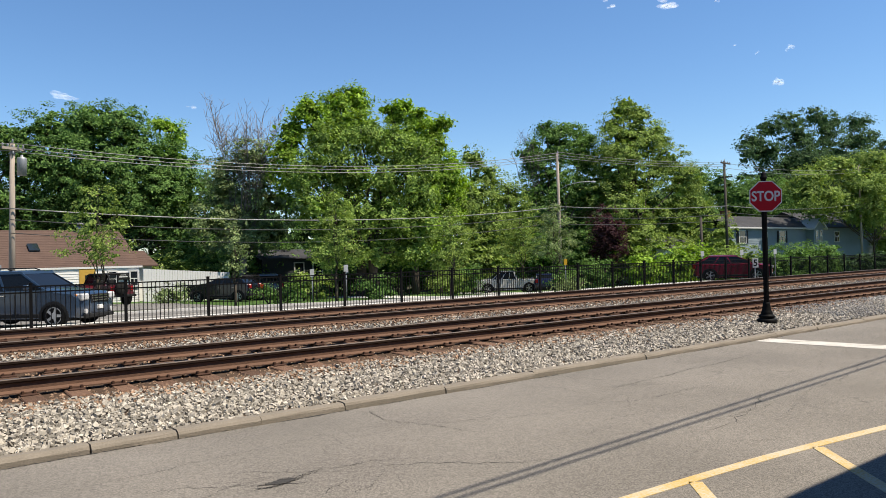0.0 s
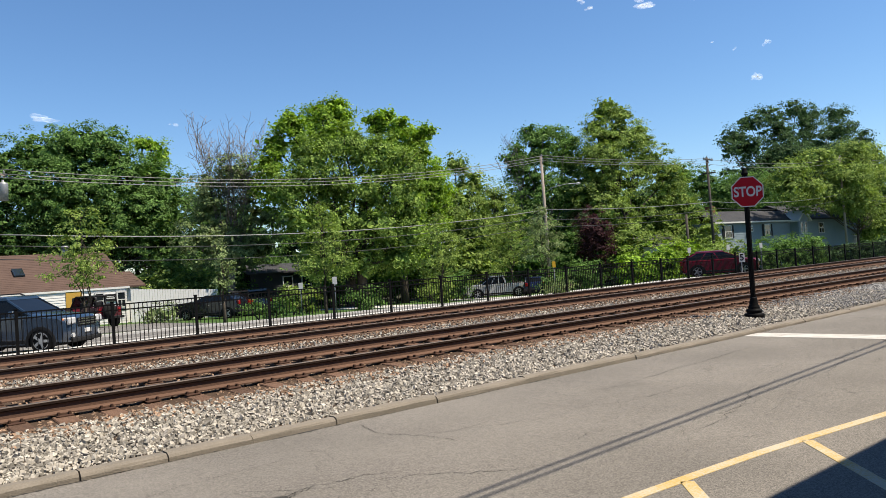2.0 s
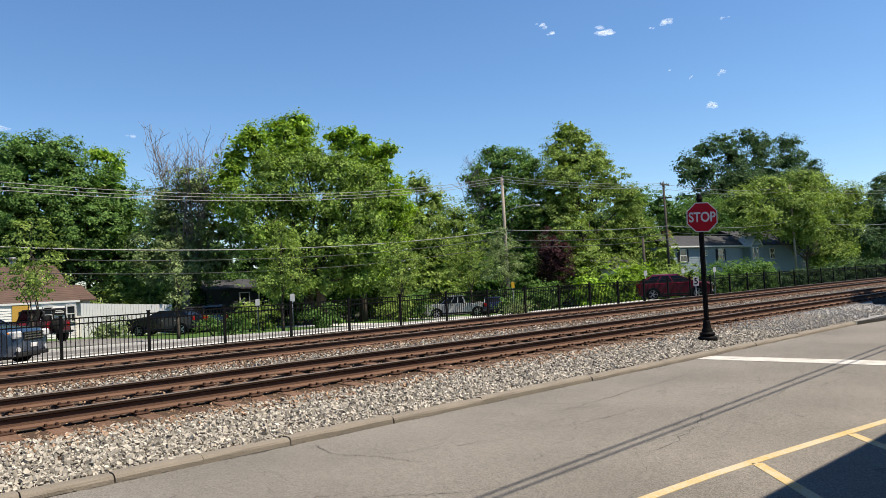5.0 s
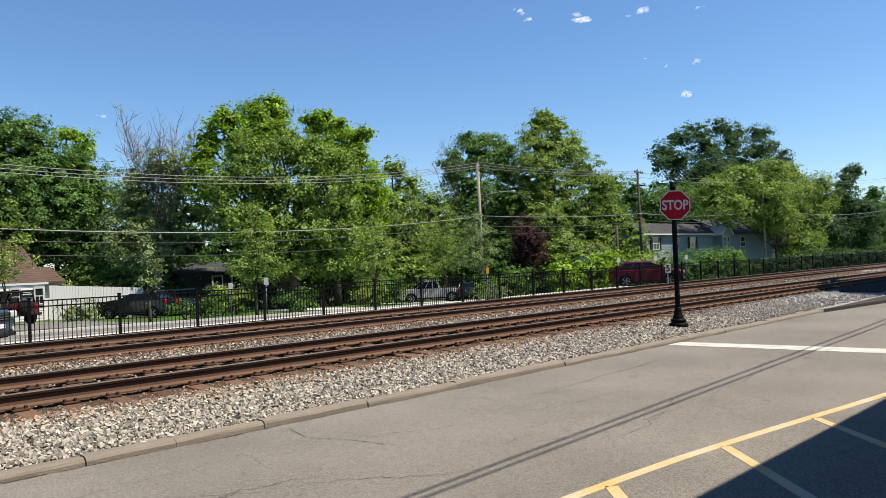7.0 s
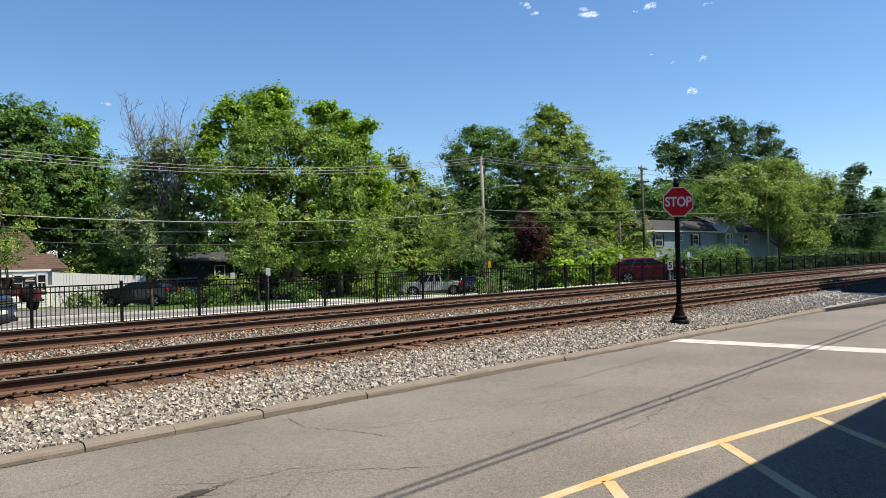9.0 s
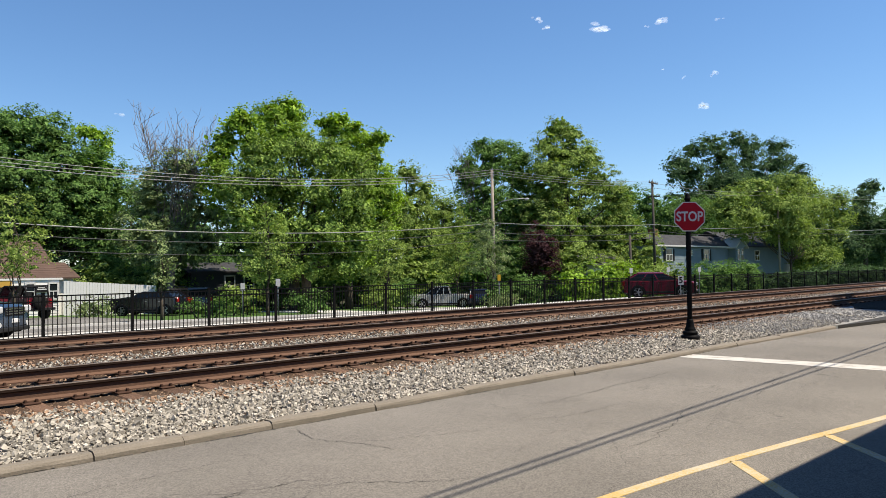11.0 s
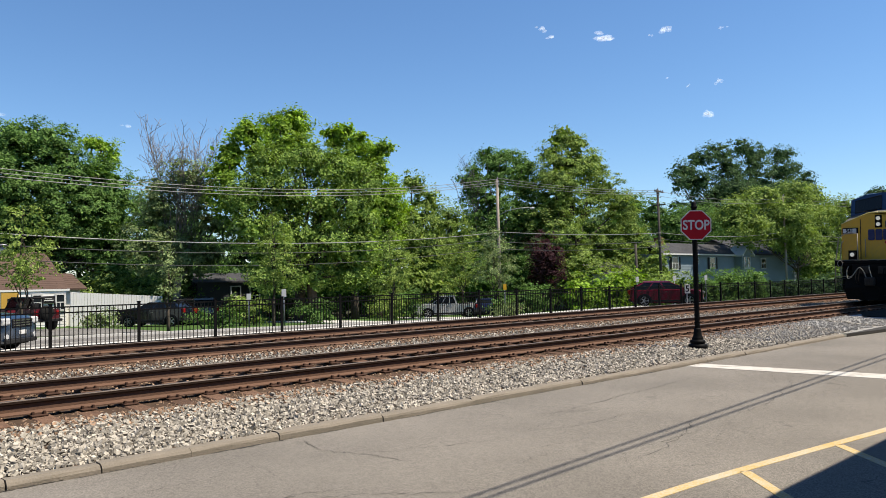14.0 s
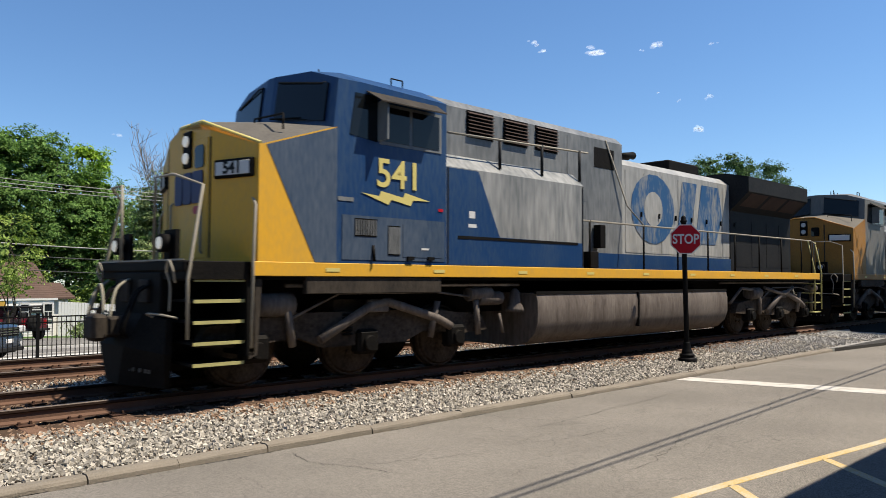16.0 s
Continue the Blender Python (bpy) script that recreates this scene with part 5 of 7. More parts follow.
def blue_house():
    t = thing("blue_house", "pale blue clapboard house with black shutters", "house", at=pose(0, 0, 0))
    y, z0, e = 42.0, -1.6, 4.15
    bm = bmesh.new()
    box(bm, 70.6, 88.2, y, 45.4, z0, e)
    siding(bm, 70.6, 88.2, 1.0, e, y, 0.18)
    part("wall", bm, M["siding_blue"], t)
    bm = bmesh.new()
    shingled(bm, 70.2, 88.6, y - 0.4, e, 43.7, 5.45, 10), shingled(bm, 70.2, 88.6, 45.8, e, 43.7, 5.45, 10)
    part("roof", bm, M["shingle_dark"], t)
    bm = bmesh.new()
    prism(bm, [(y, e), (45.4, e), (43.7, 5.3)], "x", 87.8, 88.18)
    part("gable", bm, M["siding_blue"], t)
    bm = bmesh.new()
    box(bm, 70.2, 88.6, y - 0.46, y - 0.4, e - 0.14, e + 0.02)
    part("fascia", bm, M["sign_white"], t)
    for x in (73.2, 81.6):
        window(t, x, y - 0.03, 2.5, 3.75, 1.25, True)
    window(t, 77.9, y - 0.03, 3.1, 3.6, 0.8)
    bm = bmesh.new()
    box(bm, 72.6, 73.3, 43.3, 44.1, 4.6, 6.0)
    part("chimney", bm, M["brick"], t, "brick chimney")
    t2 = thing("grey_blue_house", "grey-blue clapboard house with a front gable", "house", at=pose(0, 0, 0))
    bm = bmesh.new()
    box(bm, 90.0, 106, y - 0.5, 50, z0, 4.2)
    siding(bm, 90.0, 106, 1.0, 4.2, y - 0.5, 0.18)
    part("wall", bm, M["siding_blue"], t2)
    bm = bmesh.new()
    shingled(bm, 89.6, 106.4, y - 0.9, 4.2, 46, 6.3, 12), shingled(bm, 89.6, 106.4, 50.4, 4.2, 46, 6.3, 12)
    part("roof", bm, M["shingle_dark"], t2)
    bm = bmesh.new()
    prism(bm, [(86.9, 4.1), (89.7, 4.1), (88.3, 5.1)], "y", y - 1.2, y + 2)
    box(bm, 87.2, 89.4, y - 1.0, y + 1, z0, 4.1)
    dorm = part("front_gable", bm, M["siding_blue"], t2)
    bm = bmesh.new()
    for s in (-1, 1):
        prism(bm, [(88.3, 5.3), (88.3, 5.12), (88.3 + s * 1.65, 3.9), (88.3 + s * 1.65, 4.08)], "y", y - 1.35, y + 0.6)
    part("gable_trim", bm, M["sign_white"], t2)
    for x in (87.8, 88.8):
        window(t2, x, y - 1.03, 2.5, 3.8, 0.5)
    window(t2, 94.0, y - 0.53, 2.5, 3.7, 1.2)
    t3 = thing("porch_house", "small house with a dark roof behind the hedge", "house", at=pose(0, 0, 0))
    bm = bmesh.new()
    box(bm, 62, 68.5, 44, 49, -1.6, 2.1)
    part("wall", bm, M["siding_white"], t3)
    bm = bmesh.new()
    shingled(bm, 61.6, 68.9, 43.6, 2.1, 46.5, 3.4, 8), shingled(bm, 61.6, 68.9, 49.4, 2.1, 46.5, 3.4, 8)
    part("roof", bm, M["shingle_dark"], t3)
    t4 = thing("shaded_house", "grey house deep in the shade of trees", "house", at=pose(0, 0, 0))
    bm = bmesh.new()
    box(bm, 23.2, 29, 51.5, 57, -1.2, 2.0)
    siding(bm, 23.2, 29, -1.2, 2.0, 51.5, 0.18)
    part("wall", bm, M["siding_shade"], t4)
    bm = bmesh.new()
    shingled(bm, 22.8, 29.4, 51.1, 2.0, 54.2, 2.7, 8), shingled(bm, 22.8, 29.4, 57.4, 2.0, 54.2, 2.7, 8)
    part("roof", bm, M["shingle_dark"], t4)
    for x in (26.2, 27.8):
        window(t4, x, 51.46, 0.2, 1.6, 0.7)


blue_house()
# cloud middle, width, height, number of puffs
CLOUDS = [
    (1501, 769, 350, 31, 15, 14),
    (1340, 921, 524, 60, 7, 12),
    (1243, 1013, 547, 26, 9, 8),
    (1260, 997, 528, 31, 6, 5),
    (1437, 827, 540, 36, 11, 10),
    (1415, 849, 528, 17, 7, 4),
    (1525, 742, 541, 19, 6, 4),
    (1521, 749, 423, 17, 11, 7),
    (1470, 797, 414, 11, 7, 5),
    (1440, 826, 433, 12, 4, 3),
    (341, 1772, 378, 61, 14, 9),
    (565, 1592, 345, 31, 6, 3),
]
# ---- train ----
M["loco_yellow"] = mat("loco_yellow", (0.88, 0.47, 0.04), (0.68, 0.40, 0.075), rough=0.42, scale=1.2, fine=25, bump=0.05, contrast=(0.42, 0.72), stretch=(1, 1, 0.35))
M["loco_blue"] = mat("loco_blue", (0.015, 0.054, 0.155), (0.062, 0.105, 0.17), rough=0.3, scale=0.8, fine=16, bump=0.04, contrast=(0.45, 0.75), stretch=(1.4, 1, 0.3))
M["loco_slate"] = mat("loco_slate_blue", (0.030, 0.060, 0.112), (0.115, 0.145, 0.19), rough=0.4, scale=0.8, fine=16, bump=0.05, stretch=(1.4, 1, 0.3))
M["loco_cabinet"] = mat("loco_cabinet_grey", (0.17, 0.18, 0.18), (0.42, 0.42, 0.40), rough=0.45, scale=1.0, fine=7, bump=0.04, contrast=(0.40, 0.66), stretch=(1.5, 1, 0.25))
M["loco_grey"] = mat("loco_grey", (0.13, 0.14, 0.145), (0.29, 0.295, 0.29), rough=0.45, scale=1.1, fine=9, bump=0.05, contrast=(0.38, 0.68), stretch=(1.3, 1, 0.3))
M["loco_pale"] = mat("loco_pale_grey", (0.30, 0.30, 0.285), (0.52, 0.51, 0.47), rough=0.45, scale=1.1, fine=9, bump=0.05, contrast=(0.38, 0.68), stretch=(1.3, 1, 0.3))
M["loco_dark"] = mat("loco_dark_roof", (0.016, 0.017, 0.019), (0.034, 0.034, 0.034), rough=0.6, scale=2, fine=20, bump=0.1, spec=0.08)
M["loco_black"] = mat("grimy_black_steel", (0.0045, 0.0043, 0.0042), (0.014, 0.012, 0.010), rough=0.7, scale=2.5, fine=22, bump=0.25, spec=0.08)
M["loco_grime"] = mat("dusty_brown_steel", (0.02, 0.016, 0.0125), (0.075, 0.06, 0.045), rough=0.85, scale=2.5, fine=22, bump=0.25, stretch=(2, 1, 0.5))
M["loco_soot"] = mat("oily_soot_steel", (0.032, 0.025, 0.020), (0.135, 0.108, 0.083), rough=0.75, scale=2.0, fine=18, bump=0.25, spec=0.08)
M["loco_second"] = mat("faded_grey_paint", (0.13, 0.13, 0.125), (0.21, 0.20, 0.185), rough=0.5, scale=1.2, fine=12, bump=0.05, stretch=(1.3, 1, 0.3))
M["tank_grey"] = mat("dusty_tank_steel", (0.085, 0.066, 0.056), (0.25, 0.215, 0.185), rough=0.65, scale=1.5, fine=18, bump=0.1, stretch=(2.5, 1, 0.25))
M["nose_top"] = mat("dusty_grey_tread", (0.17, 0.155, 0.13), (0.10, 0.09, 0.078), rough=0.8, scale=2, fine=30, bump=0.15)
M["louvre"] = mat("rusty_louvre", (0.10, 0.062, 0.048), (0.06, 0.04, 0.033), rough=0.85, fine=40)
M["headlight"] = mat("lit_headlight", (1.0, 0.94, 0.8), (1.0, 0.94, 0.8), rough=0.2, bump=0, emit=0.22)
M["logo_blue"] = mat("faded_logo_blue", (0.03, 0.105, 0.24), (0.28, 0.29, 0.29), rough=0.5, scale=1.5, fine=9, bump=0, contrast=(0.48, 0.64), stretch=(1.6, 1, 0.5))
M["emblem_blue"] = mat("emblem_blue", (0.022, 0.030, 0.13), (0.045, 0.05, 0.13), rough=0.5, bump=0)
M["pale_yellow"] = mat("pale_yellow_paint", (0.80, 0.68, 0.22), (0.72, 0.6, 0.2), rough=0.5, bump=0.02)
M["step_yellow"] = mat("worn_step_yellow", (0.60, 0.55, 0.20), (0.4, 0.37, 0.18), rough=0.7, bump=0.1)
M["hose"] = mat("grey_rubber_hose", (0.16, 0.155, 0.13), (0.10, 0.095, 0.08), rough=0.7, bump=0.05)
M["pale_hose"] = mat("pale_rubber_hose", (0.42, 0.39, 0.30), (0.28, 0.26, 0.2), rough=0.7, bump=0.05)
M["hand_rail"] = mat("grimy_handrail", (0.42, 0.38, 0.30), (0.28, 0.25, 0.2), rough=0.6, bump=0.05)
M["orange_nose"] = mat("loco_orange", (0.44, 0.21, 0.035), (0.28, 0.13, 0.03), rough=0.5, scale=1.2, fine=20)

NEAR = -1.55


def shell(bm, rings):
    """Joins closed rings of points end to end, with both ends closed."""
    rows = [[bm.verts.new(p) for p in r] for r in rings]
    n = len(rows[0])
    for a, b in zip(rows, rows[1:]):
        for i in range(n):
            bm.faces.new((a[i], a[(i + 1) % n], b[(i + 1) % n], b[i]))
    bm.faces.new(rows[0][::-1]), bm.faces.new(rows[-1])
    return bm


def panel(name, pts, y, material, parent, label="", t=0.006):
    """A thin painted plate on a side: outline in length and height, at the width y, standing t proud."""
    bm = bmesh.new()
    prism(bm, pts, "y", y - t, y)
    return part(name, bm, material, parent, label)


def locomotive(name, label, nose_paint, cab_paint, hood_paint, number=True):
    t = thing(name, label, "locomotive", group="locomotives of the train")
    # underframe and walkway with the striped sill
    bm = bmesh.new()
    box(bm, -0.95, 20.2, -1.50, 1.50, 1.50, 1.74, 0.01)
    box(bm, -0.95, 20.2, -0.6, 0.6, 0.9, 1.50)
    part("underframe", bm, M["loco_black"], t)
    for s in (-1, 1):
        bm = bmesh.new()
        box(bm, -0.05, 19.9, min(s * 1.50, s * 1.56), max(s * 1.50, s * 1.56), 1.55, 1.745, 0.008)
        sill = part("sill_stripe", bm, nose_paint, t, "yellow stripe along the sill")
        for k in range(9):
            u = 1.1 + 2.1 * k
            panel("reflector", [(u, 1.62), (u + 0.24, 1.62), (u + 0.24, 1.67), (u, 1.67)], s * 1.561 + (0 if s < 0 else 0.006), M["pale_yellow"], sill, "pale reflective strip")
        bm = bmesh.new()
        box(bm, 0.8, 3.4, min(s * 1.42, s * 1.53), max(s * 1.42, s * 1.53), 1.30, 1.55, 0.01)
        part("skirt", bm, M["loco_grime"], t)
    # short nose: sloping crest with a raised middle
    bm = bmesh.new()

    def sect(u, crest, side, w=1.55, base=1.74):
        return [(u, -w, base), (u, w, base), (u, w, side), (u, 0.36, crest), (u, -0.36, crest), (u, -w, side)]
    front = [(0.02, -1.55, 1.74), (0.02, 1.55, 1.74), (0.06, 1.55, 3.33), (-0.22, 0.36, 3.76), (-0.22, -0.36, 3.76), (0.06, -1.55, 3.33)]
    low = [(0.02, -1.55, 1.74), (0.02, 1.55, 1.74), (0.02, 1.55, 3.33), (-0.24, 0.36, 3.74), (-0.24, -0.36, 3.74), (0.02, -1.55, 3.33)]
    shell(bm, [low, front, sect(1.28, 3.98, 3.74)])
    bm.normal_update()
    bmesh.ops.recalc_face_normals(bm, faces=bm.faces)
    for f in bm.faces:
        f.material_index = 1 if f.normal.z > 0.5 else 0
    part("nose", bm, [nose_paint, M["nose_top"]], t, "weathered yellow nose with a dusty peaked top")
    for s in (-1, 1):
        bm = bmesh.new()
        pipe(bm, [(0.05, s * 1.54, 3.34), (-0.22, s * 0.36, 3.765), (-0.22, 0, 3.765)], 0.03)
        part("nose_rim", bm, M["pale_yellow"] if number else nose_paint, t)
    # the front plates that come forward to the middle
    bm = bmesh.new()
    plan = [(0.01, -1.53, 3.32), (-0.26, -0.68, 3.60), (-0.26, -0.34, 3.73), (-0.26, 0.34, 3.73), (-0.26, 0.68, 3.60), (0.01, 1.53, 3.32)]
    shell(bm, [[(u, y, 1.745) for u, y, z in plan], plan])
    part("nose_front", bm, nose_paint, t)
    bm = bmesh.new()
    box(bm, -0.272, -0.255, -0.64, -0.16, 1.80, 3.50, 0.006)
    part("nose_door", bm, nose_paint, t, "yellow nose door with a dark pane")
    # painted sides of the nose
    for s in (-1, 1):
        y = -1.55 if s < 0 else 1.556
        panel("nose_side_paint", [(0.05 + 0.08, 3.33), (1.28, 3.72), (1.28, 1.75), (0.92, 1.75)], y, M["loco_slate"] if number else nose_paint, t)
    # cab
    bm = bmesh.new()

    def cab(xs, zs, w=1.55):
        """One ring round the cab: x and z at its sides, over the shoulders and in the middle."""
        half = [(w, 0), (0.95, 1), (0.10, 2)]
        return [(xs[0], -w, 1.74), (xs[0], w, 1.74)] + [(xs[k], y, zs[k]) for y, k in half] + [(xs[k], -y, zs[k]) for y, k in half[::-1]]
    shell(bm, [cab((1.22, 1.129, 1.0), (3.76, 3.85, 3.97)), cab((1.30, 1.21, 1.09), (4.46, 4.66, 4.71)),
               cab((1.75, 1.75, 1.75), (4.47, 4.74, 4.77)), cab((3.48, 3.48, 3.48), (4.43, 4.73, 4.75))])
    c = part("cab", bm, cab_paint, t, "faded blue cab with dark windshields")
    # windshields and side windows
    def pane(q, inset, name, label):
        """A dark pane set into a flat face of the cab, a little proud of it."""
        q = [Vector(v) for v in q]
        mid = sum(q, Vector()) / 4
        nrm = (q[1] - q[0]).cross(q[3] - q[0]).normalized()
        nrm = nrm if nrm.x < 0 else -nrm
        bm = bmesh.new()
        out = [bm.verts.new(mid + (v - mid) * inset + nrm * 0.035) for v in q]
        inn = [bm.verts.new(mid + (v - mid) * inset - nrm * 0.06) for v in q]
        bm.faces.new(out), bm.faces.new(inn[::-1])
        for i in range(4):
            bm.faces.new((out[i], inn[i], inn[(i + 1) % 4], out[(i + 1) % 4]))
        part(name, bm, M["car_glass"], c, label)
    for s in (-1, 1):
        pane([(1.009, s * 0.16, 3.97), (1.197, s * 1.44, 3.78), (1.278, s * 1.44, 4.44), (1.10, s * 0.16, 4.66)], 0.88, "windshield", "dark windshield pane")
        bm = bmesh.new()
        pipe(bm, [(0.95, s * 0.22, 4.0), (1.04, s * 0.95, 3.92)], 0.014)
        part("wiper", bm, M["loco_black"], c)
        bm = bmesh.new()
        pipe(bm, [(1.10, s * 0.25, 4.60), (1.05, s * 0.30, 4.58), (1.20, s * 1.25, 4.42), (1.25, s * 1.30, 4.44)], 0.014)
        part("visor_rail", bm, M["loco_dark"], c)
    for s in (-1, 1):
        y = s * 1.552
        panel("side_window", [(1.50, 3.66), (2.02, 3.60), (2.02, 4.30), (1.60, 4.30)], y + (0 if s < 0 else 0.006), M["car_glass"], c, "dark front quarter window")
        fr = panel("window_frame", [(2.06, 3.58), (3.36, 3.58), (3.36, 4.22), (2.06, 4.22)], y - (0.004 if s < 0 else -0.01), M["loco_grey"], c)
        for u0, u1 in ((2.12, 2.66), (2.72, 3.30)):
            panel("pane", [(u0, 3.63), (u1, 3.63), (u1, 4.17), (u0, 4.17)], y - (0.012 if s < 0 else -0.018), M["car_glass"], fr)
        bm = bmesh.new()
        shell(bm, [[(1.80, s * 1.56, 4.36), (1.80, s * 1.56, 4.34), (1.86, s * 1.86, 4.16), (1.86, s * 1.86, 4.18)], [(3.26, s * 1.56, 4.36), (3.26, s * 1.56, 4.34), (3.20, s * 1.86, 4.16), (3.20, s * 1.86, 4.18)]])
        part("sun_visor", bm, M["loco_grime"], c, "brown metal window awning")
        bm = bmesh.new()
        box(bm, 2.02, 2.05, min(s * 1.56, s * 1.80), max(s * 1.56, s * 1.80), 3.62, 4.22)
        part("wind_deflector", bm, M["loco_grey"], c)
    # cab roof fittings
    for u in (1.75, 2.05, 2.4, 2.75):
        bm = bmesh.new()
        tube(bm, (u, -0.35 + 0.2 * (u > 2), 4.72), (u, -0.35 + 0.2 * (u > 2), 4.92), 0.02, 0.012, 6)
        part("aerial", bm, M["loco_black"], c)
    for y in (-0.8, 0.9):
        bm = bmesh.new()
        pipe(bm, [(2.9, y, 4.72), (2.9, y, 4.90), (3.15, y, 4.90), (3.15, y, 4.72)], 0.016)
        part("roof_grab_iron", bm, M["loco_black"], c)
    bm = bmesh.new()
    box(bm, 1.9, 2.6, -0.3, 0.5, 4.70, 4.78, 0.01)
    part("aerial_plate", bm, M["loco_black"], c)
    # grilles, doors and small boxes on the cab's lower side
    if number:
        dr = panel("locker_panel", [(1.38, 1.80), (3.44, 1.80), (3.44, 2.46), (1.38, 2.46)], -1.553, M["loco_slate"], c)
        for u0, u1, z0, z1 in ((1.60, 2.02, 2.15, 2.42), (2.24, 2.48, 1.88, 2.34)):
            g = panel("vent_grille", [(u0, z0), (u1, z0), (u1, z1), (u0, z1)], -1.559, M["loco_black"], c)
            for i in range(9):
                uu = u0 + (u1 - u0) * (i + 0.5) / 9
                panel("vent_bar", [(uu - 0.009, z0 + 0.02), (uu + 0.009, z0 + 0.02), (uu + 0.009, z1 - 0.02), (uu - 0.009, z1 - 0.02)], -1.565, M["loco_grey"], g, t=0.01)
        panel("access_door", [(2.54, 1.86), (3.38, 1.86), (3.38, 2.38), (2.54, 2.38)], -1.559, M["loco_slate"], c)
        bm = bmesh.new()
        tube(bm, (1.95, -1.56, 2.02), (1.95, -1.60, 1.78), 0.025, 0.025, 6)
        part("pull_bar", bm, M["loco_black"], c)
        for u in (2.62, 3.05):
            bm = bmesh.new()
            box(bm, u, u + 0.13, -1.60, -1.555, 1.82, 1.87)
            part("latch", bm, M["loco_black"], c)
        panel("white_label", [(2.92, 1.98), (3.08, 1.98), (3.08, 2.01), (2.92, 2.01)], -1.566, M["sign_white"], c)
        panel("flag_decal", [(3.30, 2.62), (3.40, 2.62), (3.40, 2.67), (3.30, 2.67)], -1.553, M["sign_red"], c)
        panel("white_label", [(4.02, 2.56), (4.16, 2.56), (4.16, 2.68), (4.02, 2.68)], -1.553, M["sign_white"], c)
        panel("white_label", [(4.0, 2.40), (4.2, 2.40), (4.2, 2.46), (4.0, 2.46)], -1.553, M["sign_white"], c)
        panel("white_label", [(1.30, 2.66), (1.58, 2.66), (1.58, 2.72), (1.30, 2.72)], -1.553, M["loco_grey"], c)
        m = pose(2.46, -1.562, 3.12, 90, 0, 0) @ Matrix.Diagonal((1.0, 1, 1, 1))
        lettering("road_number", "541", 0.62, M["pale_yellow"], c, m, 0.004, "pale yellow painted number", bold=0.012)
        z = 2.79
        bolt = [(1.72, z + 0.02), (2.06, z - 0.01), (2.10, z + 0.07), (2.54, z), (2.58, z + 0.08), (3.10, z - 0.02),
                (2.74, z - 0.03), (2.70, z - 0.12), (2.30, z - 0.05), (2.24, z - 0.13), (1.96, z - 0.05)]
        panel("lightning_stripe", bolt, -1.556, M["pale_yellow"], c, "pale yellow zigzag stripe")
    # wide cabinet behind the cab
    bm = bmesh.new()
    shell(bm, [[(u, -1.55, 1.74), (u, 1.55, 1.74), (u, 1.55, 3.40), (u, 1.28, 3.66), (u, -1.28, 3.66), (u, -1.55, 3.40)] for u in (3.48, 7.30)])
    cb = part("side_cabinet", bm, M["loco_cabinet"], t, "streaked grey side cabinet")
    panel("blue_paint", [(3.49, 1.76), (7.28, 1.76), (7.28, 2.24), (4.80, 2.26), (4.25, 3.38), (3.49, 3.38)], -1.551, cab_paint, cb)
    panel("dark_slot", [(3.75, 2.20), (7.1, 2.20), (7.1, 2.25), (3.75, 2.25)], -1.558, M["loco_black"], cb)
    for u in (3.52, 7.27):
        panel("seam", [(u - 0.012, 1.78), (u + 0.012, 1.78), (u + 0.012, 3.38), (u - 0.012, 3.38)], -1.558, M["loco_dark"], cb)
    # upper blower hood with louvres
    bm = bmesh.new()
    shell(bm, [[(u, -1.0, 1.74), (u, 1.0, 1.74), (u, 1.0, 4.60), (u, 0.82, 4.76), (u, -0.82, 4.76), (u, -1.0, 4.60)] for u in (3.48, 9.55)])
    uh = part("blower_hood", bm, M["loco_grey"], t, "grey upper hood with rusty louvres")
    for u0 in (4.50, 5.50, 6.45):
        lv = panel("louvre_frame", [(u0, 4.10), (u0 + 0.72, 4.10), (u0 + 0.72, 4.60), (u0, 4.60)], -1.001, M["loco_black"], uh)
        for i in range(7):
            bm = bmesh.new()
            z = 4.13 + i * 0.066
            prism(bm, [(-1.01, z + 0.03), (-1.06, z), (-1.06, z + 0.012), (-1.01, z + 0.042)], "x", u0 + 0.02, u0 + 0.70)
            part("slat", bm, M["louvre"], lv)
    panel("hood_window", [(8.46, 3.98), (9.22, 3.98), (9.22, 4.42), (8.46, 4.42)], -1.001, M["loco_black"], uh)
    panel("hood_door", [(7.5, 3.2), (8.2, 3.2), (8.2, 4.55), (7.5, 4.55)], -1.001, M["loco_grey"], uh)
    # engine hood
    bm = bmesh.new()
    shell(bm, [[(u, -0.95, 1.74), (u, 0.95, 1.74), (u, 0.95, 4.16), (u, 0.72, 4.34), (u, -0.72, 4.34), (u, -0.95, 4.16)] for u in (9.55, 14.95)])
    eh = part("engine_hood", bm, hood_paint, t, "streaked pale grey engine hood with faded blue shapes")
    for u in (9.75, 10.55, 11.35, 12.15, 12.95, 13.75, 14.55):
        panel("hood_door", [(u, 2.15), (u + 0.74, 2.15), (u + 0.74, 4.05), (u, 4.05)], -0.952, hood_paint, eh)
        bm = bmesh.new()
        box(bm, u + 0.62, u + 0.66, -1.0, -0.955, 3.0, 3.12)
        part("door_handle", bm, M["loco_black"], eh)
    panel("blue_band", [(7.35, 1.76), (14.9, 1.76), (14.9, 2.10), (7.35, 2.10)], -1.005, cab_paint, eh)
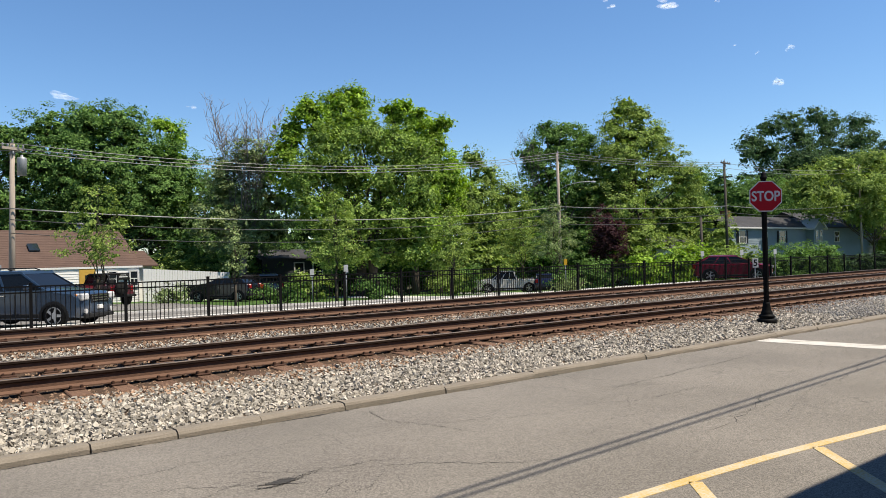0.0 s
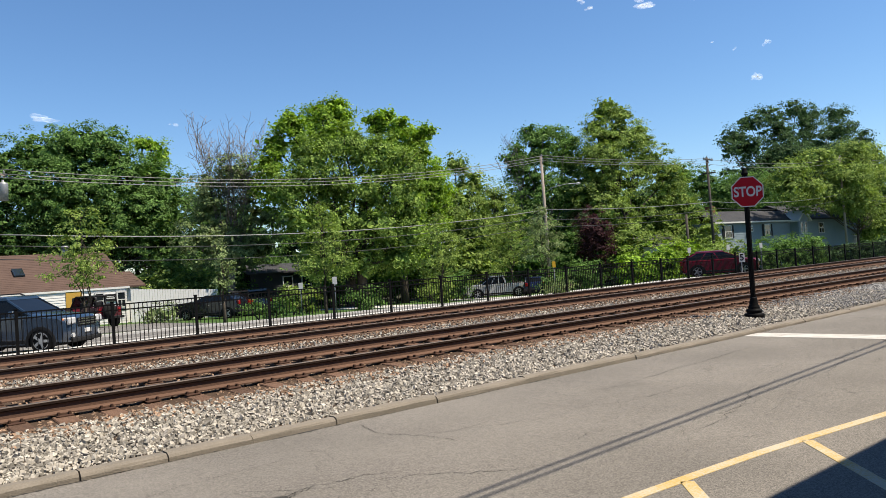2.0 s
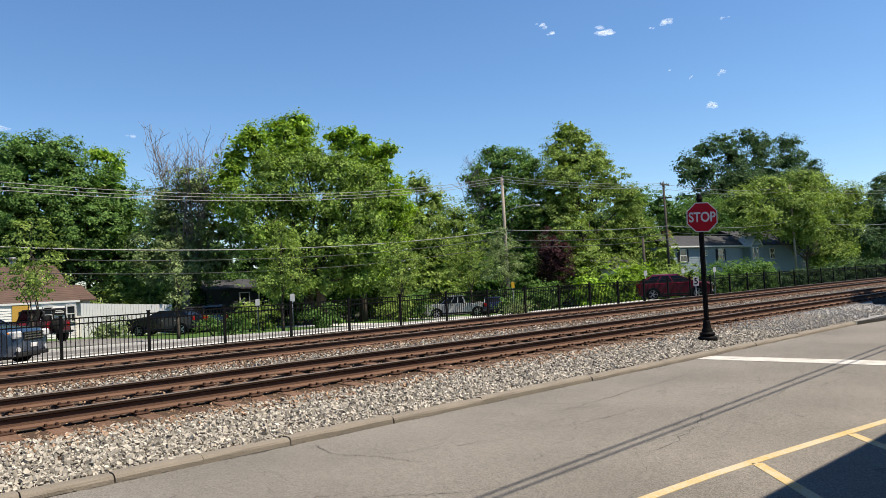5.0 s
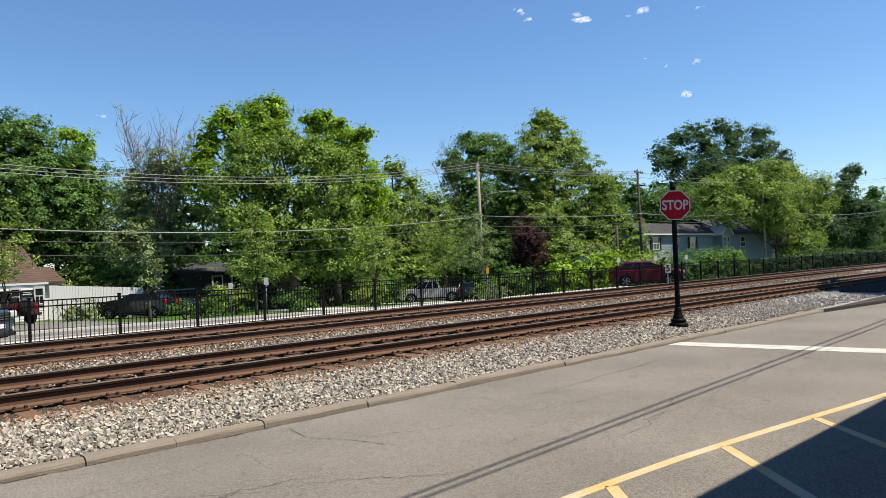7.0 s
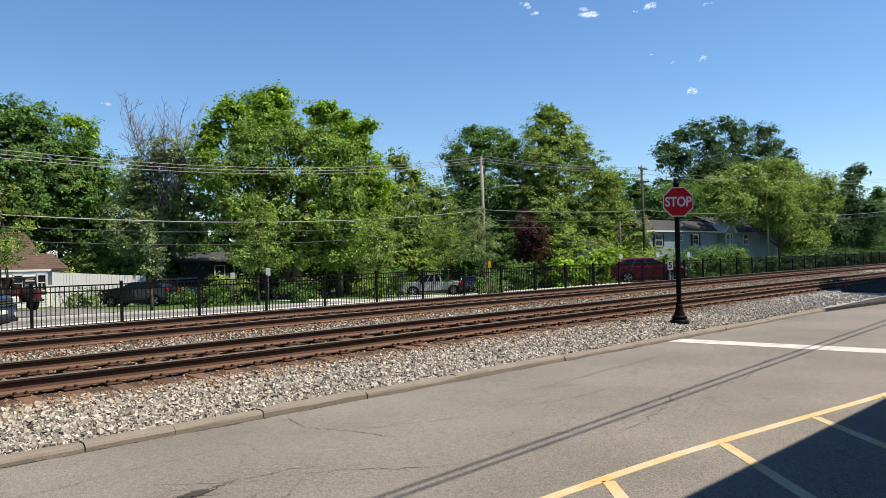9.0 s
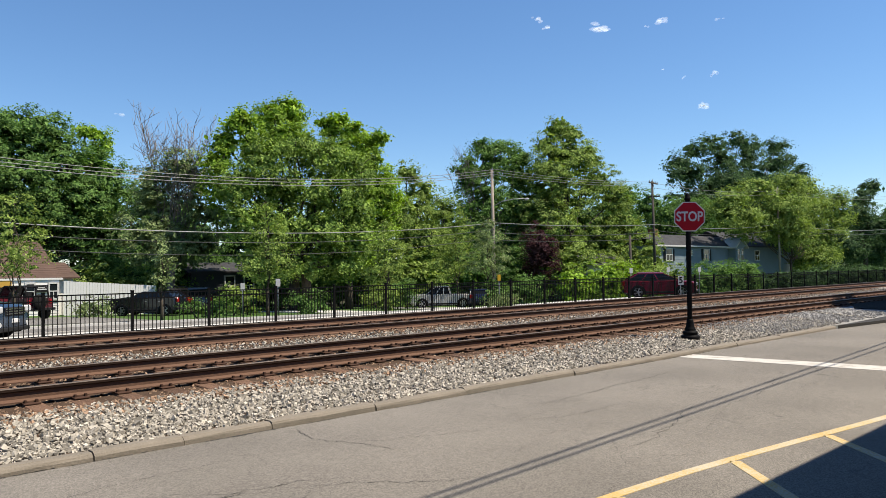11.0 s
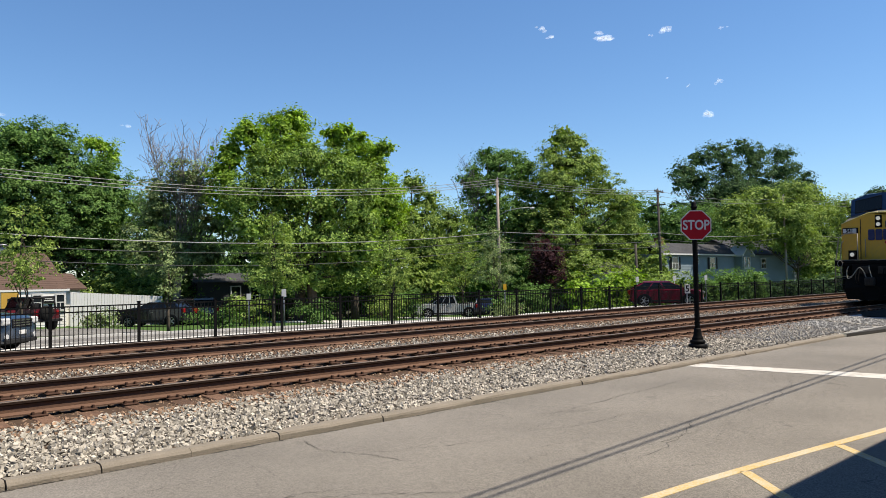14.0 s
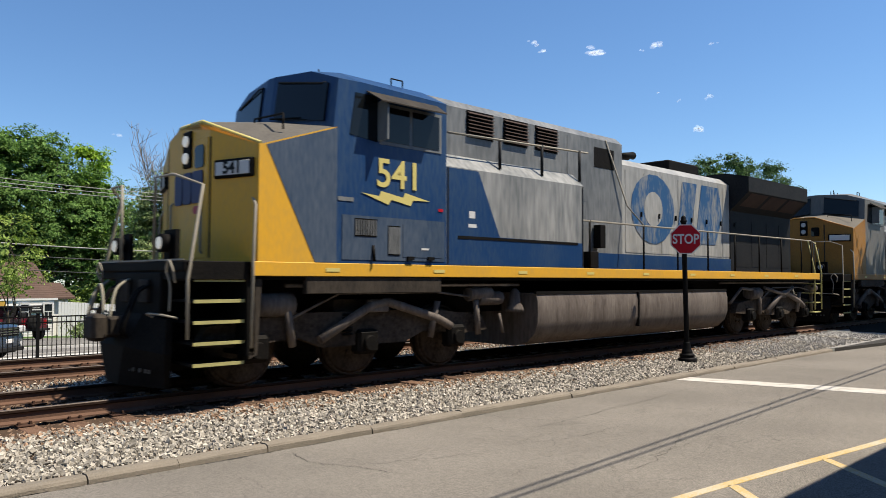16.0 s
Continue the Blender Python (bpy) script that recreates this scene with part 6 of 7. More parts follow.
    if number:
        # faded emblem as plain blue shapes
        def arc(r, k):
            return [(10.95 + r * math.cos(radians(b)), 3.22 + r * k * math.sin(radians(b))) for b in range(0, 360, 20)]
        panel("emblem_field", arc(0.42, 1.0), -0.966, M["loco_pale"], eh, "pale streaked centre of the faded emblem")
        shapes = (arc(0.98, 0.86),
                  [(12.05, 2.46), (12.70, 2.46), (13.10, 4.02), (12.35, 4.02)],
                  [(13.00, 2.46), (14.10, 2.46), (14.50, 3.24), (14.30, 4.02), (13.35, 4.02)])
        for outline in shapes:
            panel("emblem", outline, -0.962, M["logo_blue"], eh, "faded blue emblem patch")
    bm = bmesh.new()
    box(bm, 12.6, 14.2, -0.45, 0.45, 4.34, 4.68, 0.03)
    part("exhaust_stack", bm, M["loco_black"], t, "black exhaust stack")
    bm = bmesh.new()
    for dy in (-0.16, 0.0, 0.16):
        tube(bm, (10.8, dy, 4.62), (11.35, dy, 4.66), 0.05, 0.10, 8)
    tube(bm, (11.1, 0, 4.34), (11.1, 0, 4.6), 0.04, 0.04, 6)
    part("horn", bm, M["loco_black"], t)
    # radiator wings
    bm = bmesh.new()
    shell(bm, [[(u, -0.98, 1.74), (u, 0.98, 1.74), (u, 0.98, 3.45), (u, 1.52, 3.95), (u, 1.52, 4.36), (u, 0.9, 4.5), (u, -0.9, 4.5), (u, -1.52, 4.36), (u, -1.52, 3.95), (u, -0.98, 3.45)] for u in (14.95, 19.1)])
    rd = part("radiator_hood", bm, M["loco_dark"], t, "dark flared radiator section")
    for u in (15.2, 16.5, 17.8):
        bm = bmesh.new()
        prism(bm, [(-1.02, 3.52), (-1.48, 3.93), (-1.49, 3.91), (-1.03, 3.50)], "x", u, u + 1.1)
        part("radiator_grille", bm, M["louvre"], rd)
    for u in (15.3, 16.3, 17.3, 18.2):
        panel("hood_door", [(u, 1.9), (u + 0.72, 1.9), (u + 0.72, 3.2), (u, 3.2)], -0.982, M["loco_dark"], rd)
    # side walkway railing
    for s in (-1, 1):
        y = s * 1.46
        bm = bmesh.new()
        pipe(bm, [(7.35, y, 1.76), (7.35, y, 2.72), (19.5, y, 2.76), (19.85, y, 2.66)], 0.020)
        hr = part("handrail", bm, M["hand_rail"], t)
        for u in (7.65, 9.7, 11.2, 12.7, 14.2, 15.7, 17.2, 18.7, 19.5):
            b2 = bmesh.new()
            tube(b2, (u, y, 1.74), (u, y, 2.74), 0.022, 0.022, 6)
            part("stanchion", b2, M["loco_black"], t)
        bm = bmesh.new()
        pipe(bm, [(3.56, s * 1.50, 3.98), (7.6, s * 1.44, 4.12)], 0.020)
        part("upper_handrail", bm, M["hand_rail"], t)
        for u in (4.9, 6.1, 7.3):
            b2 = bmesh.new()
            tube(b2, (u, s * 1.46, 3.5), (u, s * 1.46, 4.06 + (u - 5) * 0.03), 0.03, 0.03, 6)
            part("upper_stanchion", b2, M["loco_dark"], t)
        bm = bmesh.new()
        pipe(bm, [(8.9, s * 1.0, 4.62), (9.6, s * 1.1, 3.2), (9.7, s * 1.46, 2.74)], 0.018)
        part("roof_rail", bm, M["hand_rail"], t)
    bm = bmesh.new()
    box(bm, 7.7, 8.05, -1.40, -1.02, 1.76, 2.10, 0.01)
    part("equipment_box", bm, M["loco_black"], t)
    bm = bmesh.new()
    box(bm, 8.4, 8.6, -1.2, -1.02, 2.2, 2.7, 0.01)
    part("equipment_box", bm, M["loco_black"], t)
    # fuel tank
    bm = bmesh.new()
    shell(bm, [[(u, -1.47, 1.26), (u, 1.47, 1.26), (u, 1.52, 1.1), (u, 1.52, 0.72), (u, 1.44, 0.5), (u, 1.25, 0.32), (u, 0.9, 0.24), (u, -0.9, 0.24), (u, -1.25, 0.32), (u, -1.44, 0.5), (u, -1.52, 0.72), (u, -1.52, 1.1)] for u in (5.9, 13.6)])
    tk = part("fuel_tank", bm, M["tank_grey"], t, "dusty grey fuel tank with drip streaks", smooth=True)
    bm = bmesh.new()
    box(bm, 9.35, 9.40, -1.54, -1.40, 0.5, 1.25), box(bm, 5.88, 13.62, -1.50, -1.44, 1.24, 1.29)
    part("tank_seam", bm, M["loco_black"], tk)
    bm = bmesh.new()
    for u in (5.55,):
        lathe(bm, [(0.03, 1.35), (0.09, 1.3), (0.11, 1.1), (0.17, 0.98), (0.18, 0.92)], (u, -1.25), 12)
    part("bell", bm, M["tank_grey"], t)
    # trucks
    for base, front in ((2.1, True), (17.5, False)):
        bm = bmesh.new()
        for s in (-1, 1):
            y0, y1 = sorted((s * 1.02, s * 1.20))
            prism(bm, [(base - 2.75, 0.62), (base - 2.6, 0.88), (base - 1.3, 1.02), (base + 1.3, 1.02), (base + 2.6, 0.88), (base + 2.75, 0.62), (base + 2.2, 0.58), (base + 1.2, 0.66), (base + 0.8, 0.50), (base - 0.8, 0.50), (base - 1.2, 0.66), (base - 2.2, 0.58)], "y", y0, y1)
        box(bm, base - 2.6, base - 2.4, -1.05, 1.05, 0.6, 0.9), box(bm, base + 2.4, base + 2.6, -1.05, 1.05, 0.6, 0.9)
        box(bm, base - 0.5, base + 0.5, -1.05, 1.05, 0.6, 1.2)
        tf = part("truck_frame", bm, M["loco_soot"], t, "grimy cast steel truck frame")
        for s in (-1, 1):
            for k in (-1, 0, 1):
                bm = bmesh.new()
                box(bm, base + 1.92 * k - 0.20, base + 1.92 * k + 0.20, min(s * 1.05, s * 1.30), max(s * 1.05, s * 1.30), 0.36, 0.74, 0.05)
                tube(bm, (base + 1.92 * k, s * 1.29, 0.53), (base + 1.92 * k, s * 1.36, 0.53), 0.13, 0.11, 12)
                part("axle_box", bm, M["loco_black"], tf)
            bm = bmesh.new()
            pipe(bm, [(base - 0.9, s * 1.28, 0.62), (base + 0.05, s * 1.30, 1.12), (base + 0.35, s * 1.30, 1.16), (base + 1.45, s * 1.28, 0.86), (base + 1.75, s * 1.28, 0.72)], 0.075, 8)
            box(bm, base - 0.02, base + 0.36, min(s * 1.2, s * 1.34), max(s * 1.2, s * 1.34), 1.0, 1.2, 0.02)
            part("swing_link", bm, M["tank_grey"], tf)
            for u, tilt in ((base - 1.35, 0.12), (base + 1.3, -0.12), (base + 2.45, 0.1)):
                bm = bmesh.new()
                tube(bm, (u, s * 1.26, 0.55), (u - tilt, s * 1.30, 1.15), 0.055, 0.055, 8)
                tube(bm, (u - tilt * 0.5, s * 1.28, 0.85), (u - tilt, s * 1.30, 1.15), 0.035, 0.035, 8)
                part("damper", bm, M["tank_grey"], tf)
            bm = bmesh.new()
            tube(bm, (base - 1.95, s * 1.2, 1.15), (base - 1.35, s * 1.2, 1.15), 0.17, 0.17, 12)
            tube(bm, (base + 2.2, s * 1.25, 1.25), (base + 2.75, s * 1.25, 1.27), 0.12, 0.12, 12)
            pipe(bm, [(base - 1.4, s * 1.3, 0.95), (base - 0.6, s * 1.32, 1.3), (base + 1.4, s * 1.3, 1.3), (base + 2.3, s * 1.28, 1.2)], 0.02)
            part("brake_cylinder", bm, M["tank_grey"], tf)
            bm = bmesh.new()
            for k in range(7):
                tube(bm, (base - 0.35 + 0.0, s * 1.12, 0.66 + k * 0.05), (base - 0.35, s * 1.12, 0.69 + k * 0.05), 0.13, 0.13, 10)
            part("spring", bm, M["loco_black"], tf)
        for k in (-1, 0, 1):
            w = bmesh.new()
            for s in (-1, 1):
                tube(w, (0, s * 0.69, 0), (0, s * 0.83, 0), 0.53, 0.53, 28)
                tube(w, (0, s * 0.66, 0), (0, s * 0.69, 0), 0.56, 0.56, 28)
                tube(w, (0, s * 0.83, 0), (0, s * 0.86, 0), 0.50, 0.46, 28)
            tube(w, (0, -1.1, 0), (0, 1.1, 0), 0.09, 0.09, 12)
            for s in (-1, 1):
                for i in range(6):
                    aa = i * math.pi / 3
                    tube(w, (0.2 * math.cos(aa), s * 0.84, 0.2 * math.sin(aa)), (0.2 * math.cos(aa), s * 0.90, 0.2 * math.sin(aa)), 0.035, 0.035, 6)
            ws = part("wheelset", w, M["loco_soot"], t)
            ws.location = (base + 1.92 * k, 0, 0.53)
            if number:
                WHEELS.append((ws, base + 1.92 * k))
    # pipes and tanks under the walkway
    for run, r in (([(0.6, -1.3, 1.42), (5.6, -1.3, 1.42)], 0.03), ([(13.6, -1.3, 1.45), (19.6, -1.3, 1.45)], 0.03), ([(5.0, -1.35, 0.9), (5.05, -1.4, 0.55)], 0.03),
                   ([(4.55, -1.22, 1.18), (5.15, -1.22, 1.18)], 0.13), ([(14.2, -1.3, 0.9), (14.8, -1.35, 1.3), (15.6, -1.3, 1.25)], 0.04), ([(16.4, -1.3, 1.3), (17.6, -1.35, 1.1), (18.4, -1.3, 1.3)], 0.05)):
        bm = bmesh.new()
        pipe(bm, run, r, 8)
        part("air_pipe", bm, M["tank_grey"], t)
    # pilot: step wells, plow, coupler, hoses
    bm = bmesh.new()
    box(bm, -0.98, -0.84, -0.82, 0.82, 0.55, 1.60, 0.02)
    part("pilot_plate", bm, M["loco_black"], t)
    bm = bmesh.new()
    box(bm, -0.98, -0.84, -1.50, 1.50, 1.602, 1.745, 0.02)
    part("deck_beam", bm, M["loco_black"], t)
    bm = bmesh.new()
    box(bm, -0.985, -0.975, -1.50, 1.50, 1.742, 1.765)
    part("deck_edge", bm, M["hand_rail"], t)
    for s in (-1, 1):
        bm = bmesh.new()
        box(bm, -0.10, 0.02, min(s * 0.78, s * 1.50), max(s * 0.78, s * 1.50), 0.5, 1.74)
        part("step_bulkhead", bm, M["loco_black"], t)
        bm = bmesh.new()
        box(bm, -0.9, -0.05, min(s * 0.72, s * 0.78), max(s * 0.72, s * 0.78), 0.3, 1.74)
        part("step_wall", bm, M["loco_black"], t)
    bm = bmesh.new()
    shell(bm, [[(-0.98, -1.02, 0.10), (-1.28, -0.2, 0.10), (-1.28, 0.2, 0.10), (-0.98, 1.02, 0.10), (-0.92, 1.02, 0.10), (-0.92, -1.02, 0.10)],
               [(-1.04, -1.12, 0.55), (-1.30, -0.45, 0.62), (-1.30, 0.45, 0.62), (-1.04, 1.12, 0.55), (-0.94, 1.12, 0.55), (-0.94, -1.12, 0.55)],
               [(-0.99, -1.06, 0.98), (-1.12, -0.6, 1.05), (-1.12, 0.6, 1.05), (-0.99, 1.06, 0.98), (-0.92, 1.06, 0.98), (-0.92, -1.06, 0.98)]])
    pl = part("snow_plow", bm, M["loco_black"], t, "black steel plow blade")
    for y in (-0.95, -0.86, -0.72, -0.55, -0.47, -0.40):
        bm = bmesh.new()
        box(bm, -1.235 + 0.12 * abs(y + 0.4), -1.215 + 0.12 * abs(y + 0.4), y - 0.016, y + 0.016, 0.30, 0.35)
        part("stencil_mark", bm, M["hose"], pl)
    bm = bmesh.new()
    box(bm, -1.45, -0.9, -0.14, 0.14, 0.72, 1.0, 0.04)
    box(bm, -1.62, -1.42, -0.22, 0.16, 0.68, 1.04, 0.05)
    part("coupler", bm, M["loco_grime"], t)
    def bent(pts, steps=6):
        """A smooth run through the points."""
        pts = [Vector(p) for p in pts]
        out = []
        for k in range(len(pts) - 1):
            p0, p1, p2, p3 = pts[max(k - 1, 0)], pts[k], pts[k + 1], pts[min(k + 2, len(pts) - 1)]
            for q in range(steps):
                f = q / steps
                out.append(0.5 * ((2 * p1) + (p2 - p0) * f + (2 * p0 - 5 * p1 + 4 * p2 - p3) * f * f + (3 * p1 - p0 - 3 * p2 + p3) * f ** 3))
        return out + [pts[-1]]
    for y0 in (-0.42, 0.46):
        for k in range(2):
            bm = bmesh.new()
            yy = y0 + 0.11 * k * (1 if y0 > 0 else -1)
            pipe(bm, bent([(-1.0, yy, 1.42), (-1.14, yy, 1.34), (-1.26, yy * 1.05, 1.1), (-1.34, yy * 1.02, 0.86), (-1.28, yy * 0.9, 0.74)]), 0.022)
            part("air_hose", bm, M["loco_black"], t)
    bm = bmesh.new()
    pipe(bm, bent([(-1.02, 0.93, 1.48), (-1.22, 0.94, 1.30), (-1.33, 0.87, 0.98), (-1.34, 0.68, 1.10), (-1.32, 0.45, 1.42), (-1.33, 0.28, 1.30), (-1.36, 0.10, 0.90), (-1.34, -0.04, 1.0), (-1.22, 0.08, 1.36), (-1.02, 0.15, 1.50)]), 0.02)
    part("jumper_cable", bm, M["pale_hose"], t, "pale looped cable on the pilot")
    for s in (-1, 1):
        bm = bmesh.new()
        pipe(bm, bent([(-1.0, s * 1.4, 1.02), (-1.16, s * 1.3, 1.06), (-1.16, s * 0.85, 1.06), (-1.04, s * 0.8, 1.0)], 4), 0.014)
        part("uncoupling_lever", bm, M["hand_rail"], t)
        bm = bmesh.new()
        pipe(bm, bent([(-1.0, s * 1.32, 1.46), (-1.05, s * 1.36, 1.62), (-1.06, s * 1.26, 1.74), (-1.05, s * 1.16, 1.62), (-1.02, s * 1.22, 1.42), (-1.02, s * 1.2, 1.1)], 5), 0.014)
        part("cut_lever_loop", bm, M["hand_rail"], t)
        bm = bmesh.new()
        box(bm, -1.03, -0.97, min(s * 0.18, s * 0.5), max(s * 0.18, s * 0.5), 1.18, 1.50, 0.015)
        part("hose_bracket", bm, M["loco_grime"], t)
    for s in (-1, 1):
        for i in range(5):
            bm = bmesh.new()
            z = 0.42 + i * 0.27
            y0, y1 = sorted((s * 0.80, s * (1.46 - 0.0 * i)))
            box(bm, -0.82, -0.12, y0, y1, z - 0.02, z + 0.012)
            st = part("step", bm, M["loco_black"], t)
            b2 = bmesh.new()
            y2, y3 = sorted((s * 1.462, s * 1.475))
            box(b2, -0.82, -0.12, y2, y3, z - 0.028, z + 0.016)
            part("step_edge", b2, M["step_yellow"], st, "worn yellow step edge")
        bm = bmesh.new()
        pipe(bm, [(-0.90, s * 1.48, 0.75), (-0.92, s * 1.50, 1.5), (-0.70, s * 1.42, 2.72), (-0.95, s * 1.1, 2.86), (-0.98, s * 0.6, 2.86), (-0.98, s * 0.58, 1.76)], 0.022)
        part("front_handrail", bm, M["hand_rail"], t)
        bm = bmesh.new()
        pipe(bm, [(-0.06, s * 1.56, 0.6), (-0.06, s * 1.58, 1.75), (-0.02, s * 1.55, 2.5), (0.03, s * 1.3, 2.75)], 0.022)
        part("step_handrail", bm, M["hand_rail"], t)
        bm = bmesh.new()
        prism(bm, [(-0.02, 1.55), (0.12, 1.55), (0.06, 0.5), (-0.06, 0.45)], "y", min(s * 1.46, s * 1.5), max(s * 1.46, s * 1.5))
        part("step_side", bm, M["loco_grime"], t)
        # ditch light
        bm = bmesh.new()
        tube(bm, (-0.80, s * 0.80, 1.98), (-1.0, s * 0.80, 1.98), 0.115, 0.125, 16)
        box(bm, -0.86, -0.80, s * 0.80 - 0.19, s * 0.80 + 0.19, 1.765, 2.16)
        box(bm, -0.9, -0.8, s * 0.80 - 0.10, s * 0.80 + 0.10, 1.74, 1.9)
        d = part("ditch_light", bm, M["loco_black"], t)
        bm = bmesh.new()
        tube(bm, (-1.0, s * 0.80, 1.98), (-1.015, s * 0.80, 1.98), 0.088, 0.078, 16)
        part("lens", bm, M["headlight"] if number else M["lamp_lens"], d, "lit ditch light lens")
        # number boards
        bm = bmesh.new()
        u = 0.0
        yb = s * 1.14
        box(bm, -0.05, 0.03, -0.36, 0.36, -0.13, 0.13, 0.02)
        nb = part("number_board", bm, M["loco_black"], t)
        nb.matrix_basis = pose(-0.115, yb, 3.02, 0, 0, -17.6 * s)
        bm = bmesh.new()
        box(bm, -0.060, -0.045, -0.31, 0.31, -0.092, 0.092, 0.004)
        part("lit_panel", bm, M["sign_white"], nb)
        if number:
            lettering("digits", "541", 0.23, M["dark_trim"], nb, pose(-0.064, 0, 0, 90, 0, -90), 0.002, bold=0.03)
    # headlights on the nose, window, emblem
    bm = bmesh.new()
    box(bm, -0.30, -0.24, -0.13, 0.13, 3.12, 3.66, 0.02)
    hl = part("headlight_housing", bm, M["loco_black"], t)
    for z in (3.26, 3.51):
        bm = bmesh.new()
        tube(bm, (-0.29, 0, z), (-0.325, 0, z), 0.088, 0.078, 16)
        part("lens", bm, M["headlight"] if number else M["lamp_lens"], hl, "lit headlight lens")
    def on_nose(name, y, z, w, h, material, label=""):
        """A thin plate on the slanted or middle part of the nose front."""
        side = 0 if abs(y) < 0.68 else (1 if y > 0 else -1)
        u = -0.278 if not side else 0.01 - 0.27 * (1.53 - abs(y)) / 0.85
        bm = bmesh.new()
        prism(bm, [(-w / 2 + 0.03, -h / 2), (w / 2 - 0.03, -h / 2), (w / 2, -h / 2 + 0.04), (w / 2, h / 2 - 0.04), (w / 2 - 0.03, h / 2), (-w / 2 + 0.03, h / 2), (-w / 2, h / 2 - 0.04), (-w / 2, -h / 2 + 0.04)], "x", -0.012, 0.01)
        o = part(name, bm, material, t, label)
        o.matrix_basis = pose(u, y, z, 0, 0, -17.6 * side)

    on_nose("nose_window", -0.40, 3.25, 0.28, 0.32, M["car_glass"], "small dark nose window")
    if number:
        for y, w in ((0.27, 0.25), (-0.02, 0.26), (-0.35, 0.34)):
            on_nose("nose_emblem", y, 2.82, w, 0.46, M["emblem_blue"], "blue emblem patch on the nose")
        on_nose("red_label", -0.33, 2.49, 0.20, 0.11, M["sign_red"])
    for s in (-1, 1):
        bm = bmesh.new()
        pipe(bm, [(-0.20, s * 0.50, 1.80), (-0.30, s * 0.50, 1.9), (-0.30, s * 0.50, 2.6), (-0.20, s * 0.50, 2.7)], 0.016)
        part("grab_iron", bm, M["hand_rail"], t)
        bm = bmesh.new()
        box(bm, -0.26, -0.20, s * 0.69 - 0.02, s * 0.69 + 0.02, 1.8, 3.5)
        part("door_hinge_strip", bm, M["loco_grime"], t)
    for y0, y1 in ((-1.35, -0.55), (0.55, 1.35)):
        bm = bmesh.new()
        pipe(bm, [(0.5, y0, 3.62), (0.5, y0, 3.74 + 0.1), (0.5, y1, 3.88), (0.5, y1, 3.7)], 0.016)
        part("nose_grab_iron", bm, M["loco_black"], t)
    # rear steps and rails
    for s in (-1, 1):
        bm = bmesh.new()
        for u in (19.65, 20.2):
            pipe(bm, [(u, s * 1.5, 0.6), (u, s * 1.5, 1.8), (u - 0.25, s * 1.4, 2.75)], 0.022)
        part("rear_handrail", bm, M["step_yellow"], t)
        for i in range(4):
            b2 = bmesh.new()
            box(b2, 19.65, 20.2, min(s * 0.9, s * 1.48), max(s * 0.9, s * 1.48), 0.5 + i * 0.3, 0.53 + i * 0.3)
            part("rear_step", b2, M["step_yellow"], t)
    bm = bmesh.new()
    box(bm, 20.1, 20.9, -0.14, 0.14, 0.72, 1.0, 0.04)
    part("rear_coupler", bm, M["loco_grime"], t)
    return t


WHEELS = []
loco = locomotive("locomotive", "blue, grey and yellow diesel locomotive running with headlights lit", M["loco_yellow"], M["loco_blue"], M["loco_pale"])
loco_2 = locomotive("locomotive", "second coupled diesel locomotive with a dusty orange nose", M["orange_nose"], M["loco_second"], M["loco_dark"], number=False)


def train_front(t):
    """Where the nose stands along the track at t seconds; it brakes a little."""
    s = 16.0 - t
    return 4.92 + 14.5 * s + 0.22 * s * s
# ---- vehicles ----
def paint_mat(name, c, c2=None):
    return mat(name, c, c2 or tuple(x * 0.8 for x in c), rough=0.25, scale=1.5, fine=30, bump=0.01, coat=0.5, spec=0.4)


M["car_blue"] = paint_mat("slate_blue_car_paint", (0.028, 0.052, 0.092))
M["car_red"] = paint_mat("deep_red_car_paint", (0.25, 0.006, 0.026))
M["jeep_red"] = paint_mat("dull_red_car_paint", (0.11, 0.014, 0.024))
M["car_dark"] = paint_mat("dark_car_paint", (0.008, 0.010, 0.018))
M["car_white"] = paint_mat("white_car_paint", (0.62, 0.62, 0.60))
M["car_navy"] = paint_mat("navy_car_paint", (0.02, 0.03, 0.09))
M["car_silver"] = paint_mat("silver_car_paint", (0.45, 0.46, 0.47))


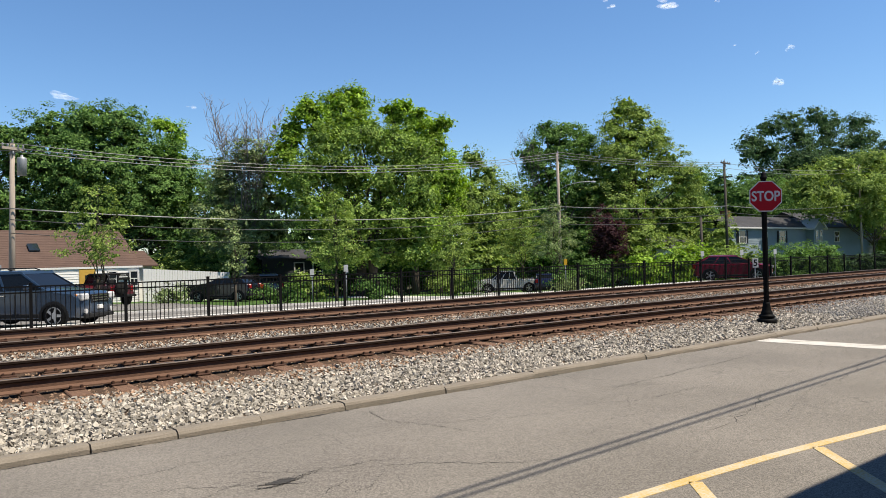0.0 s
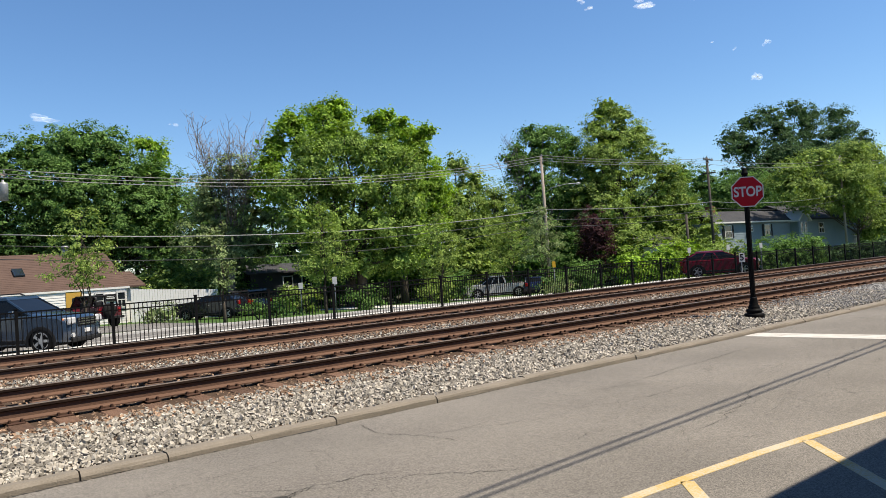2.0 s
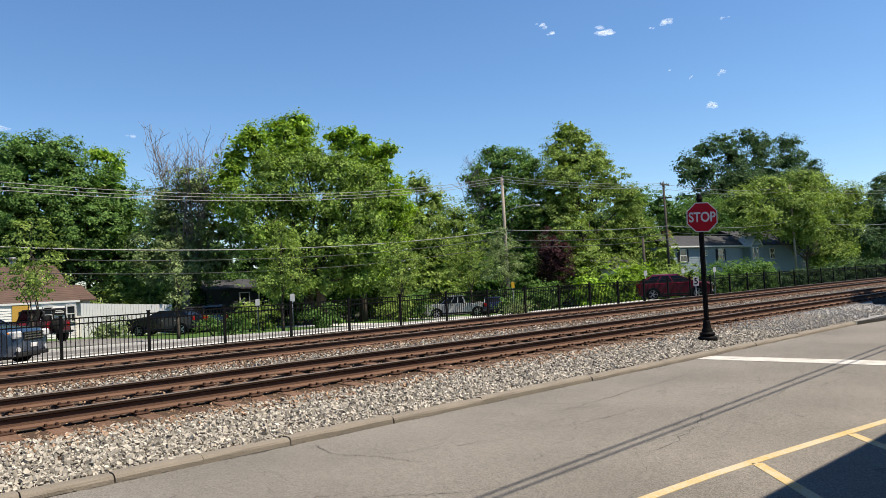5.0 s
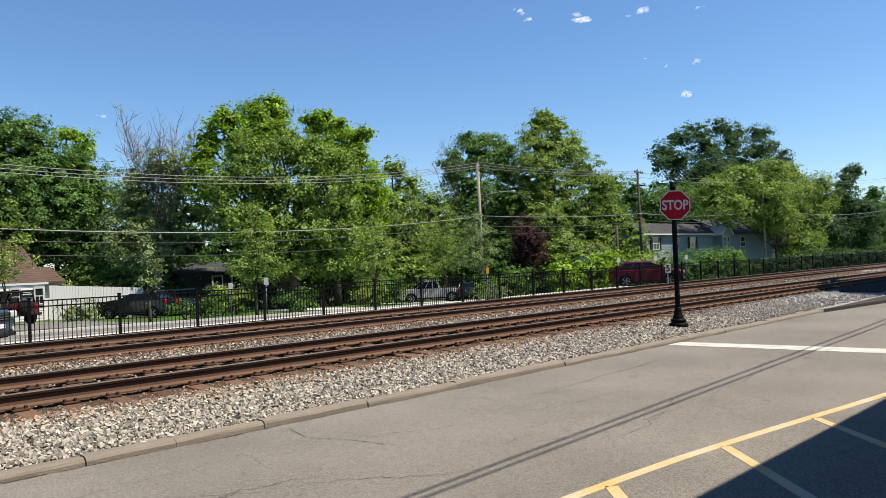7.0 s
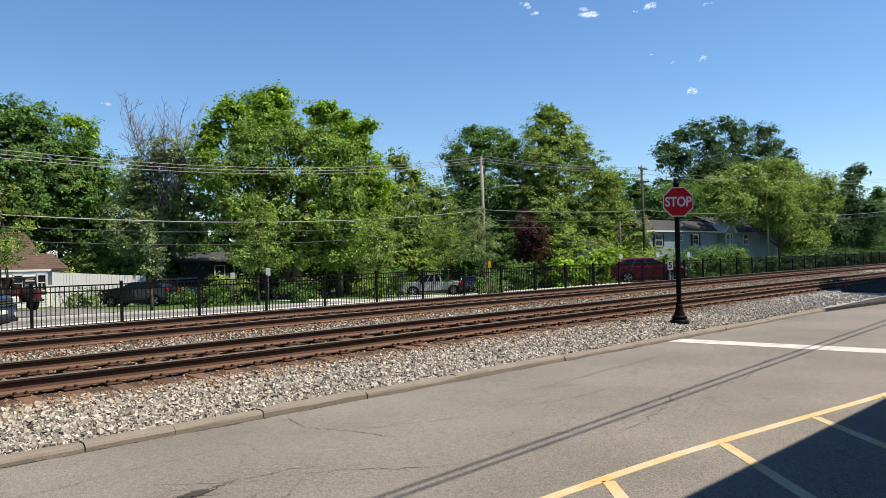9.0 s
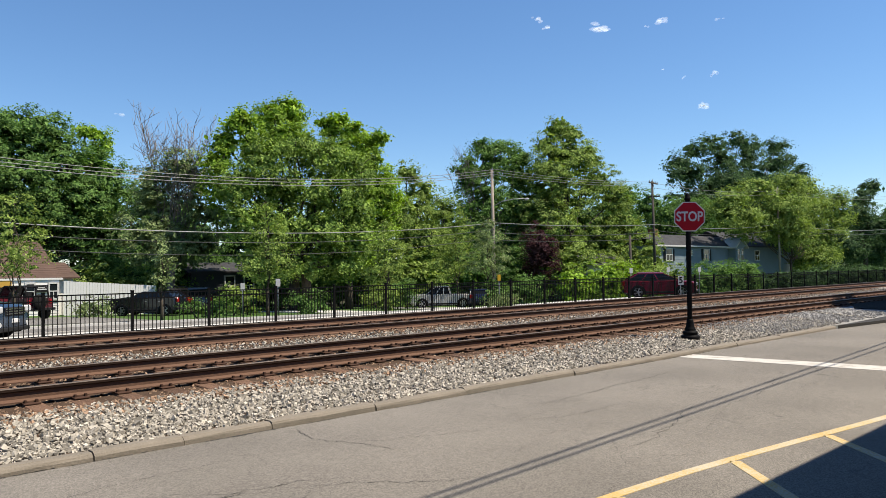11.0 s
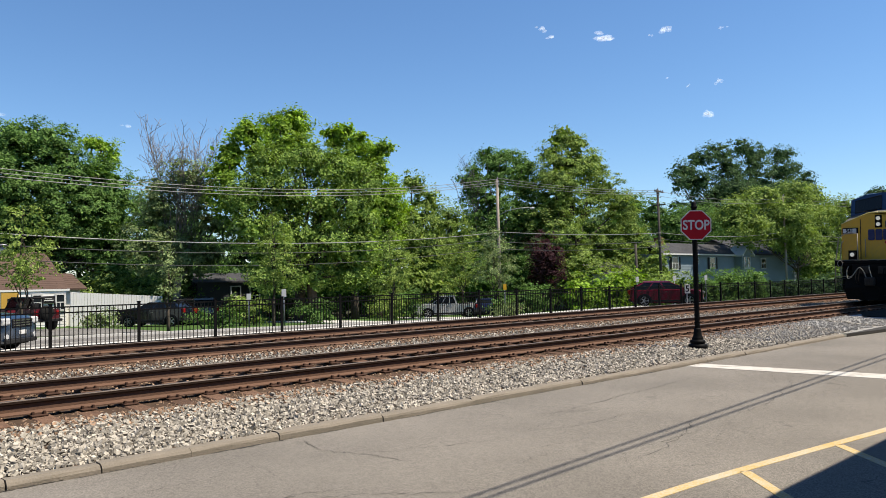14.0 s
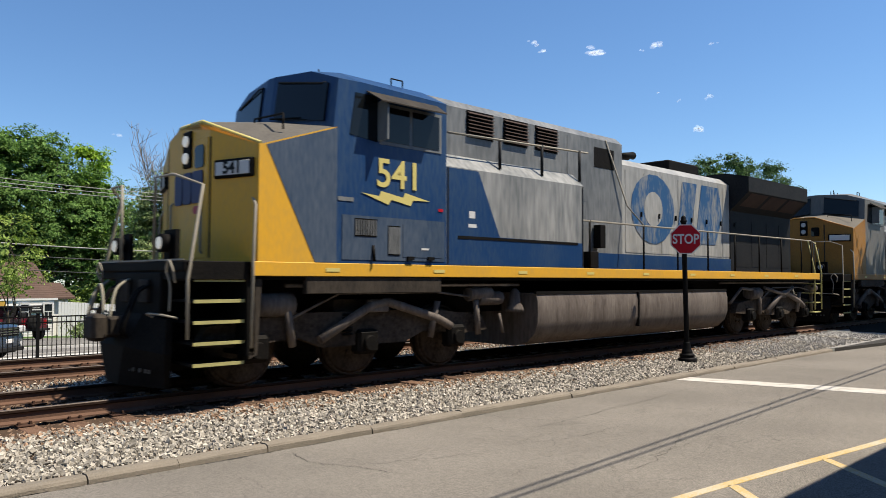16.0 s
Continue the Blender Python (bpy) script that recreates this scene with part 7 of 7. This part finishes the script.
def wheel(parent, x, y, r, w, side, spokes=5):
    bm = bmesh.new()
    prof = [(r * 0.66, -w / 2), (r * 0.92, -w / 2), (r, -w / 2 + 0.03), (r, w / 2 - 0.03), (r * 0.92, w / 2), (r * 0.66, w / 2)]
    lathe(bm, prof, seg=24)
    wh = part("wheel", bm, M["rubber"], parent)
    wh.matrix_basis = pose(x, y, r, 90, 0, 0)
    z = -side * w / 2
    bm = bmesh.new()
    lathe(bm, [(r * 0.68, min(z, z * 0.6)), (r * 0.70, max(z, z * 0.6))], seg=24)
    part("wheel_well", bm, M["rubber"], wh)
    bm = bmesh.new()
    zo = z * 1.02
    for i in range(spokes):
        a = 2 * math.pi * i / spokes
        d, p = Vector((math.cos(a), math.sin(a), 0)), Vector((-math.sin(a), math.cos(a), 0))
        q = [d * r * 0.12 - p * r * 0.12, d * r * 0.68 - p * r * 0.10, d * r * 0.68 + p * r * 0.10, d * r * 0.12 + p * r * 0.12]
        prism(bm, [(v.x, v.y) for v in q], "z", min(zo, zo * 1.06), max(zo, zo * 1.06))
    prism(bm, [(r * 0.17 * math.cos(i), r * 0.17 * math.sin(i)) for i in np.arange(0, 6.2, 0.6283)], "z", min(zo, zo * 1.10), max(zo, zo * 1.10))
    n = 24
    for i in range(n):
        a, b = 2 * math.pi * i / n, 2 * math.pi * (i + 1) / n
        prism(bm, [(r * 0.64 * math.cos(a), r * 0.64 * math.sin(a)), (r * 0.70 * math.cos(a), r * 0.70 * math.sin(a)), (r * 0.70 * math.cos(b), r * 0.70 * math.sin(b)), (r * 0.64 * math.cos(b), r * 0.64 * math.sin(b))], "z", min(zo, zo * 1.06), max(zo, zo * 1.06))
    bmesh.ops.remove_doubles(bm, verts=bm.verts, dist=0.0005)
    part("rim", bm, M["alloy"], wh, "silver alloy rim")


def car(name, label, category, at, L, W, H, base, paint, outline, glass, roof, r=0.35, axles=(0.9, None), rails=False, tail=True):
    """outline: body side below the windows; glass: (x, z) of its foot and head, front and back; roof: thickness.  x forward from the rear."""
    t = thing(name, label, category, at=at)
    f, b = L - axles[0], L - axles[0] - base
    bm = bmesh.new()

    def arch(cx):
        rr = r + 0.06
        return [(cx - rr * math.cos(math.pi * i / 8), r * 0.78 + rr * math.sin(math.pi * i / 8)) for i in range(9)]
    low = [(0.12, 0.30)] + [(b - r - 0.06, 0.24)] + arch(b) + [(b + r + 0.06, 0.22), (f - r - 0.06, 0.22)] + arch(f) + [(f + r + 0.06, 0.24), (L - 0.12, 0.26)]
    pts = low + outline
    rings = []
    for q in (-1.0, -0.975, -0.92, -0.82, -0.6, -0.25, 0.25, 0.6, 0.82, 0.92, 0.975, 1.0):
        edge = max(0.0, (abs(q) - 0.70) / 0.30) ** 2
        ring = []
        for x, z in pts:
            # rounded corners in plan, a crowned bonnet, sides that lean in above the shoulder
            xx = L / 2 + (x - L / 2) * (1 - (0.05 * abs(q) ** 3 + 0.03 * edge) * (abs(x / L - 0.5) > 0.44))
            zz = z - 0.06 * edge + 0.02 * (1 - q * q) if z > 0.85 else z + 0.05 * edge * (z < 0.35)
            yy = q * W / 2 * (1 - 0.10 * max(0, z - 0.75) ** 1.5 - 0.02 * max(0, 0.5 - z))
            ring.append((xx, yy, zz))
        rings.append(ring)
    shell(bm, rings)
    part("body", bm, paint, t, smooth=True)
    for s in (-1, 1):
        for cx in (f, b):
            bm = bmesh.new()
            rows = []
            for i in range(13):
                a = math.pi * (i - 0.8) / 10.4
                rows.append([bm.verts.new((cx - rr * math.cos(a), s * yy, r * 0.85 + rr * math.sin(a))) for rr, yy in ((r + 0.035, W / 2 - 0.12), (r + 0.035, W / 2 + 0.012), (r + 0.12, W / 2 + 0.008), (r + 0.13, W / 2 - 0.06))])
            for u, v in zip(rows, rows[1:]):
                for i in range(3):
                    bm.faces.new((u[i], v[i], v[i + 1], u[i + 1]))
            part("arch_trim", bm, M["dark_trim"], t, "dark wheel-arch cladding")
        for dx in (b + r + 0.12, (b + f) / 2 + 0.08, f - r - 0.16):
            bm = bmesh.new()
            box(bm, dx - 0.006, dx + 0.006, min(s * (W / 2 - 0.10), s * (W / 2 + 0.002)), max(s * (W / 2 - 0.10), s * (W / 2 + 0.002)), 0.42, 1.0)
            part("door_seam", bm, M["dark_trim"], t)
    # inner wheel houses
    bm = bmesh.new()
    box(bm, 0.3, L - 0.3, -W / 2 + 0.12, W / 2 - 0.12, 0.20, 0.72)
    part("underbody", bm, M["rubber"], t)
    (x0, z0), (x1, z1), (x2, z2), (x3, z3) = glass     # rear foot, rear head, front head, front foot
    wi, wo = W / 2 - 0.20, W / 2 - 0.07
    bm = bmesh.new()
    shell(bm, [[(x0, -wo, z0), (x0, wo, z0), (x3, wo, z3), (x3, -wo, z3)], [(x1, -wi, z1), (x1, wi, z1), (x2, wi, z2), (x2, -wi, z2)]])
    part("glasshouse", bm, M["car_glass"], t, "dark tinted glass")
    bm = bmesh.new()
    shell(bm, [[(x1 - g, -wi - h, z), (x1 - g, wi + h, z), (x2 + k, wi + h, z), (x2 + k, -wi - h, z)]
               for g, h, k, z in ((0.07, 0.025, 0.06, min(z1, z2) - 0.03), (0.05, 0.015, 0.03, H - 0.035), (0.0, -0.04, -0.06, H - 0.01), (-0.12, -0.16, -0.24, H))])
    part("roof", bm, paint, t, smooth=True)
    for s in (-1, 1):
        def on(f_, top):
            x = (x1 + (x2 - x1) * f_) if top else (x0 + (x3 - x0) * f_)
            return Vector((x, s * ((wi if top else wo) + 0.008), (z1 if top else z0)))
        for fa, fb, w in ((0.0, 0.0, 0.13), (0.36, 0.30, 0.07), (0.64, 0.60, 0.08), (1.0, 1.0, 0.09)):
            bm = bmesh.new()
            p, q = on(fb, False), on(fa, True)
            dx = Vector((w / 2, 0, 0))
            vs = [bm.verts.new(v) for v in (p - dx, p + dx, q + dx, q - dx)]
            vi = [bm.verts.new(v.co - Vector((0, s * 0.03, 0))) for v in vs]
            bm.faces.new(vs), bm.faces.new(vi[::-1])
            for i in range(4):
                bm.faces.new((vs[i], vi[i], vi[(i + 1) % 4], vs[(i + 1) % 4]))
            part("pillar", bm, paint, t)
        bm = bmesh.new()
        mx = x3 - 0.45
        box(bm, mx - 0.08, mx + 0.10, min(s * (W / 2 - 0.02), s * (W / 2 + 0.18)), max(s * (W / 2 - 0.02), s * (W / 2 + 0.18)), z0 + 0.02, z0 + 0.17, 0.03)
        part("door_mirror", bm, paint, t)
        for dx in (0.36, 0.66):
            bm = bmesh.new()
            hx = x0 + (x3 - x0) * dx - 0.28
            box(bm, hx, hx + 0.16, min(s * (W / 2 - 0.01), s * (W / 2 + 0.025)), max(s * (W / 2 - 0.01), s * (W / 2 + 0.025)), z0 - 0.16, z0 - 0.13)
            part("door_handle", bm, M["chrome"], t)
        bm = bmesh.new()
        box(bm, b + r + 0.1, f - r - 0.1, min(s * (W / 2 - 0.02), s * (W / 2 + 0.02)), max(s * (W / 2 - 0.02), s * (W / 2 + 0.02)), 0.30, 0.42, 0.015)
        part("sill", bm, M["dark_trim"], t)
        if rails:
            bm = bmesh.new()
            pipe(bm, [(x1 + 0.2, s * (wi - 0.08), H), (x1 + 0.35, s * (wi - 0.08), H + 0.06), (x2 - 0.5, s * (wi - 0.08), H + 0.06), (x2 - 0.35, s * (wi - 0.08), H)], 0.022)
            part("roof_rail", bm, M["dark_trim"], t)
        # lamps
        bm = bmesh.new()
        box(bm, L - 0.30, L - 0.02, min(s * W * 0.27, s * W * 0.46), max(s * W * 0.27, s * W * 0.46), 0.78, 0.98, 0.04)
        hl = part("headlight", bm, M["lamp_lens"], t)
        bm = bmesh.new()
        box(bm, L - 0.36, L - 0.20, min(s * W * 0.44, s * W * 0.475), max(s * W * 0.44, s * W * 0.475), 0.80, 0.96, 0.02)
        part("indicator", bm, M["amber_lens"], hl)
        bm = bmesh.new()
        tube(bm, (L - 0.12, s * W * 0.36, 0.46), (L - 0.03, s * W * 0.36, 0.46), 0.07, 0.07, 10)
        part("fog_lamp", bm, M["lamp_lens"], t)
        bm = bmesh.new()
        box(bm, -0.01, 0.16, min(s * W * 0.34, s * W * 0.47), max(s * W * 0.34, s * W * 0.47), 0.80, 1.08, 0.03)
        part("tail_light", bm, M["red_lens"], t)
        for ax in (f, b):
            wheel(t, ax, s * (W / 2 - 0.12), r, 0.22, s)
    bm = bmesh.new()
    box(bm, L - 0.05, L + 0.01, -W * 0.25, W * 0.25, 0.70, 0.95, 0.02)
    gr = part("grille", bm, M["dark_trim"], t)
    for z in (0.76, 0.83, 0.90):
        bm = bmesh.new()
        box(bm, L + 0.005, L + 0.025, -W * 0.24, W * 0.24, z - 0.014, z + 0.014)
        part("grille_bar", bm, M["chrome"], gr)
    bm = bmesh.new()
    box(bm, L - 0.02, L + 0.02, -0.16, 0.16, 0.50, 0.62, 0.01)
    part("plate", bm, M["sign_white"], t)
    bm = bmesh.new()
    box(bm, L - 0.10, L + 0.0, -W * 0.4, W * 0.4, 0.26, 0.38, 0.02)
    part("bumper", bm, M["dark_trim"], t)
    bm = bmesh.new()
    box(bm, 0.02, 0.12, -W * 0.44, W * 0.44, 0.34, 0.5, 0.02)
    part("bumper", bm, M["dark_trim"], t)
    return t


def parked(x, y, heading, L):
    """Pose of a car whose middle stands at x, y."""
    h = radians(heading)
    return pose(x - math.cos(h) * L / 2, y - math.sin(h) * L / 2, gz(x, y) - 0.015, 0, 0, heading)


def suv_outline(L):
    return [(L - 0.02, 0.40), (L, 0.62), (L - 0.03, 0.92), (L - 0.18, 1.02), (L - 1.12, 1.12), (L - 1.2, 1.14), (0.10, 1.12), (0.02, 0.95), (0.0, 0.6), (0.04, 0.36)]


def sedan_outline(L):
    return [(L - 0.02, 0.36), (L, 0.55), (L - 0.04, 0.72), (L - 0.25, 0.82), (L - 1.2, 0.95), (0.9, 0.97), (0.1, 0.96), (0.02, 0.85), (0.0, 0.55), (0.04, 0.34)]


car("suv", "slate blue sport utility car on the street behind the fence", "car", parked(3.95, 25.5, -45, 4.5), 4.5, 1.80, 1.70, 2.62, M["car_blue"], suv_outline(4.5), ((0.12, 1.10), (0.42, 1.62), (2.45, 1.62), (3.28, 1.10)), 0.08, 0.355, (0.90, None), rails=True)
car("crossover", "deep red crossover car waiting behind the fence", "car", parked(43.8, 25.9, -54, 4.75), 4.75, 1.86, 1.66, 2.79, M["car_red"], suv_outline(4.75), ((0.12, 1.08), (1.0, 1.57), (2.6, 1.59), (3.75, 1.06)), 0.08, 0.38, (0.98, None))
car("sedan", "dark parked car under the street trees", "car", parked(17.45, 44.5, 132, 4.3), 4.3, 1.78, 1.42, 2.65, M["car_dark"], suv_outline(4.4), ((0.25, 1.02), (0.7, 1.44), (2.2, 1.46), (3.1, 1.04)), 0.06, 0.33, (0.88, None))
car("parked_suv", "black sport utility car parked facing away", "car", parked(20.20, 46.4, 100, 4.5), 4.5, 1.82, 1.72, 2.7, M["car_dark"], suv_outline(4.5), ((0.12, 1.10), (0.42, 1.62), (2.45, 1.62), (3.28, 1.10)), 0.08, 0.36, (0.90, None), rails=True)
car("hatchback", "dark blue car seen from behind near the pole", "car", parked(43.2, 42.0, 48, 4.2), 4.2, 1.75, 1.50, 2.6, M["car_navy"], suv_outline(4.2), ((0.2, 1.02), (0.6, 1.44), (2.1, 1.46), (3.0, 1.04)), 0.06, 0.33, (0.85, None))


def pickup():
    L, W = 5.3, 1.9
    t = car("pickup_truck", "white pickup truck parked on a driveway", "truck", parked(40.2, 43.2, 148, L), L, W, 1.76, 3.3, M["car_white"],
            [(L - 0.02, 0.5), (L, 0.7), (L - 0.03, 1.02), (L - 0.15, 1.08), (L - 1.3, 1.14), (2.15, 1.14), (2.1, 1.10), (0.1, 1.08), (0.0, 0.9), (0.0, 0.6), (0.04, 0.45)],
            ((2.05, 1.12), (2.2, 1.68), (3.2, 1.70), (4.0, 1.12)), 0.06, 0.38, (0.95, None))
    bm = bmesh.new()
    box(bm, 0.15, 1.95, -W / 2 + 0.12, W / 2 - 0.12, 1.06, 1.10)
    part("bed_floor", bm, M["dark_trim"], t)


pickup()


def jeep():
    L, W = 3.9, 1.75
    at = parked(10.3, 44.4, 112, L)
    t = thing("off_roader", "open-topped dull red off-roader with black roll bars", "car", at=at)
    bm = bmesh.new()
    prism(bm, [(0.1, 0.55), (2.6, 0.55), (2.75, 0.62), (3.9, 0.62), (3.9, 1.12), (2.7, 1.18), (2.45, 1.18), (2.1, 0.98), (1.5, 0.98), (1.3, 1.14), (0.05, 1.14), (0.05, 0.62)], "y", -0.72, 0.72)
    part("body", bm, M["jeep_red"], t)
    for s in (-1, 1):
        bm = bmesh.new()
        pipe(bm, [(0.25, s * 0.66, 1.1), (0.30, s * 0.62, 1.62), (0.45, s * 0.60, 1.74), (2.0, s * 0.60, 1.76), (2.45, s * 0.64, 1.16)], 0.045)
        pipe(bm, [(1.25, s * 0.66, 1.0), (1.25, s * 0.60, 1.74)], 0.045)
        part("roll_bar", bm, M["dark_trim"], t)
        for x in (0.75, 3.15):
            bm = bmesh.new()
            prism(bm, [(x - 0.52, 0.62), (x - 0.38, 0.92), (x + 0.38, 0.92), (x + 0.55, 0.62), (x + 0.5, 0.60), (x + 0.34, 0.86), (x - 0.34, 0.86), (x - 0.48, 0.60)], "y", min(s * 0.70, s * 0.92), max(s * 0.70, s * 0.92))
            part("fender_flare", bm, M["dark_trim"], t)
            wheel(t, x, s * 0.78, 0.38, 0.25, s)
        bm = bmesh.new()
        box(bm, 0.02, 0.08, min(s * 0.54, s * 0.70), max(s * 0.54, s * 0.70), 0.82, 1.04, 0.02)
        part("tail_light", bm, M["red_lens"], t)
        bm = bmesh.new()
        box(bm, 1.35, 1.7, min(s * 0.18, s * 0.62), max(s * 0.18, s * 0.62), 0.9, 1.45, 0.06)
        part("seat", bm, M["dark_trim"], t)
    bm = bmesh.new()
    for x in (0.45, 1.25, 2.0):
        tube(bm, (x, -0.6, 1.74), (x, 0.6, 1.74), 0.045, 0.045, 8)
    part("cross_bar", bm, M["dark_trim"], t)
    bm = bmesh.new()
    prism(bm, [(2.42, 1.18), (2.48, 1.18), (2.14, 1.74), (2.08, 1.74)], "y", -0.64, 0.64)
    part("windshield", bm, M["glass"], t)
    bm = bmesh.new()
    box(bm, -0.06, 0.06, -0.85, 0.85, 0.48, 0.62, 0.02)
    part("bumper", bm, M["dark_trim"], t)
    bm = bmesh.new()
    lathe(bm, [(0.12, -0.1), (0.36, -0.1), (0.38, -0.06), (0.38, 0.08), (0.36, 0.12), (0.12, 0.12)], seg=20)
    part("spare_wheel", bm, M["rubber"], t).matrix_basis = pose(-0.08, 0.1, 0.95, 0, 90, 0)


jeep()


# ---- small fair-weather clouds ----
def clouds():
    m = bpy.data.materials.new("cloud_vapour")
    m.use_nodes = True
    n, l = m.node_tree.nodes, m.node_tree.links
    d, tr, mix = n.new("ShaderNodeBsdfDiffuse"), n.new("ShaderNodeBsdfTransparent"), n.new("ShaderNodeMixShader")
    d.inputs[0].default_value = (0.80, 0.80, 0.80, 1)
    sc, both = n.new("ShaderNodeBsdfTranslucent"), n.new("ShaderNodeAddShader")
    sc.inputs[0].default_value = (0.80, 0.80, 0.80, 1)
    l.new(d.outputs[0], both.inputs[0]), l.new(sc.outputs[0], both.inputs[1])
    mix.inputs[0].default_value = 0.065
    l.new(tr.outputs[0], mix.inputs[1]), l.new(both.outputs[0], mix.inputs[2]), l.new(mix.outputs[0], n["Material Output"].inputs[0])
    rnd = random.Random(9)
    for x, y, z, w, h, k in CLOUDS:
        bm = bmesh.new()
        for i in range(k):
            a, s = rnd.gauss(0, 0.34), rnd.uniform(0.10, 0.22)
            c = Vector((a * w * 0.62, rnd.gauss(0, 0.2) * w, rnd.gauss(0, 0.22) * h - abs(a) * 0.1 * h - a * w * 0.05))
            r = bmesh.ops.create_icosphere(bm, subdivisions=2, radius=1.0)
            for v in r["verts"]:
                v.co = Vector((v.co.x * s * w, v.co.y * s * w, v.co.z * s * h * 1.6)) + c
                v.co += Vector((noise.noise(v.co * 0.09), 0, noise.noise(v.co * 0.11 + Vector((5, 0, 0))))) * h * 0.12
        for f in bm.faces:
            f.smooth = True
        o = part("cloud", bm, m)
        o.matrix_basis = pose(x, y, z, 0, 0, -50)
        tagged(o, "small thin white cloud in a clear sky", "cloud", group="small clouds", kind="stuff")


clouds()


def motions():
    tilt = math.degrees(math.atan2(TRACKS[0][2] - TRACKS[0][1], 1.51))
    times = [0.5 * i for i in range(33)]
    for ob, back in ((loco, 0.0), (loco_2, 23.1)):
        walk(ob, [(t, pose(train_front(t) + back, 10.40, 0.44, tilt, 0, 0)) for t in times])
    # the wheels roll on the rails while the train is in sight
    start = 13.0
    for ws, u in WHEELS:
        rows = [(0.0, pose(u, 0, 0.53))]
        for i in range(91):
            t = start + i / 30
            a = -math.degrees((train_front(start) - train_front(t)) / 0.53)
            rows.append((t, pose(u, 0, 0.53, 0, a, 0)))
        walk(ws, rows)


motions()
